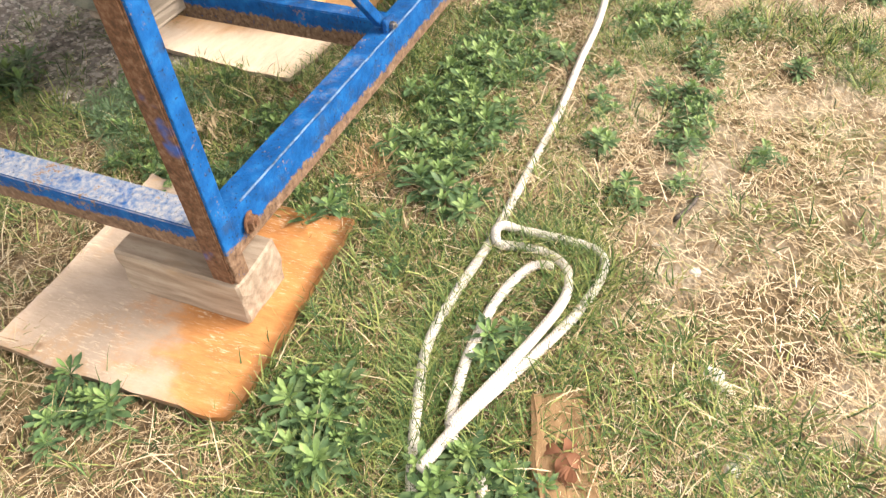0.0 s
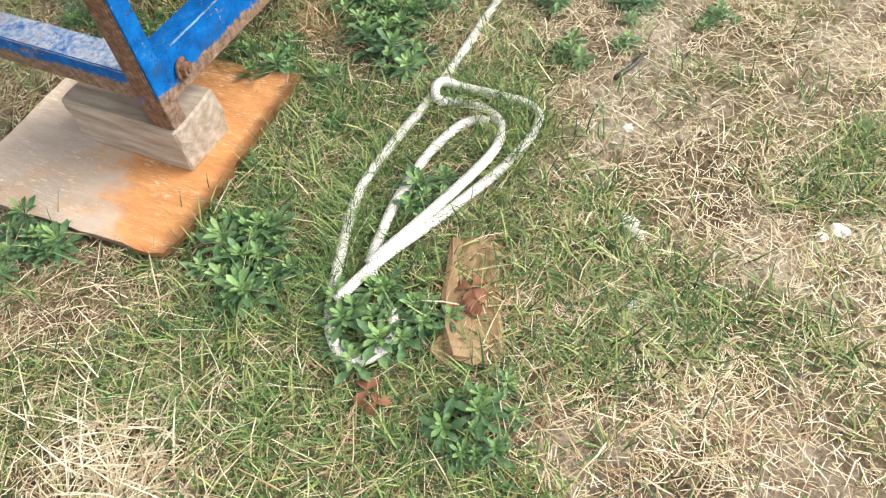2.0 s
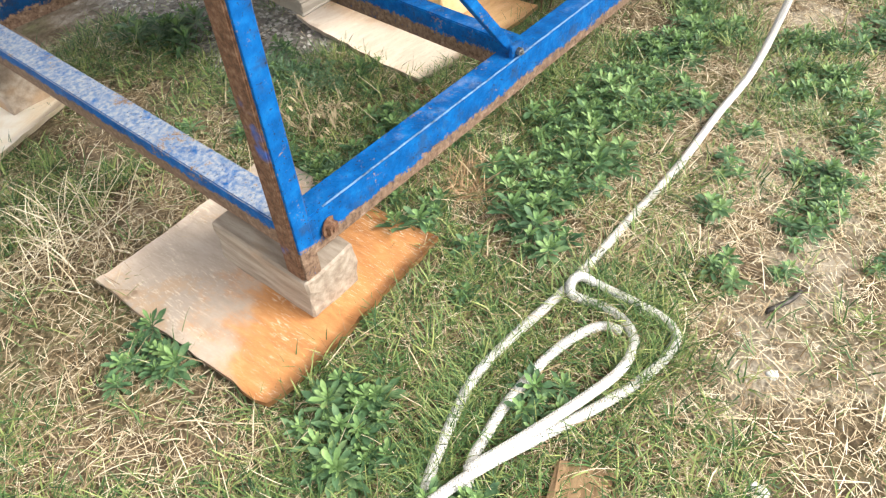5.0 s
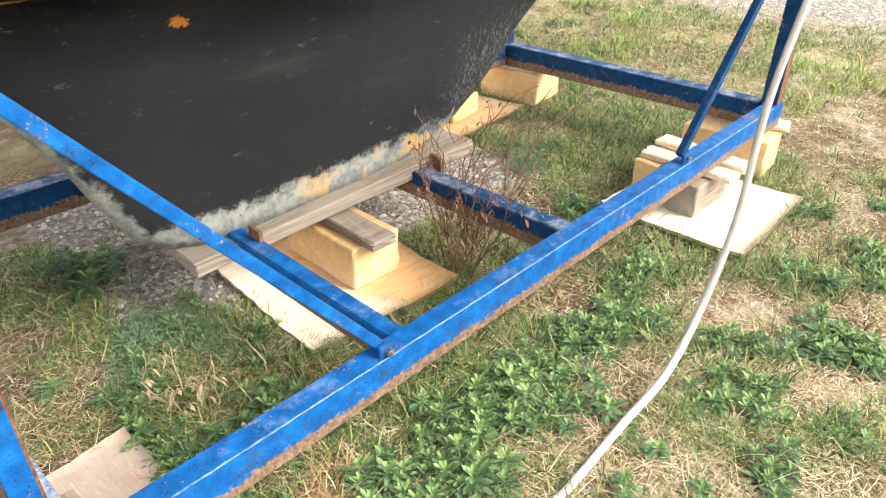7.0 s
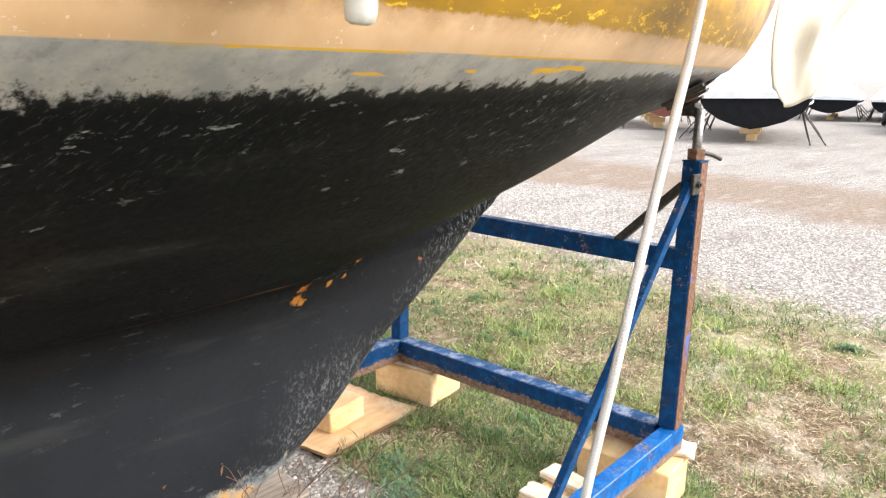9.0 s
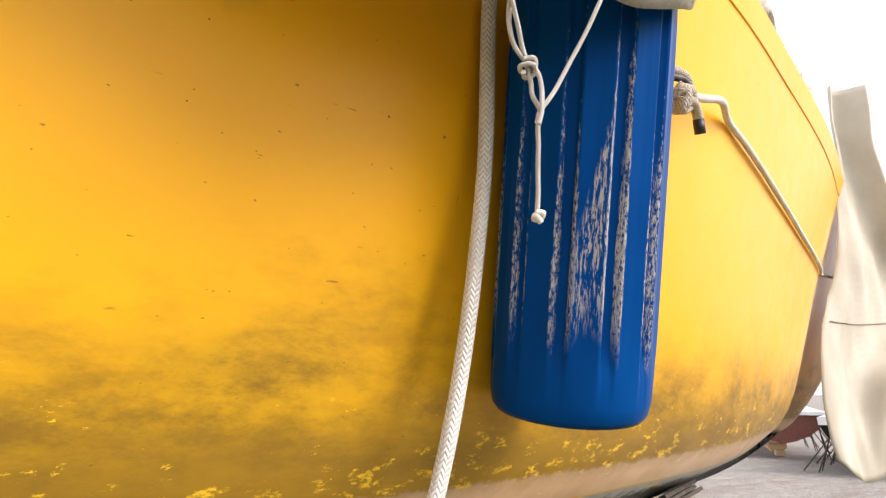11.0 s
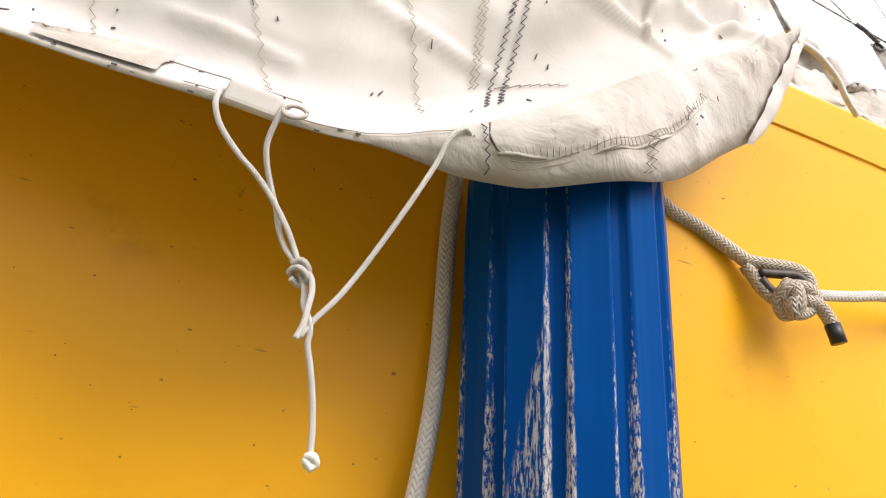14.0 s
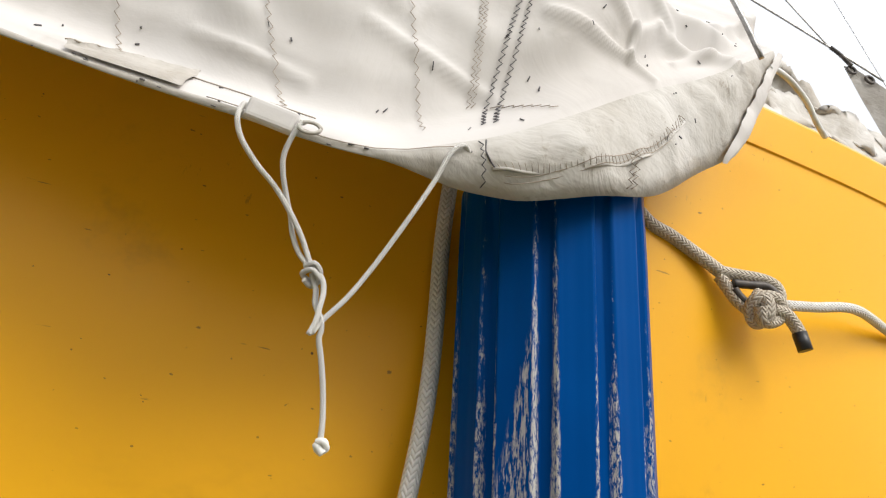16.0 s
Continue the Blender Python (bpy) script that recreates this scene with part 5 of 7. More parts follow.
def sail(u, v):
    """The cloth: v = 0 at the hem, 0.12 at the fold, 1 at the lifeline."""
    h, fold = hem_at(u), on_line(fold_line, u)
    s = (fold - h).length
    top = Vector((fold.x + 0.05 * (fold.x - 1.8) - 0.10 * max(0.0, fold.x - 2.0), fold.y + 0.03 * math.sin(h.x * 5), 3.12))
    if v < 0.12:
        t = v / 0.12
        q = h.lerp(fold, t) + Vector((0, -0.012 * math.sin(math.pi * t) * min(1, s * 20), 0))
        q += Vector((0, -1, 0)) * min(1, s * 18) * math.sin(math.pi * t) * (0.012 * noise.noise((q.x * 9 - q.z * 7, q.z * 26 + q.x * 5, 2.0)) + 0.009 * noise.noise((q.x * 14 - q.z * 12, q.z * 62 - q.x * 34, 6.0)) + 0.004 * noise.noise((q.x * 50, q.z * 90 - q.x * 40, 9.0)))
    else:
        t = (v - 0.12) / 0.88
        q = fold.lerp(top, t)
        # a steep shelf above the fold, an overhanging face, and a crest from which the cloth leans back
        crest = hermite(CREST, q.x) + 0.012 * noise.noise((q.x * 6, 0.0, 8.0))
        s = q.z - fold.z
        face = max(crest - fold.z, 0.09)
        shelf = smooth_step(s / 0.055) * 0.030 * (1 - 0.9 * math.exp(-((q.x - 1.94) / 0.10) ** 2))
        out = -0.30 * max(0.0, min(s, face) - 0.055) * smooth_step((s - 0.045) / 0.05)
        q += Vector((0, shelf + out + 0.52 * max(0.0, s - face), 0))
        w = min(1.0, t * 9) * max(0.15, 1 - t * 0.5)
        q += Vector((0, -0.8, 0.4)) * w * (0.018 * noise.noise((q.x * 3.6, q.z * 4.6, 1.0)) + 0.008 * noise.noise((q.x * 8 - q.z * 5, q.z * 12 + q.x * 4, 4.0)) + 0.004 * noise.noise((q.x * 22 + q.z * 9, q.z * 30, 5.0)) + 0.0045 * (0.3 - abs(noise.noise((q.x * 11 - q.z * 9, q.z * 17 + q.x * 6, 8.0)))))
        ridge = 0.075 + 0.42 * max(0.0, 2.16 - q.x)
        q += Vector((0, -0.8, 0.5)) * 0.022 * math.exp(-((t - ridge) / 0.022) ** 2) * math.exp(-((q.x - 2.08) / 0.09) ** 2)
        for (xa, za), (xb, zb), width, lift in CREASES:
            ex, ez = xb - xa, zb - za
            k = max(0.0, min(1.0, ((q.x - xa) * ex + (q.z - za) * ez) / (ex * ex + ez * ez)))
            far = math.hypot(q.x - xa - k * ex, q.z - za - k * ez)
            q += Vector((0, -0.85, 0.3)) * lift * math.exp(-(far / width) ** 2) * (0.35 + 0.65 * math.sin(math.pi * (0.1 + 0.8 * k)))
        slant = (q.x - 1.93) * 0.5 + (t - 0.22)
        q += Vector((0, -0.8, 0.4)) * 0.012 * math.exp(-(slant / 0.016) ** 2) * math.exp(-((q.x - 2.02) / 0.12) ** 2)
    return q


cover = empty("sail_cover", (1.5, -0.2, 2.6), "old stitched white sail draped over the deck as cover", "boat cover")
us = [k / 330 for k in range(331)]
vs = [0.0, 0.02, 0.05, 0.08, 0.105, 0.12, 0.13] + [0.12 + 0.88 * (0.012 + 0.988 * (k / 150) ** 1.5) for k in range(1, 151)]
bm = grid_mesh([[sail(u, v) for u in us] for v in vs])
# rows below the fold take the greyer cloth, their shade put into its colour
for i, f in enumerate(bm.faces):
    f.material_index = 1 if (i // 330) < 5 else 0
cloth = part("cloth", bm, [M_CLOTH, M_CLOTH_GREY_SHADED], cover)
mod = cloth.modifiers.new("thickness", "SOLIDIFY")
mod.thickness, mod.offset = 0.0012, 1
# the cloth runs on over the lifeline to the boom
bm = grid_mesh([[sail(u, 1.0), sail(u, 1.0) + Vector((0, 0.3, 0.10)), Vector((hem_at(u).x, CL, 3.50))] for u in us[::10]])
bmesh.ops.reverse_faces(bm, faces=bm.faces[:])
part("upper_cloth", bm, M_CLOTH, cover)


def zigzag(name, x0, v0, x1, v1, material, amp=0.0019, step=0.0036, r=0.0006, bend=0.0, u0=None):
    """A zigzag seam over the cloth."""
    pts = []
    a, b = smooth_sail(x0, v0), smooth_sail(x1, v1)
    count = max(6, int((b - a).length / step))
    for k in range(count + 1):
        t = k / count
        x = x0 + (x1 - x0) * t + bend * math.sin(math.pi * t) + (amp if k % 2 else -amp)
        pts.append(smooth_sail(x, v0 + (v1 - v0) * t))
    return part(name, tube(pts, r, 4, 0), material, cover)


def smooth_sail(x, v, off=0.0028):
    """Point on the cloth at a true x, between the hem's samples."""
    lo, hi = 0.0, 1.0
    for _ in range(22):
        mid = (lo + hi) / 2
        if hem_at(mid).x < x:
            lo = mid
        else:
            hi = mid
    p = sail(lo, v)
    a, b = sail(min(1, lo + 0.004), v) - sail(max(0, lo - 0.004), v), sail(lo, min(1, v + 0.004)) - sail(lo, max(0, v - 0.004))
    n = a.cross(b).normalized()
    return p + (n if n.y < 0 else -n) * off


zigzag("seam", 1.818, 0.012, 1.824, 0.11, M_STITCH)
zigzag("seam", 1.830, 0.137, 1.905, 0.50, M_STITCH, bend=-0.008)
zigzag("seam", 1.840, 0.137, 1.915, 0.50, M_STITCH, bend=-0.008)
zigzag("seam", 1.816, 0.17, 1.802, 0.50, M_STITCH_TAN, 0.0024, 0.0036, 0.0004)
zigzag("seam", 1.821, 0.17, 1.807, 0.50, M_STITCH_TAN, 0.0024, 0.0036, 0.0004)
zigzag("seam", 1.772, 0.145, 1.650, 0.50, M_STITCH_TAN, 0.0024, 0.0055, 0.0004)
zigzag("seam", 1.652, 0.145, 1.505, 0.50, M_STITCH_TAN, 0.0024, 0.0060, 0.0004)
zigzag("seam", 1.515, 0.145, 1.390, 0.50, M_STITCH_TAN, 0.0024, 0.0060, 0.0004)
zigzag("seam", 1.955, 0.008, 1.968, 0.045, M_STITCH_TAN, 0.004, 0.004, 0.0005)
zigzag("seam", 1.961, 0.008, 1.974, 0.045, M_STITCH_TAN, 0.004, 0.004, 0.0005)
zigzag("seam", 1.840, 0.165, 1.895, 0.135, M_STITCH_TAN, 0.003, 0.004, 0.0004)
zigzag("seam", 1.838, 0.030, 2.04, 0.056, M_STITCH_TAN, 0.0018, 0.0045, 0.0004)
zigzag("seam", 1.838, 0.022, 2.02, 0.047, M_STITCH_TAN, 0.0018, 0.0045, 0.0004)
zigzag("seam", 1.60, 0.10, 1.80, 0.10, M_STITCH_TAN, 0.0016, 0.005, 0.0004)
# overcast stitches and a rolled seam across the hanging fold
for k in range(46):
    t = k / 45
    x, v = 1.828 + 0.235 * t, 0.042 - 0.012 * math.sin(math.pi * t) + 0.022 * t ** 2
    part("stitch", tube([smooth_sail(x, v), smooth_sail(x - 0.0015, v + 0.009)], 0.0003, 4, 0), M_STITCH_TAN, cover)
part("rolled_seam", tube([smooth_sail(1.828 + 0.235 * k / 40, 0.040 - 0.012 * math.sin(math.pi * k / 40) + 0.022 * (k / 40) ** 2, 0.001) for k in range(41)], 0.0016, 6, 0), M_CLOTH_GREY_SHADED, cover)
part("rolled_seam", tube([smooth_sail(1.830 - 0.004 * math.sin(k / 3), 0.04 + 0.075 * k / 10, 0.001) for k in range(11)], 0.0009, 6, 0), M_STITCH, cover)
# torn patch edge
def patch_top(k):
    return 0.127 + 0.030 * k + 0.0016 * math.sin(k * 40)


part("patch", grid_mesh([[smooth_sail(1.487 + 0.092 * j / 24, 0.1215 + (patch_top(j / 24) - 0.1215) * i / 5, 0.004 + 0.003 * (i == 5)) for j in range(25)] for i in range(6)]), M_CLOTH_GREY_SHADED, cover, "beige patch with a frayed upper edge")
part("patch_edge", tube([smooth_sail(1.485 + 0.094 * k / 40, patch_top(k / 40), 0.0062) for k in range(41)], 0.0006, 5, 0), M_STITCH_TAN, cover)
# folded end of the hem
count = 24
flap = []
for i in range(5):
    flap.append([smooth_sail(2.105 + 0.126 * j / count, 0.001 + 0.062 * (j / count) ** 0.7 * i / 4, 0.006 + 0.006 * math.sin(math.pi * i / 4)) for j in range(count + 1)])
part("folded_flap", grid_mesh(flap), M_CLOTH, cover)
# blown bits of bark and insect cases stuck to the cloth
rnd = random.Random(77)
bm = bmesh.new()
for _ in range(95):
    x, v = rnd.uniform(1.42, 2.20), rnd.choice((rnd.uniform(0.01, 0.11), rnd.uniform(0.13, 0.45), rnd.uniform(0.13, 0.30)))
    p = smooth_sail(x, v, 0.0022)
    q = smooth_sail(x + rnd.uniform(-0.004, 0.004), v + rnd.uniform(-0.005, 0.005), 0.0022)
    tube([p, p.lerp(q, 0.5), q], rnd.uniform(0.0004, 0.0008), 5, 0, bm=bm)
tagged(part("debris", bm, M_STITCH, cover), "dark specks of debris stuck to the cloth", kind="stuff")
zigzag("seam", 1.545, 0.150, 1.68, 0.135, M_STITCH_TAN, 0.002, 0.006)

# lashing cord with its toggle batten
lash = empty("lashing_cord", (1.697, -0.602, 1.995), "thin white cord lashing knotted below the cover's hem", "cord")
part("left_leg", tube([(1.626, -0.616, 2.108), (1.6257, -0.622, 2.1025), (1.6253, -0.628, 2.0857), (1.6309, -0.622, 2.0722), (1.6448, -0.612, 2.0595), (1.6596, -0.604, 2.0496), (1.6729, -0.597, 2.0363), (1.6839, -0.591, 2.0226), (1.691, -0.587, 2.0111), (1.697, -0.586, 1.9984)], 0.0020, 8, 8), M_CORD, lash)
part("right_leg", tube([(1.6705, -0.622, 2.097), (1.6685, -0.628, 2.0906), (1.6623, -0.618, 2.0711), (1.6638, -0.610, 2.0581), (1.6703, -0.598, 2.043), (1.6747, -0.591, 2.0348), (1.6782, -0.587, 2.0237), (1.6857, -0.584, 2.0104), (1.6955, -0.585, 2.000)], 0.0020, 8, 8), M_CORD, lash)
part("long_leg", tube([(1.800, -0.598, 2.123), (1.7931, -0.606, 2.1222), (1.783, -0.609, 2.1088), (1.7745, -0.603, 2.0846), (1.7563, -0.597, 2.042), (1.739, -0.590, 2.0059), (1.7257, -0.587, 1.981), (1.713, -0.585, 1.9631), (1.7105, -0.585, 1.9584), (1.7065, -0.587, 1.950)], 0.0020, 8, 8), M_CORD, lash)
part("knot", tube([(1.692, -0.587, 1.999), (1.699, -0.592, 2.000), (1.704, -0.588, 1.995), (1.698, -0.580, 1.992), (1.6915, -0.585, 1.994), (1.698, -0.592, 1.9945), (1.704, -0.588, 1.990), (1.699, -0.582, 1.987), (1.6935, -0.586, 1.989)], 0.0020, 8, 8), M_CORD, lash)
part("twist", tube([(1.698, -0.587, 1.999), (1.7059, -0.589, 1.9906), (1.7087, -0.590, 1.9802), (1.7084, -0.591, 1.9687), (1.7075, -0.591, 1.9562), (1.7048, -0.590, 1.9473)], 0.0020, 8, 8), M_CORD, lash)
part("tail", tube([(1.6981, -0.585, 1.9952), (1.7032, -0.584, 1.9834), (1.7047, -0.584, 1.9729), (1.7104, -0.586, 1.9622), (1.7123, -0.584, 1.9548), (1.712, -0.582, 1.9483), (1.716, -0.578, 1.9362), (1.7208, -0.572, 1.9193), (1.7245, -0.568, 1.900), (1.726, -0.565, 1.885)], 0.0020, 8, 8), M_CORD, lash)
part("end_knot", tube([(1.724, -0.566, 1.884), (1.728, -0.569, 1.884), (1.730, -0.565, 1.881), (1.726, -0.562, 1.880), (1.724, -0.566, 1.882), (1.729, -0.566, 1.877)], 0.0027, 8, 6), M_FLAKE, lash)
m, length = axes((1.629, -0.626, 2.098), (1.666, -0.622, 2.093), (0, -0.35, 1))
bm = box((length, 0.010, 0.017), m, 0.004, 3)
part("eyelet", tube([(1.676 + 0.008 * math.cos(a), -0.628, 2.089 + 0.005 * math.sin(a)) for a in [2 * math.pi * k / 14 for k in range(15)]], 0.0016, 6, 0), M_CLOTH_GREY_SHADED, lash)
part("toggle", bm, M_CLOTH, lash, "white webbing toggle sewn to the hem")

# ---- cloth hanging over the bow ----
bow_cloth = empty("bow_cloth", (4.4, 0.42, 1.4), "cream sailcloth hanging in folds over the boat's bow", "boat cover")


BOW_AFT = [(1.37, 4.22), (1.42, 4.17), (1.60, 4.08), (1.85, 4.05), (2.30, 4.27), (2.80, 4.34), (3.1, 4.36)]
BOW_FORE = [(1.37, 4.72), (1.42, 4.76), (1.80, 4.86), (1.95, 5.10), (2.13, 5.44), (2.27, 5.50), (2.40, 5.20), (2.52, 4.98), (2.86, 4.66), (3.1, 4.62)]


def bow_point(s, z):
    a, f = hermite(BOW_AFT, z), hermite(BOW_FORE, z)
    x = a + (f - a) * s
    y = 0.42 - 0.030 * math.sin(s * 9.5 + 0.5 * z) - 0.06 * s + 0.020 * noise.noise((x * 4, z * 1.5, 3)) + 0.014 * noise.noise((x * 11 + z * 2, z * 4, 7)) - 0.06 * math.exp(-((s - 0.55) / 0.05) ** 2) * min(1, max(0, z - 1.45) * 3)
    return Vector((x, y, z))


rows = []
for k in range(61):
    z = 1.40 + 1.67 * k / 60
    rows.append([bow_point(j / 48, z + (1 - k / 60) ** 4 * (0.10 * abs(2 * j / 48 - 1) ** 2.5 + 0.26 * max(0.0, j / 48 - 0.35) ** 1.6)) for j in range(49)])
ob = part("hanging_cloth", grid_mesh(rows), M_CREAM, bow_cloth)
md = ob.modifiers.new("thickness", "SOLIDIFY")
md.thickness = 0.002
part("seam", tube([bow_point(0.03 + 0.9 * k / 40, 2.02 + 0.12 * (k / 40) ** 2) - Vector((0, 0.004, 0)) for k in range(41)], 0.0025, 5, 0), M_STITCH_TAN, bow_cloth)
# bunched cloth on the foredeck
rows = []
for k in range(57):
    t = k / 56
    row = []
    for j in range(301):
        s = j / 300
        x = 2.24 + 2.0 * s
        edge = CL - half_breadth(x, hermite(SHEER, x))
        y = edge + 0.020 + 0.09 * min(t, 0.5) + 0.60 * max(0.0, t - 0.5)
        live = min(1, t * 2.6)
        ruck = abs(noise.noise((x * 6 + t * 6, t * 5 - x * 2, 2.0))) * 0.10 + abs(noise.noise((x * 15 - t * 14, t * 11 + x * 7, 5.0))) * 0.055 + abs(noise.noise((x * 34 - t * 22, t * 20 + x * 15, 7.0))) * 0.02
        y += (0.028 * noise.noise((x * 7 + t * 7, t * 5, 9.0)) + 0.014 * noise.noise((x * 16 - t * 12, t * 9, 3.0))) * live
        z = hermite(SHEER, x) + 0.002 + 0.165 * smooth_step(t / 0.5) - 0.06 * smooth_step((t - 0.6) / 0.4) + (ruck - 0.035) * live
        row.append((x, y, z))
    rows.append(row)
# greyer cloth here too, the shade of its folds held in the colour
ob = part("bunched_cloth", grid_mesh(rows), M_CLOTH_GREY_SHADED, cover)
md = ob.modifiers.new("thickness", "SOLIDIFY")
md.thickness = 0.002
part("webbing_strap", tube([(2.206, -0.470, 2.474), (2.225, -0.462, 2.484), (2.251, -0.452, 2.482), (2.285, -0.434, 2.472), (2.305, -0.420, 2.455), (2.331, -0.402, 2.449)], 0.0040, 10, 6), M_FLAKE, cover, "white webbing strap")
# rigging that shows against the sky
rig = empty("forestay", (2.6, 0.1, 2.65), "thin grey wire stays and a grommeted sail corner above the deck", "rigging")
part("stanchion", tube([(2.155, -0.520, 2.425), (2.122, -0.53, 2.507), (2.02, -0.55, 2.75)], 0.0033, 8, 4), M_STEEL, rig, "thin steel stanchion")
part("stay", tube([(2.42, 0.1, 3.60), (2.687, 0.1, 3.467), (2.955, 0.1, 3.318), (3.05, 0.1, 3.262)], 0.0030, 6, 4), M_STEEL, rig)
part("stay", tube([(2.70, 0.1, 3.67), (2.799, 0.1, 3.507), (2.911, 0.1, 3.335)], 0.0022, 6, 4), M_STEEL, rig)
part("stay", tube([(2.90, 0.1, 3.80), (2.964, 0.1, 3.566), (3.045, 0.1, 3.270), (3.06, 0.1, 3.2)], 0.0012, 6, 4), M_STEEL, rig)
part("shackle", tube([(2.905, 0.098, 3.345), (2.925, 0.096, 3.325), (2.945, 0.098, 3.305), (2.960, 0.1, 3.292)], 0.0055, 8, 4), M_DARK, rig, "small dark shackle")
bm = bmesh.new()
corner = [bm.verts.new(q) for q in ((2.945, 0.112, 3.300), (2.975, 0.112, 3.305), (3.14, 0.112, 3.20), (3.16, 0.13, 2.80), (3.05, 0.12, 2.95), (2.975, 0.115, 3.19))]
bm.faces.new(corner)
bmesh.ops.solidify(bm, geom=bm.faces[:], thickness=0.004)
part("sail_corner", bm, M_CLOTH_GREY_SHADED, rig, "grey corner of a furled sail")
for q in ((2.962, 0.106, 3.283), (3.012, 0.106, 3.262)):
    bm = bmesh.new()
    ring = [Vector(q) + Vector((0.012 * math.cos(a), 0, 0.012 * math.sin(a))) for a in [2 * math.pi * k / 16 for k in range(17)]]
    part("grommet", tube(ring, 0.004, 6, 0), M_DARK, rig)


# ---- plants ----
def np_noise(x, y, scale, seed):
    """Value noise over arrays."""
    rng = np.random.RandomState(seed)
    table = rng.rand(256, 256)
    fx, fy = x * scale + 37.0, y * scale + 91.0
    ix, iy = np.floor(fx).astype(int), np.floor(fy).astype(int)
    tx, ty = fx - ix, fy - iy
    tx, ty = tx * tx * (3 - 2 * tx), ty * ty * (3 - 2 * ty)
    g = lambda a, b: table[a % 256, b % 256]
    return (g(ix, iy) * (1 - tx) + g(ix + 1, iy) * tx) * (1 - ty) + (g(ix, iy + 1) * (1 - tx) + g(ix + 1, iy + 1) * tx) * ty


BARE = [(-0.103, 0.121, 0.265, 0.275), (0.930, 0.650, 0.27, 0.29), (2.275, 0.07, 0.27, 0.26), (2.245, 1.47, 0.27, 0.27), (-0.4, 1.25, 0.24, 0.21), (2.745, 0.215, 0.10, 0.18), (2.80, 1.38, 0.13, 0.16)]


def blades(name, material, count, area, length, width, lean, keep, seed, label, category="grass", soft=(-1.6, 6.6, -2.8, 3.6), clump=0, lift=0.0):
    """Many single blades in one mesh: each a bent strip of three faces. clump gathers that many about one root."""
    rng = np.random.RandomState(seed)
    x = rng.uniform(area[0], area[1], count)
    y = rng.uniform(area[2], area[3], count)
    ok = rng.rand(count) < keep(x, y)
    if soft:
        inset = np.minimum(np.minimum(x - soft[0], soft[1] - x), np.minimum(y - soft[2], soft[3] - y))
        ok &= rng.rand(count) < np.clip(inset / 0.7, 0, 1) ** 1.5
    for cx, cy, hx, hy in BARE:
        ok &= ~((abs(x - cx) < hx) & (abs(y - cy) < hy))
    x, y = x[ok], y[ok]
    n = len(x)
    a = rng.uniform(0, 2 * np.pi, n)
    size = np.ones(n)
    if clump:
        roots = max(1, n // clump)
        root = rng.randint(0, roots, n)
        d = rng.rayleigh(0.011, n)
        x, y = x[root] + d * np.cos(a), y[root] + d * np.sin(a)
        a = a + rng.normal(0, 0.5, n)
        size = rng.uniform(0.6, 1.25, roots)[root]
        ok = np.ones(n, bool)
        for cx, cy, hx, hy in BARE:
            ok &= ~((abs(x - cx) < hx - 0.01) & (abs(y - cy) < hy - 0.01))
        x, y, a, size = x[ok], y[ok], a[ok], size[ok]
        n = len(x)
    z = np.array([ground_height(p, q) for p, q in zip(x, y)]) + rng.uniform(0, 1, n) ** 2 * lift
    L = size * rng.uniform(length[0], length[1], n)
    W = rng.uniform(width[0], width[1], n)
    tilt = np.radians(rng.uniform(lean[0], lean[1], n))
    bend = rng.uniform(0.1, 0.6, n)
    twist = rng.uniform(-0.7, 0.7, n)
    curl = rng.normal(0, 0.22, n) * L
    dx, dy = np.cos(a), np.sin(a)
    px, py = -np.sin(a + twist), np.cos(a + twist)
    co = np.zeros((n, 7, 3))
    up_z = np.cos(tilt)
    out = np.sin(tilt)
    for i, t in enumerate((0.0, 0.4, 0.75)):
        w = W * (1.0, 0.85, 0.5)[i] / 2
        r = L * t * (out + bend * t * 0.6)
        h = np.maximum(L * t * (up_z - bend * t * 0.5 * (up_z > 0.3)), 0.002 + 0.004 * t)
        cx, cy, cz = x + dx * r - dy * curl * t * t, y + dy * r + dx * curl * t * t, z + h
        co[:, 2 * i] = np.stack((cx + px * w, cy + py * w, cz), 1)
        co[:, 2 * i + 1] = np.stack((cx - px * w, cy - py * w, cz), 1)
    r = L * (out + bend * 0.6)
    co[:, 6] = np.stack((x + dx * r - dy * curl, y + dy * r + dx * curl, z + np.maximum(L * (up_z - bend * 0.5), 0.002)), 1)
    quad = np.array([[0, 1, 3, 2], [2, 3, 5, 4]])
    faces = []
    base = (np.arange(n) * 7)[:, None, None]
    quads = (quad[None] + base).reshape(-1, 4)
    tris = (np.array([[4, 5, 6]])[None] + base).reshape(-1, 3)
    me = bpy.data.meshes.new(name)
    me.vertices.add(n * 7)
    me.vertices.foreach_set("co", co.reshape(-1))
    loops = np.concatenate((quads.reshape(-1), tris.reshape(-1)))
    me.loops.add(len(loops))
    me.loops.foreach_set("vertex_index", loops)
    starts = np.concatenate((np.arange(len(quads)) * 4, len(quads) * 4 + np.arange(len(tris)) * 3))
    me.polygons.add(len(starts))
    me.polygons.foreach_set("loop_start", starts)
    me.update(calc_edges=True)
    me.validate()
    me.materials.append(material)
    return tagged(new(name, me), label, category, kind="stuff")


def gravel_keep(x, y):
    """1 on turf, 0 on the gravel yard and under the keel."""
    yard = np.clip((5.6 + 1.4 * (np_noise(x, y, 0.6, 5) - 0.5) - x) / 0.8, 0, 1)
    patch = ((x > 0.3) & (x < 2.05) & (y > 0.72) & (y < 1.9)).astype(float)
    return yard * (1 - 0.9 * patch)


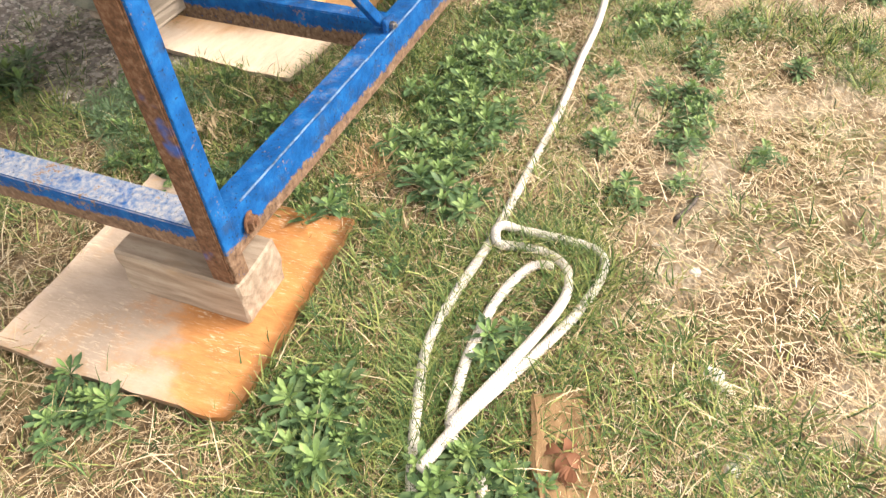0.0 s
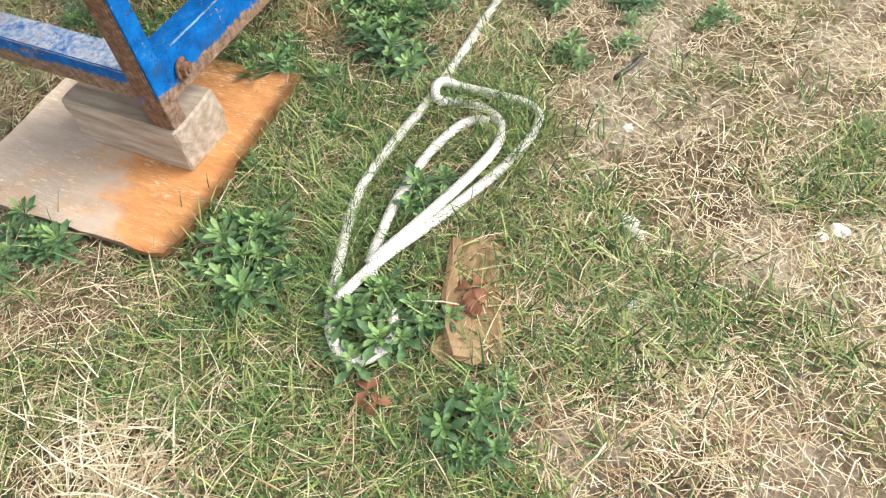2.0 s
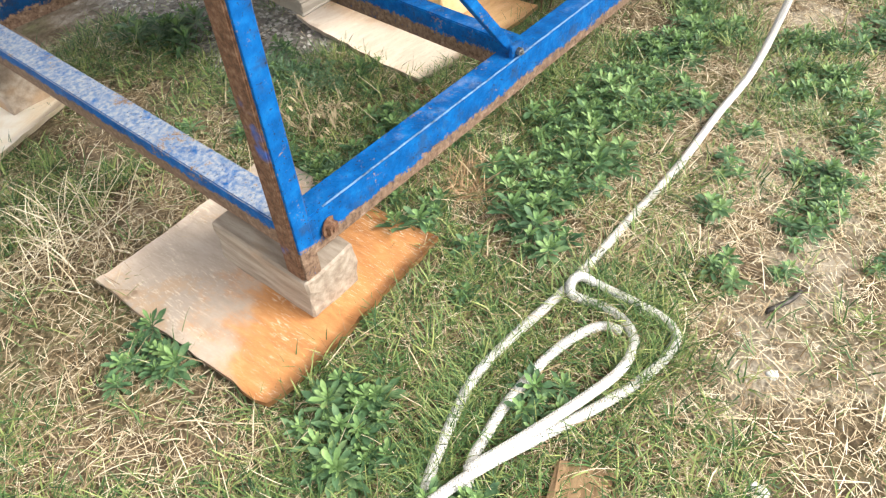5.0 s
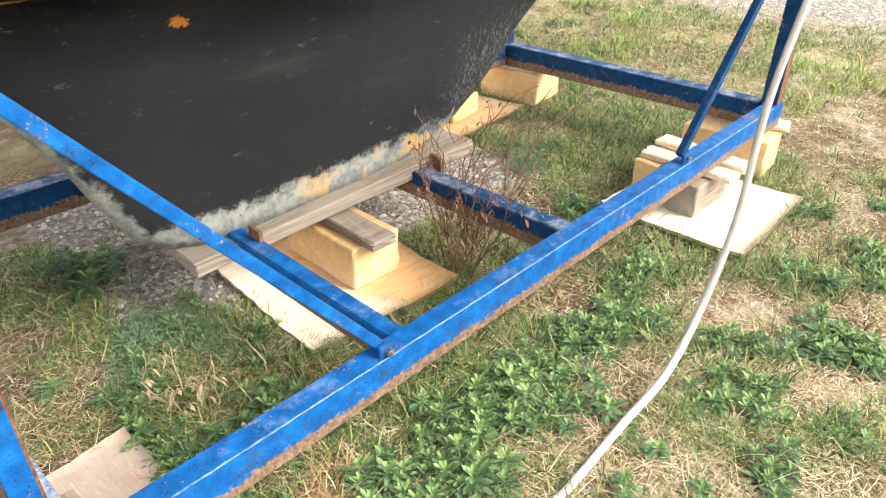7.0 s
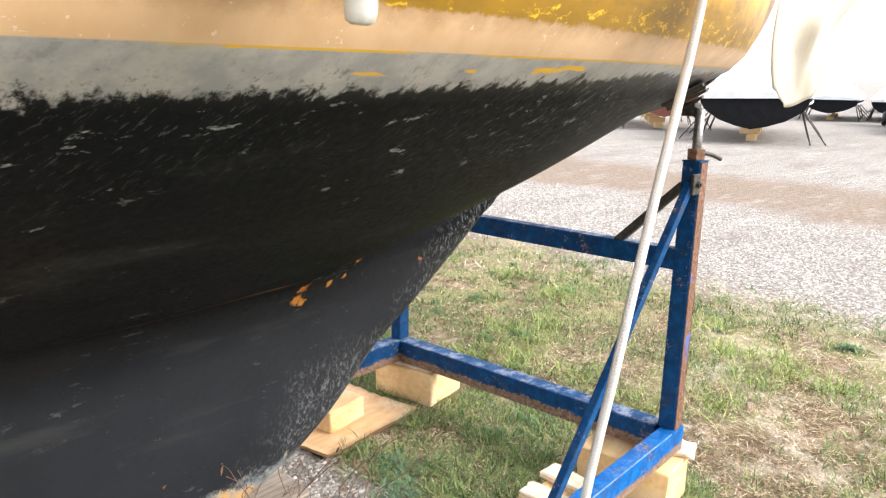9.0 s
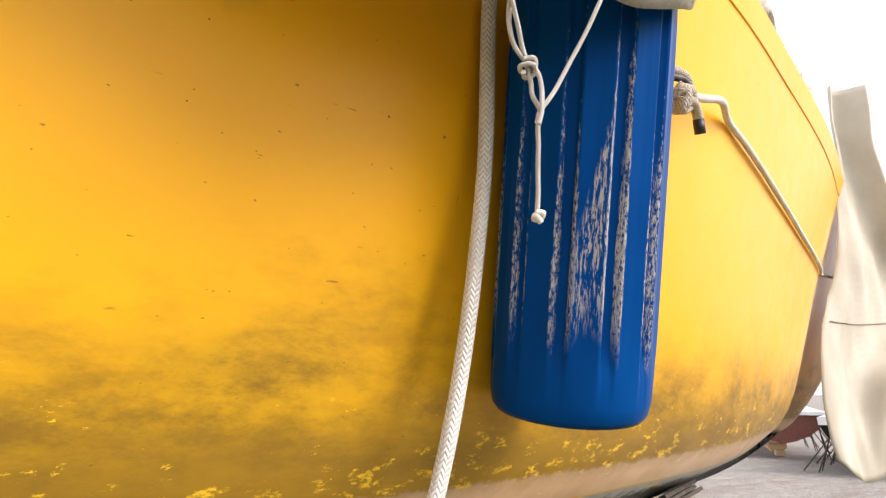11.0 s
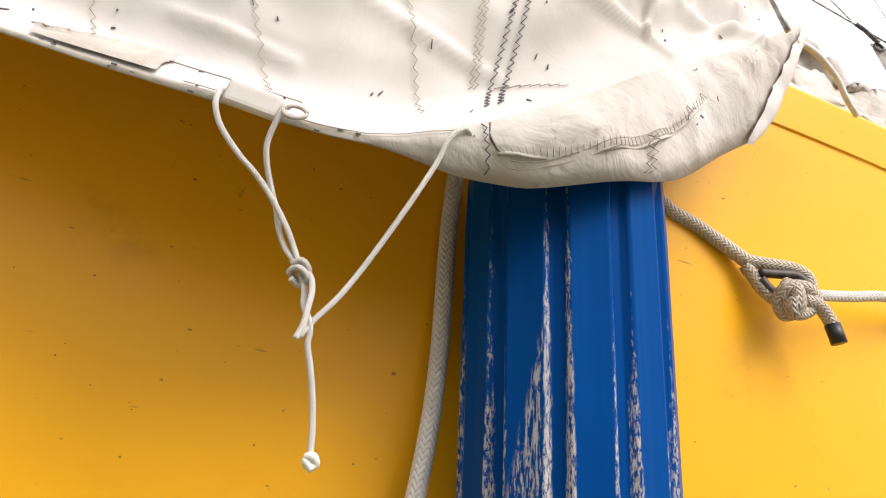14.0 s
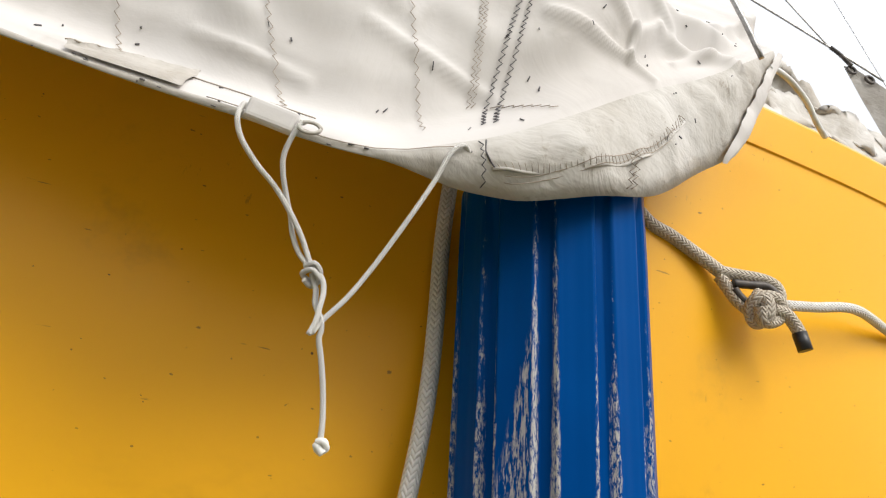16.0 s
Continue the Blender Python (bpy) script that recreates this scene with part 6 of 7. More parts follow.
FAR_TUFTS = ((3.68, 1.47), (4.68, 2.49), (4.53, 1.88), (4.70, 0.88), (4.38, 0.50), (4.49, 0.31), (4.05, 0.27), (3.27, 1.54), (3.69, 1.72), (3.95, 1.56), (3.64, 0.32), (3.44, 0.57), (4.31, 0.19), (4.30, -0.04), (3.39, 1.31), (3.47, 1.01))


def green(x, y):
    g = 0.6 * np_noise(x, y, 2.2, 11) + 0.4 * np_noise(x, y, 6.0, 12)
    right = np.clip((-0.55 - y + 0.35 * (x - 0.2)) / 0.5, 0, 1) * 0.24 * np.clip((1.6 - x) / 0.6, 0.15, 1)     # drier away from the cradle
    worn, lush = np.zeros(len(x)), np.zeros(len(x))
    for cx, cy, r in ((-0.72, -0.12, 0.20), (-0.52, -0.55, 0.16), (-0.45, -0.98, 0.25), (-0.80, -0.65, 0.18), (-0.45, -0.15, 0.14), (-0.90, -0.35, 0.15), (-0.62, 0.10, 0.14), (0.10, -0.66, 0.12), (0.28, -0.60, 0.14), (0.42, -0.62, 0.16), (-0.05, -0.85, 0.10), (-0.30, -0.80, 0.14), (0.05, -0.50, 0.12), (-0.20, -0.95, 0.12), (0.52, -0.48, 0.10)):
        lush = np.maximum(lush, np.exp(-((x - cx) ** 2 + (y - cy) ** 2) / (r * r)))
    for cx, cy, r in ((0.33, -0.28, 0.13), (0.16, -0.20, 0.12), (0.64, -0.33, 0.12), (0.30, -0.42, 0.09), (-0.05, -0.30, 0.09), (1.0, -0.42, 0.16), (0.35, 0.30, 0.12), (-0.35, -0.48, 0.08), (-0.12, -0.42, 0.10), (0.50, -0.42, 0.14), (0.62, -0.19, 0.06), (0.85, -0.25, 0.08), (1.2, -0.3, 0.12)):
        worn = np.maximum(worn, np.exp(-((x - cx) ** 2 + (y - cy) ** 2) / (r * r)))
    for cx, cy in FAR_TUFTS:
        lush = np.maximum(lush, 0.8 * np.exp(-((x - cx) ** 2 + (y - cy) ** 2) / 0.026))
    right = right + 0.075 * np.clip((x - 2.9) / 0.6, 0, 1)
    return np.clip((g - 0.352 - right) * 6.5 - 1.1 * worn + 0.9 * lush, 0.07, 0.80) * gravel_keep(x, y)


def dry(x, y):
    g = 0.5 * np_noise(x, y, 1.9, 21) + 0.5 * np_noise(x, y, 5.0, 22)
    return np.clip((g - 0.20) * 2.4, 0.40, 1) * gravel_keep(x, y)


near, mid, far = (-1.6, 1.35, -2.2, 1.5), (1.35, 3.1, -2.6, 2.6), (3.1, 6.4, -2.8, 3.6)
blades("dry_grass", M_STRAW, 175000, near, (0.012, 0.045), (0.0008, 0.0021), (58, 90), dry, 1, "short straw-coloured dead grass lying flat", lift=0.012)
blades("dry_grass", M_STRAW, 9000, near, (0.045, 0.11), (0.0014, 0.0028), (50, 86), dry, 8, "longer bleached dead stalks lying in the grass", lift=0.02)
blades("green_grass", M_GRASS, 175000, near, (0.026, 0.080), (0.0018, 0.0042), (15, 72), green, 2, "short green grass in patches", clump=9)
blades("green_grass", M_GRASS, 75000, near, (0.018, 0.055), (0.0014, 0.0032), (25, 80), green, 9, "short green grass in patches")
blades("dry_grass", M_STRAW, 110000, mid, (0.014, 0.048), (0.0011, 0.0025), (55, 90), dry, 3, "short straw-coloured dead grass lying flat", lift=0.012)
blades("green_grass", M_GRASS, 135000, mid, (0.030, 0.085), (0.0022, 0.0046), (12, 68), green, 4, "short green grass in patches", clump=8)
blades("dry_grass", M_STRAW, 98000, far, (0.016, 0.052), (0.0015, 0.0030), (50, 90), dry, 13, "short straw-coloured dead grass lying flat", lift=0.012)
blades("green_grass", M_GRASS, 100000, far, (0.025, 0.075), (0.0022, 0.0046), (10, 62), green, 14, "short green grass in patches", clump=8)
outer = (-5.0, 6.6, -6.0, 7.0)


def beyond(keep):
    def share(x, y):
        d = np.hypot((x - 1.8) / 1.35, y - 0.2)
        return keep(x, y) * np.clip((d - 2.35) / 1.0, 0, 1) * np.clip((7.0 - d) / 2.5, 0, 1)
    return share


blades("dry_grass", M_STRAW, 28000, outer, (0.05, 0.12), (0.004, 0.008), (40, 85), beyond(dry), 15, "short straw-coloured dead grass lying flat", "grass", None)
blades("green_grass", M_GRASS, 35000, outer, (0.05, 0.11), (0.004, 0.008), (10, 60), beyond(green), 16, "short green grass in patches", "grass", None)
blades("dry_grass", M_BLEACHED, 24000, (-0.3, 1.7, -1.9, -0.35), (0.012, 0.042), (0.0010, 0.0022), (60, 90), lambda x, y: dry(x, y) * np.clip((-0.55 - y + 0.35 * (x - 0.2)) / 0.5, 0, 1), 20, "bleached dead grass lying flat on the dry ground", lift=0.014)
# a tall tuft of bleached grass
tuft = lambda cx, cy, r: (lambda x, y: np.exp(-((x - cx) ** 2 + (y - cy) ** 2) / (r * r)))
blades("straw_tuft", M_BLEACHED, 5200, (-1.1, -0.35, -0.75, 0.0), (0.05, 0.13), (0.0018, 0.0036), (40, 88), tuft(-0.70, -0.40, 0.12), 5, "bleached tuft of long dead grass", "grass tuft")
blades("straw_tuft", M_BLEACHED, 2200, (-0.85, -0.15, 0.25, 0.95), (0.06, 0.17), (0.0018, 0.0034), (25, 80), tuft(-0.40, 0.62, 0.16), 6, "bleached tuft of long dead grass", "grass tuft")
blades("straw_tuft", M_BROWN_GRASS, 5200, (0.1, 0.6, -0.3, 0.1), (0.04, 0.11), (0.002, 0.004), (25, 85), tuft(0.41, -0.055, 0.055), 7, "brown dead grass beside the rail", "grass tuft")

blades("straw_tuft", M_BROWN_GRASS, 1500, (-0.35, 0.05, -0.95, -0.6), (0.02, 0.06), (0.0015, 0.003), (55, 90), tuft(-0.155, -0.775, 0.07), 18, "brown dead grass over the half-buried board", "grass tuft", lift=0.02)


def beside(line, r):
    def keep(x, y):
        d = np.full(len(x), 9.0)
        for q in line:
            d = np.minimum(d, (x - q[0]) ** 2 + (y - q[1]) ** 2)
        return np.exp(-d / (r * r))
    return keep


blades("rope_side_grass", M_GRASS, 16000, (-0.45, 0.5, -0.85, -0.35), (0.04, 0.095), (0.0015, 0.0032), (15, 60), beside(smooth_line(loop[4:14], 6) + smooth_line(coil[14:19], 6), 0.035), 17, "longer green grass grown over the rope")


blades("green_tuft", M_GRASS_LIGHT, 24000, (2.9, 5.1, -0.4, 2.9), (0.05, 0.13), (0.0030, 0.0060), (8, 62), beside([Vector(q) for q in FAR_TUFTS], 0.125), 19, "fresh green tufts of longer grass near the yard's edge", "grass tuft")


def leaf(bm, base, direction, length, width, droop, n=4, node=None):
    d = Vector(direction).normalized()
    side = d.cross(up).normalized()
    prev = None
    for k in range(n + 1):
        t = k / n
        w = width * math.sin(math.pi * (0.06 + 0.90 * t) ** 1.75) ** 0.75 * (1 if k < n else 0.3)
        c = base + d * length * t + up * (-droop * length * t * t)
        fold = up * w * 0.22
        if k == 0 and node is not None:
            prev = node
            continue
        row = [bm.verts.new(c - side * w / 2 + fold), bm.verts.new(c), bm.verts.new(c + side * w / 2 + fold)]
        if prev is node and node is not None:
            bm.faces.new((node, row[1], row[0])).smooth = True
            bm.faces.new((node, row[2], row[1])).smooth = True
            prev = row
            continue
        if prev:
            bm.faces.new((prev[0], prev[1], row[1], row[0])).smooth = True
            bm.faces.new((prev[1], prev[2], row[2], row[1])).smooth = True
        prev = row


def shoot_mesh(seed, size, material, tip, slim=0.25):
    """One shoot of a low weed: a short stem with whorls of spoon-shaped leaves, paler and more upright at its heart."""
    rnd = random.Random(seed)
    bm = bmesh.new()
    below = bm.verts.new((0, 0, -0.004))
    top = Vector((rnd.uniform(-0.12, 0.12) * size, rnd.uniform(-0.12, 0.12) * size, size * 0.36))
    young = 0
    for whorl in range(5):
        p = top * (0.12 + 0.88 * whorl / 4)
        node = bm.verts.new(p)
        bm.faces.new((below, node, bm.verts.new(p + Vector((0.002, 0.001, -0.004)))))
        below = node
        count = (7, 7, 6, 6, 5)[whorl]
        if whorl == 3:
            young = len(bm.faces)
        for k in range(count):
            b = 6.283 * (k + 0.5 * (whorl % 2)) / count + rnd.uniform(-0.3, 0.3)
            rise = (0.10, 0.30, 0.62, 1.1, 1.9)[whorl] + rnd.uniform(-0.15, 0.2)
            ln = size * (0.46, 0.42, 0.36, 0.27, 0.19)[whorl] * rnd.uniform(0.75, 1.2)
            leaf(bm, p, (math.cos(b), math.sin(b), rise), ln, ln * slim * rnd.uniform(0.85, 1.15), rnd.uniform(0.05, 0.45), 4, node)
    bm.faces.ensure_lookup_table()
    for f in bm.faces[young:]:
        f.material_index = 1
    me = bpy.data.meshes.new("shoot_leaves")
    bm.to_mesh(me)
    bm.free()
    me.materials.append(material)
    me.materials.append(tip)
    me.polygons.foreach_set("use_smooth", [True] * len(me.polygons))
    return me


SHOOTS = [shoot_mesh(40 + k, 0.118 + 0.012 * (k % 3), M_WEED, M_WEED_TIP) for k in range(6)]
SHOOTS_B = [shoot_mesh(60 + k, 0.12, M_WEED_B, M_WEED_B, 0.13) for k in range(2)]
KINDS = ((0.085, 6, SHOOTS), (0.070, 4, SHOOTS), (0.040, 2, SHOOTS), (0.100, 8, SHOOTS), (0.090, 9, SHOOTS_B))


def weed(x, y, kind=0, s=1.0, turn=0.0):
    spread, count, meshes = KINDS[kind]
    r = random.Random(int(x * 1000) * 7 + int(y * 1000))
    at = Vector((x, y, ground_height(x, y)))
    plant = empty("weed", at, "low green weed with lance-shaped leaves in the grass", "weed", "weeds in the grass")
    for k in range(count):
        a, d = turn + 2.4 * k, spread * s * math.sqrt(k / count)
        one = new("shoot", r.choice(meshes))
        one.parent = plant
        q = s * r.uniform(0.7, 1.15)
        one.matrix_basis = Matrix.LocRotScale((d * math.cos(a), d * math.sin(a), 0), Euler((r.uniform(-0.2, 0.2), r.uniform(-0.2, 0.2), r.uniform(0, 6.28))), (q, q, q))
    return plant


rnd = random.Random(9)
# those beside the rope and the plywood
for x, y, k, s in ((-0.28, -0.325, 3, 1.05), (-0.23, -0.30, 0, 0.9), (-0.33, -0.36, 1, 0.9), (-0.26, -0.38, 3, 0.8), (-0.46, 0.11, 0, 0.85), (-0.44, 0.05, 2, 0.9), (-0.285, -0.635, 0, 1.1), (-0.325, -0.655, 1, 1.15), (-0.24, -0.60, 1, 1.0), (-0.23, -0.70, 1, 0.9), (0.01, -0.575, 0, 0.8), (-0.42, 0.13, 1, 0.8), (-0.36, -0.895, 3, 0.8), (-0.44, -0.88, 2, 0.9),
                   (0.43, -0.22, 0, 1.0), (0.46, -0.16, 3, 0.9), (0.54, -0.25, 1, 1.0), (0.55, -0.13, 3, 0.95), (0.62, -0.26, 1, 1.0), (0.70, -0.21, 0, 1.0), (0.735, -0.09, 3, 0.9), (0.80, -0.16, 1, 1.0), (0.89, -0.13, 3, 0.95), (0.93, -0.06, 1, 0.9),
                   (1.02, -0.14, 0, 0.9), (1.10, -0.15, 2, 1.0), (1.20, -0.13, 1, 0.9), (1.30, -0.165, 0, 0.85), (1.42, -0.10, 1, 0.9), (1.57, -0.06, 0, 0.8), (0.22, -0.06, 1, 0.9), (0.30, -0.03, 2, 1.0), (0.42, 0.22, 3, 0.9), (0.47, 0.28, 0, 0.9),
                   (0.36, 0.74, 4, 1.2), (0.28, 0.66, 4, 1.1), (0.24, 0.52, 1, 0.8), (0.50, 0.12, 1, 0.8), (0.66, 0.13, 2, 0.9), (0.16, 0.40, 1, 0.8), (0.06, 0.70, 2, 0.9), (0.33, 1.22, 3, 1.25), (0.27, 1.32, 0, 1.1), (2.03, 0.76, 4, 1.1), (2.17, 0.92, 4, 1.1),
                   (1.70, 0.45, 1, 1.0), (1.90, 0.39, 3, 0.9), (1.82, 0.33, 1, 0.9), (1.48, 0.30, 2, 1.0), (0.99, -0.67, 1, 0.95), (1.18, -0.715, 0, 0.95), (1.79, -0.655, 3, 0.85), (1.81, -0.75, 0, 0.85), (1.62, -0.52, 1, 0.9),
                   (1.72, -0.58, 1, 0.9), (0.54, -0.68, 1, 0.75), (0.77, -0.74, 1, 0.85), (0.70, -0.55, 2, 0.9), (0.80, -0.95, 1, 0.7), (1.25, -0.98, 2, 0.9), (2.55, -0.28, 1, 0.8), (2.30, -0.55, 0, 0.7), (2.05, -0.50, 2, 0.9),
                   (1.2, 0.22, 2, 0.9), (0.63, -0.78, 2, 0.6), (0.12, -0.28, 2, 0.7), (0.24, -0.20, 2, 0.7), (0.36, -0.34, 1, 0.85), (1.40, -0.45, 2, 0.9), (1.05, -0.50, 2, 0.8)):
    weed(x, y, k, s, rnd.uniform(0, 6.28))
for _ in range(26):
    x = rnd.uniform(0.30, 1.75)
    y = -0.04 + 0.055 * x - rnd.uniform(0.07, 0.34) * (1 if x < 1.1 else 0.8)
    weed(x, y, rnd.randrange(4), rnd.uniform(0.5, 0.85), rnd.uniform(0, 6.28))
for _ in range(78):
    x, y = rnd.uniform(0.75, 2.9), rnd.uniform(-1.25, -0.40)
    if x < 1.5 and y < -0.80:
        continue
    weed(x, y, rnd.randrange(4), rnd.uniform(0.5, 0.95), rnd.uniform(0, 6.28))
for _ in range(30):
    x, y = rnd.uniform(0.16, 0.62), rnd.uniform(0.06, 0.9)
    weed(x, y, rnd.choice((0, 1, 2, 4, 4)), rnd.uniform(0.5, 0.85), rnd.uniform(0, 6.28))
for _ in range(85):
    x, y = rnd.uniform(0.6, 5.0), rnd.uniform(-2.2, 3.0)
    if any(abs(x - c[0]) < c[2] + 0.06 and abs(y - c[1]) < c[3] + 0.06 for c in BARE) or (0.3 < x < 2.1 and 0.7 < y < 1.9):
        continue
    if noise.noise((x * 0.9, y * 0.9, 4)) < -0.05:
        continue
    weed(x, y, rnd.randrange(5), rnd.uniform(0.4, 0.75), rnd.uniform(0, 6.28))


def dead_weed(x, y, h, seed, material=M_DEADSTALK):
    """A leafless branching stalk with dry buds."""
    rnd = random.Random(seed)
    bm = bmesh.new()
    def twig(p, d, ln, r, depth):
        pts = [p]
        for k in range(4):
            d = (d + Vector((rnd.uniform(-0.25, 0.25), rnd.uniform(-0.25, 0.25), rnd.uniform(-0.05, 0.15)))).normalized()
            pts.append(pts[-1] + d * ln / 4)
        tube(pts, r, 4, 2, bm=bm)
        if depth:
            for k in (1, 2, 3, 4):
                a = rnd.uniform(0, 6.28)
                twig(pts[k], (d + Vector((math.cos(a), math.sin(a), rnd.uniform(0, 0.6))) * 0.9).normalized(), ln * 0.42, r * 0.6, depth - 1)
        else:
            bmesh.ops.create_icosphere(bm, subdivisions=1, radius=r * 2.6, matrix=Matrix.Translation(pts[-1]))
            if rnd.random() < 0.6:
                leaf(bm, pts[-2], (d.x, d.y, d.z * 0.3 - 0.2), rnd.uniform(0.012, 0.028), rnd.uniform(0.005, 0.010), 0.8)
    for k in range(5):
        a = 1.3 * k
        twig(Vector((x + 0.03 * math.cos(a), y + 0.03 * math.sin(a), -0.005)), Vector((0.35 * math.cos(a), 0.35 * math.sin(a), 1)), h * rnd.uniform(0.6, 1.0), 0.0022, 2)
    return tagged(part("dead_weed", bm, material), "brown dried weed stalk standing beside the cross beam", "dead weed")


dead_weed(1.30, 0.40, 0.42, 1)
dead_weed(1.24, 0.36, 0.30, 4)
dead_weed(1.28, 0.44, 0.34, 5)
dead_weed(1.40, 0.46, 0.46, 2)
dead_weed(0.30, 0.42, 0.14, 3, M_LIGHT_STALK)

# ---- small litter ----
def shard(name, x, y, size, material, label, category, seed, thick=0.4):
    rnd = random.Random(seed)
    bm = bmesh.new()
    bmesh.ops.create_icosphere(bm, subdivisions=2, radius=1.0)
    for v in bm.verts:
        v.co *= 0.75 + 0.5 * noise.noise(v.co * 1.6 + Vector((seed, 0, 0)))
        v.co.z *= thick
    bm.transform(Matrix.Translation((x, y, ground_height(x, y) + size * thick * 0.5)) @ pose(0, 0, 0, rnd.uniform(-15, 15), rnd.uniform(-15, 15), rnd.uniform(0, 360)) @ Matrix.Scale(size, 4))
    return tagged(part(name, bm, material), label, category)


for k, (x, y, s) in enumerate(((0.369, -0.88, 0.016), (0.125, -0.965, 0.026), (0.105, -0.99, 0.020), (-0.052, -1.035, 0.020), (-0.02, -1.05, 0.014), (0.264, -1.327, 0.022), (0.24, -1.30, 0.014), (0.42, -0.78, 0.010))):
    shard("plaster_crumb", x, y, s, M_FLAKE, "small crumb of white plaster lying in the grass", "crumb", 60 + k)
slab = part("half_buried_board", rough_box((0.27, 0.105, 0.03), Matrix(), 0.006, 0.006, 31), M_SLAB)
slab.matrix_basis = pose(-0.155, -0.770, -0.009, 2, 1, 25)
tagged(slab, "brown weathered board half buried in the grass", "board")
for k, (x, y, s) in enumerate(((-0.15, -0.765, 0.026), (-0.17, -0.785, 0.022), (-0.407, -0.693, 0.022), (-0.42, -0.72, 0.018), (-0.55, -0.88, 0.022), (0.62, 0.33, 0.03))):
    bm = bmesh.new()
    r = random.Random(80 + k)
    for j in range(4):
        a = r.uniform(0, 6.28)
        leaf(bm, Vector((x, y, 0.010 + 0.008 * (k < 2))), (math.cos(a), math.sin(a), 0.35), s * 1.5, s * 1.0, 0.7)
    tagged(part("dry_leaf", bm, M_LEAF_DRY), "curled reddish-brown dead leaf on the ground", "leaf")
twig_pts = [(0.60, -0.83, 0.01), (0.56, -0.825, 0.012), (0.50, -0.80, 0.01)]
tagged(part("twig", tube(twig_pts, 0.006, 7, 5), M_DARK), "short dark twig lying in the grass", "twig")


def pebbles(name, count, area, size, keep, seed, label):
    """Loose gravel: each stone a low, jittered pyramid bedded in the ground, all in one mesh."""
    rng = np.random.RandomState(seed)
    x, y = rng.uniform(area[0], area[1], count), rng.uniform(area[2], area[3], count)
    ok = rng.rand(count) < keep(x, y)
    x, y = x[ok], y[ok]
    n = len(x)
    z = np.array([ground_height(a, b) for a, b in zip(x, y)])
    s = rng.uniform(size[0], size[1], n) * rng.uniform(0.6, 1.0, n)
    dirs = np.array([[1, 0, 0], [0, 1, 0], [-1, 0, 0], [0, -1, 0], [0.1, 0.1, 0.75]], float)
    a = rng.uniform(0, 6.28, n)
    co = dirs[None] * s[:, None, None] * rng.uniform(0.6, 1.25, (n, 5, 1))
    rx = co[..., 0] * np.cos(a)[:, None] - co[..., 1] * np.sin(a)[:, None]
    ry = co[..., 0] * np.sin(a)[:, None] + co[..., 1] * np.cos(a)[:, None]
    co[..., 0], co[..., 1] = rx + x[:, None], ry + y[:, None]
    co[..., 2] += z[:, None] + s[:, None] * 0.05
    f = np.array([[0, 1, 4], [1, 2, 4], [2, 3, 4], [3, 0, 4]])
    faces = (f[None] + (np.arange(n) * 5)[:, None, None]).reshape(-1, 3)
    me = bpy.data.meshes.new(name)
    me.vertices.add(n * 5)
    me.vertices.foreach_set("co", co.reshape(-1))
    me.loops.add(faces.size)
    me.loops.foreach_set("vertex_index", faces.reshape(-1))
    me.polygons.add(len(faces))
    me.polygons.foreach_set("loop_start", np.arange(len(faces)) * 3)
    me.update(calc_edges=True)
    me.validate()
    me.materials.append(M_PEBBLE)
    return tagged(new(name, me), label, "gravel", kind="stuff")


pebbles("keel_gravel", 9000, (0.1, 2.2, 0.68, 2.2), (0.006, 0.016), lambda x, y: 1 - gravel_keep(x, y), 31, "grey crushed gravel under the keel")
pebbles("yard_gravel", 75000, (4.6, 9.4, -3.0, 8.0), (0.006, 0.016), lambda x, y: (1 - gravel_keep(x, y)) * np.where((x > 8.8) & (x < 11.6), 0.12, 1.0) * np.clip((9.4 - x) / 3.0, 0.0, 1.0) ** 0.6, 32, "grey crushed gravel of the boatyard")


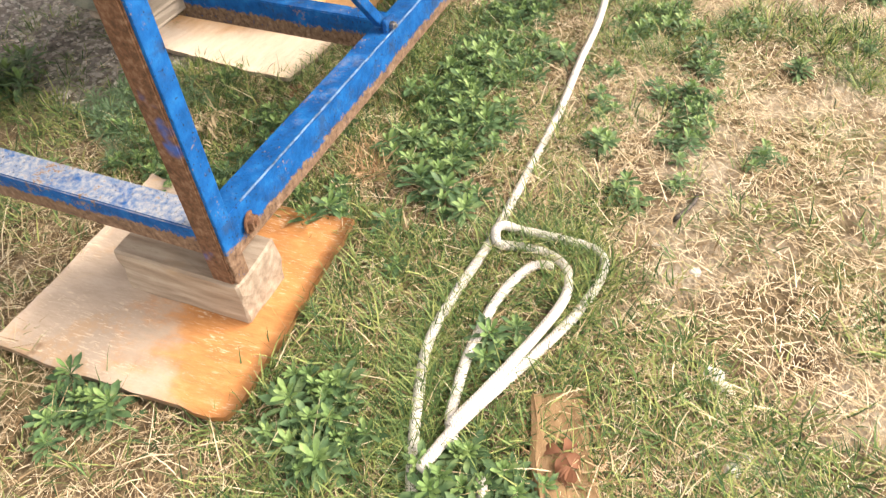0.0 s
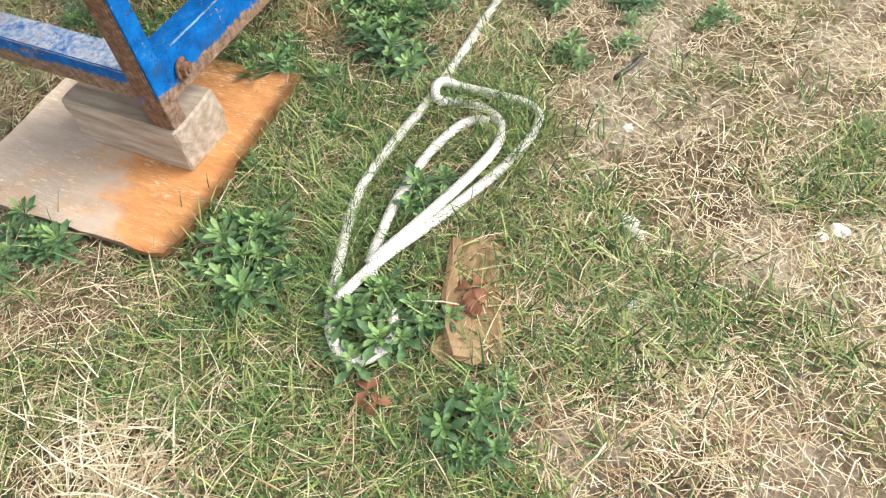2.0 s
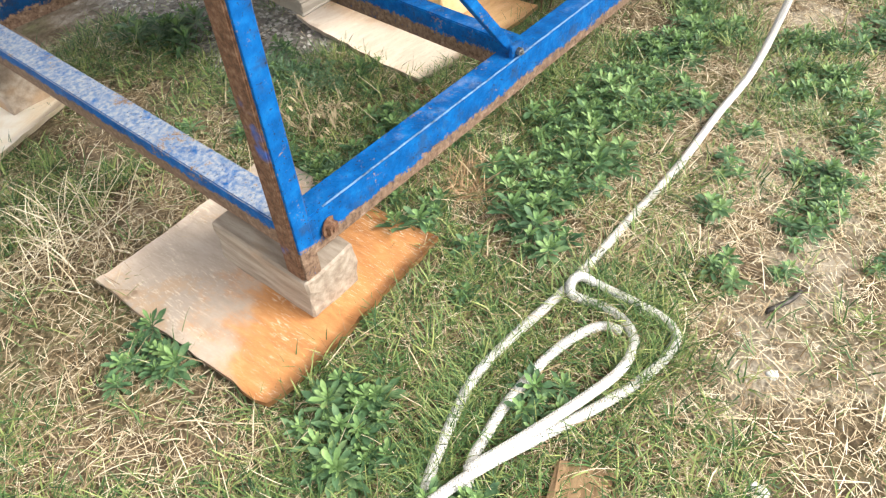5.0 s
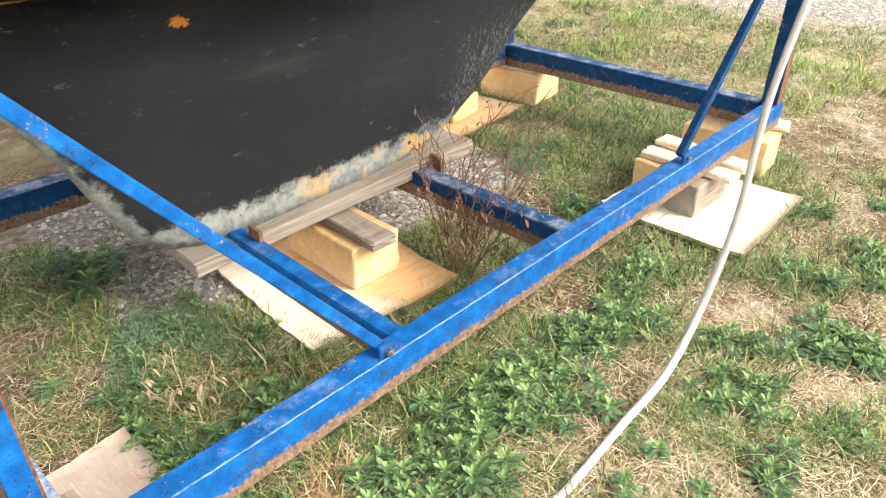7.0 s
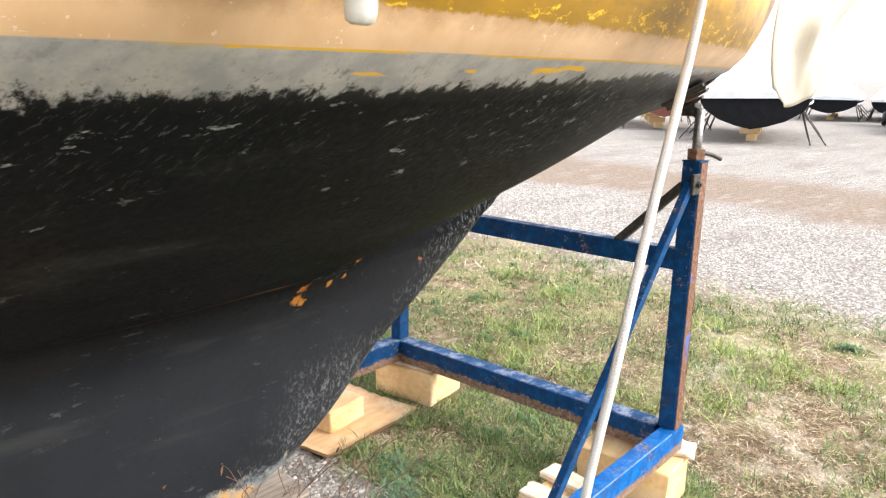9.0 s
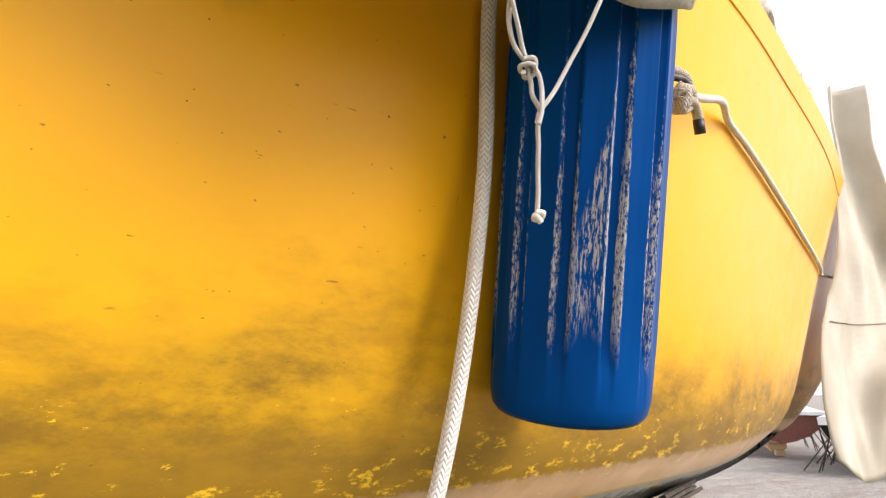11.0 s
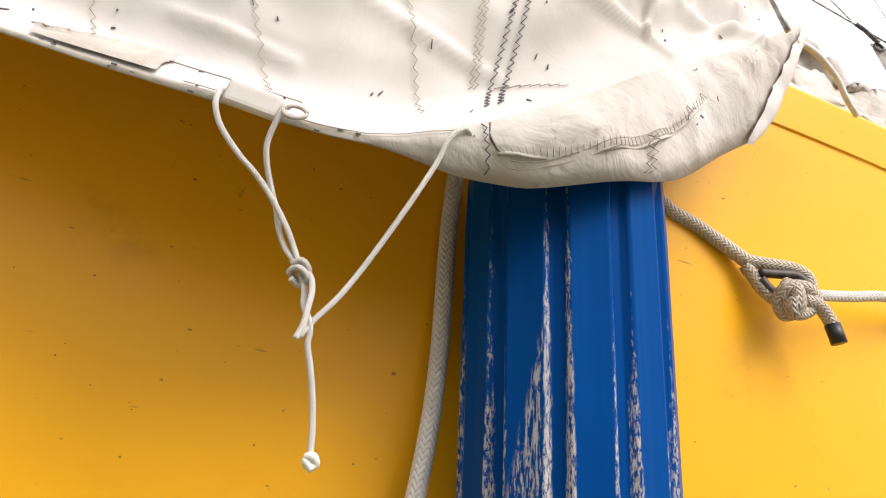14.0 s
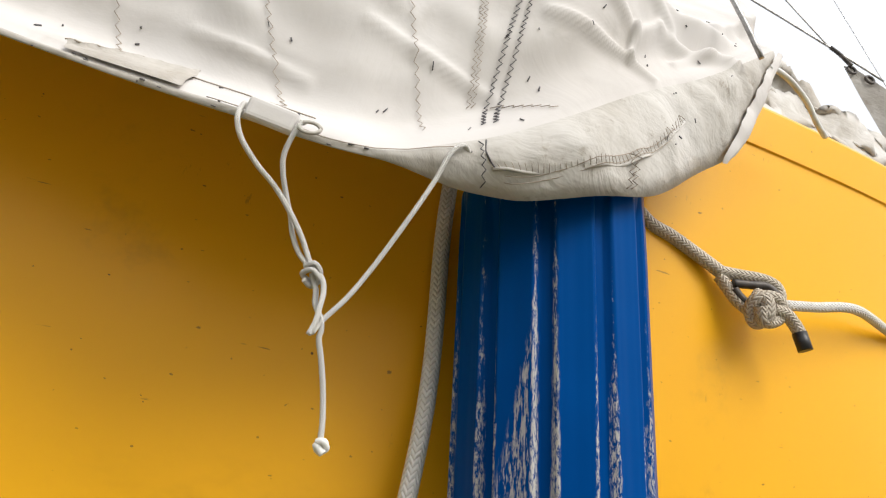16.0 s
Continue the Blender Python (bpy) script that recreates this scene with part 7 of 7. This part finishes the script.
# ---- boats and stands across the yard ----
def far_boat(at, turn, length, beam_w, label, lift=0.5, cover=1.0, mast=0.0, tint=None, bottom=None, tent=0.5, depth=0.60):
    """A laid-up boat: a deep-vee bottom on crates and stands, under a tented sheet that hangs over its sides."""
    m = Matrix.Translation(at) @ pose(0, 0, 0, 0, 0, turn)
    thing = empty("stored_boat", at, label, "boat", "boats stored across the yard")
    rows, rows2 = [], []
    z0, z1 = lift, lift + depth
    seed = at[0] * 1.7 + at[1]
    for k in range(25):
        t = k / 24
        x = (t - 0.5) * length
        w = beam_w / 2 * (0.90 + 0.10 * math.sin(math.pi * t)) * max(0.02, 1 - max(0.0, 2 * t - 1) ** 2.4) ** 0.75
        rise = 0.70 * max(0.0, 2 * t - 1) ** 2.2
        half = ((1.0, z1), (0.99, z0 + depth * (0.72 + rise * 0.3)), (0.90, z0 + depth * (0.51 + rise * 0.5)), (0.62, z0 + depth * (0.25 + rise * 0.75)), (0.30, z0 + depth * (0.09 + rise * 0.9)))
        rows.append([m @ Vector((x, -a * w, z)) for a, z in half] + [m @ Vector((x, 0, z0 + depth * rise * 0.95))] + [m @ Vector((x, a * w, z)) for a, z in half[::-1]])
        ridge = z1 + cover * (tent + 0.30 * math.sin(math.pi * t)) * max(0.10, 1 - abs(2 * t - 1) ** 5)
        row = []
        for q in range(17):
            a = q / 8 - 1
            drop = z1 - 0.10 - 0.10 * noise.noise((x * 0.8 + seed, a * 2, 1.0))
            if abs(a) > 0.999:
                y, z = a * (w + 0.03), drop
            else:
                y = a * (w + 0.05) / 0.875 if abs(a) <= 0.875 else math.copysign(w + 0.05, a)
                z = z1 + (ridge - z1) * (1 - (abs(a) / 0.875) ** 1.5) + 0.05 * noise.noise((x * 1.3 + seed, y * 1.6, 5.0))
            row.append(m @ Vector((x * 1.02, y, z)))
        rows2.append(row)
    bm = grid_mesh(rows)
    for end in (rows[0], rows[-1]):
        bm.faces.new([bm.verts.new(q) for q in end])
    part("hull", bm, bottom or M_FAR_BLACK, thing, "dark hull bottom")
    bm = grid_mesh(rows2, smooth=False)
    for end in (rows2[0], rows2[-1]):
        bm.faces.new([bm.verts.new(q) for q in end])
    part("cover", bm, tint or M_WRAP, thing, "taut weatherproof sheet over the deck")
    part("rub_rail", tube([r[0] + Vector((0, 0, -0.22)) for r in rows], 0.03, 6, 0), M_WRAP, thing)
    for sx in (-0.30, -0.05, 0.18):
        for k in range(max(1, int(lift / 0.17))):
            part("crate_timber", box((0.5, 0.24, 0.16), m @ Matrix.Translation((sx * length + 0.06 * (k % 2), 0.05 * k, 0.08 + 0.165 * k)) @ pose(0, 0, 0, 0, 0, 90 * (k % 2)), 0.01), M_PINE, thing)
    for sx in (-0.42, -0.10, 0.22):
        for sy in (-1, 1):
            head = Vector((sx * length, sy * beam_w * 0.41, z0 + depth * 0.5))
            foot = [Vector((sx * length + dx, sy * (beam_w * 0.50 + dy), 0.02)) for dx, dy in ((-0.26, 0.0), (0.26, 0.0), (0.0, 0.34))]
            for p in foot:
                part("stand_leg", tube([m @ p, m @ head], 0.015, 6, 0), M_DARK, thing)
            part("stand_tie", tube([m @ foot[0].lerp(head, 0.25), m @ foot[1].lerp(head, 0.25)], 0.014, 6, 0), M_DARK, thing)
    if mast:
        part("mast", tube([m @ Vector((length * 0.05, 0, z1)), m @ Vector((length * 0.05, -0.10, mast * 0.5)), m @ Vector((length * 0.05, -0.25, mast))], 0.034, 8, 0), M_DARK, thing)
    return thing


far_boat((21.0, 7.25, 0), 20, 6.5, 2.7, "white-wrapped boat with black bottom on crates and stands", 0.36, 0.8, depth=0.86)
far_boat((33.5, 9.1, 0), 14, 6.5, 2.1, "white-wrapped boat stored far across the yard", 0.30, 1.0)
far_boat((34.5, 7.1, 0), 13, 6.0, 1.7, "white-wrapped boat stored low far across the yard", 0.24, 0.9)
far_boat((28.0, 4.0, 0), 10, 6.5, 2.3, "white-wrapped boat on stands far across the yard", 0.24, 0.8)
far_boat((29.0, 1.2, 0), 6, 6.5, 2.3, "white-wrapped boat on stands far across the yard", 0.26, 0.8)
far_boat((31.0, -2.2, 0), 2, 7.0, 2.3, "white-wrapped boat on stands far across the yard", 0.26, 0.8)
far_boat((23.0, 11.6, 0), 35, 6.5, 2.3, "dark red boat on stands across the yard", 0.4, 0.35, 0, None, M_FAR_RED, depth=0.86)
far_boat((44.0, 8.9, 0), 12, 6.5, 2.2, "boat with a tall mast stored far off", 0.3, 0.9, 9.6)
far_boat((48.0, 1.5, 0), 5, 8.0, 3.0, "boat under a green sheet far across the yard", 0.5, 2.2, 0, M_FAR_GREEN)


def tarp_trailer(at, turn):
    """A low yard trailer that carries a load under a blue tarpaulin."""
    m = Matrix.Translation(at) @ pose(0, 0, 0, 0, 0, turn)
    thing = empty("trailer", at, "small yard trailer with a load under blue tarpaulin", "trailer")
    for y in (-0.42, 0.42):
        part("side_rail", box((1.7, 0.06, 0.08), m @ Matrix.Translation((0, y, 0.46)), 0.01), M_DARK, thing)
        for x in (-0.7, 0.7):
            part("leg", box((0.06, 0.06, 0.44), m @ Matrix.Translation((x, y, 0.22)), 0.008), M_DARK, thing)
        part("wheel", lathe([(0.05, -0.07), (0.20, -0.07), (0.24, -0.04), (0.24, 0.04), (0.20, 0.07), (0.05, 0.07)], 20, m @ Matrix.Translation((0.1, y * 1.25, 0.25)) @ pose(0, 0, 0, 90, 0, 0)), M_BLACK, thing)
    rows = []
    for k in range(13):
        x = -0.85 + 1.7 * k / 12
        top = 1.16 + 0.06 * noise.noise((x * 2, 1.0, 3.0))
        rows.append([m @ Vector((x, y, z + 0.03 * noise.noise((x * 3, y * 3, z)))) for y, z in ((-0.40, 0.52), (-0.47, 0.80), (-0.52, top - 0.03), (-0.2, top + 0.02), (0.2, top), (0.52, top - 0.04), (0.47, 0.80), (0.40, 0.52))])
    bm = grid_mesh(rows, smooth=False)
    for end in (rows[0], rows[-1]):
        bm.faces.new([bm.verts.new(q) for q in end])
    part("tarpaulin", bm, M_FAR_BLUE, thing, "creased bright blue tarpaulin")
    return thing


tarp_trailer((29.5, 5.65, 0), 15)
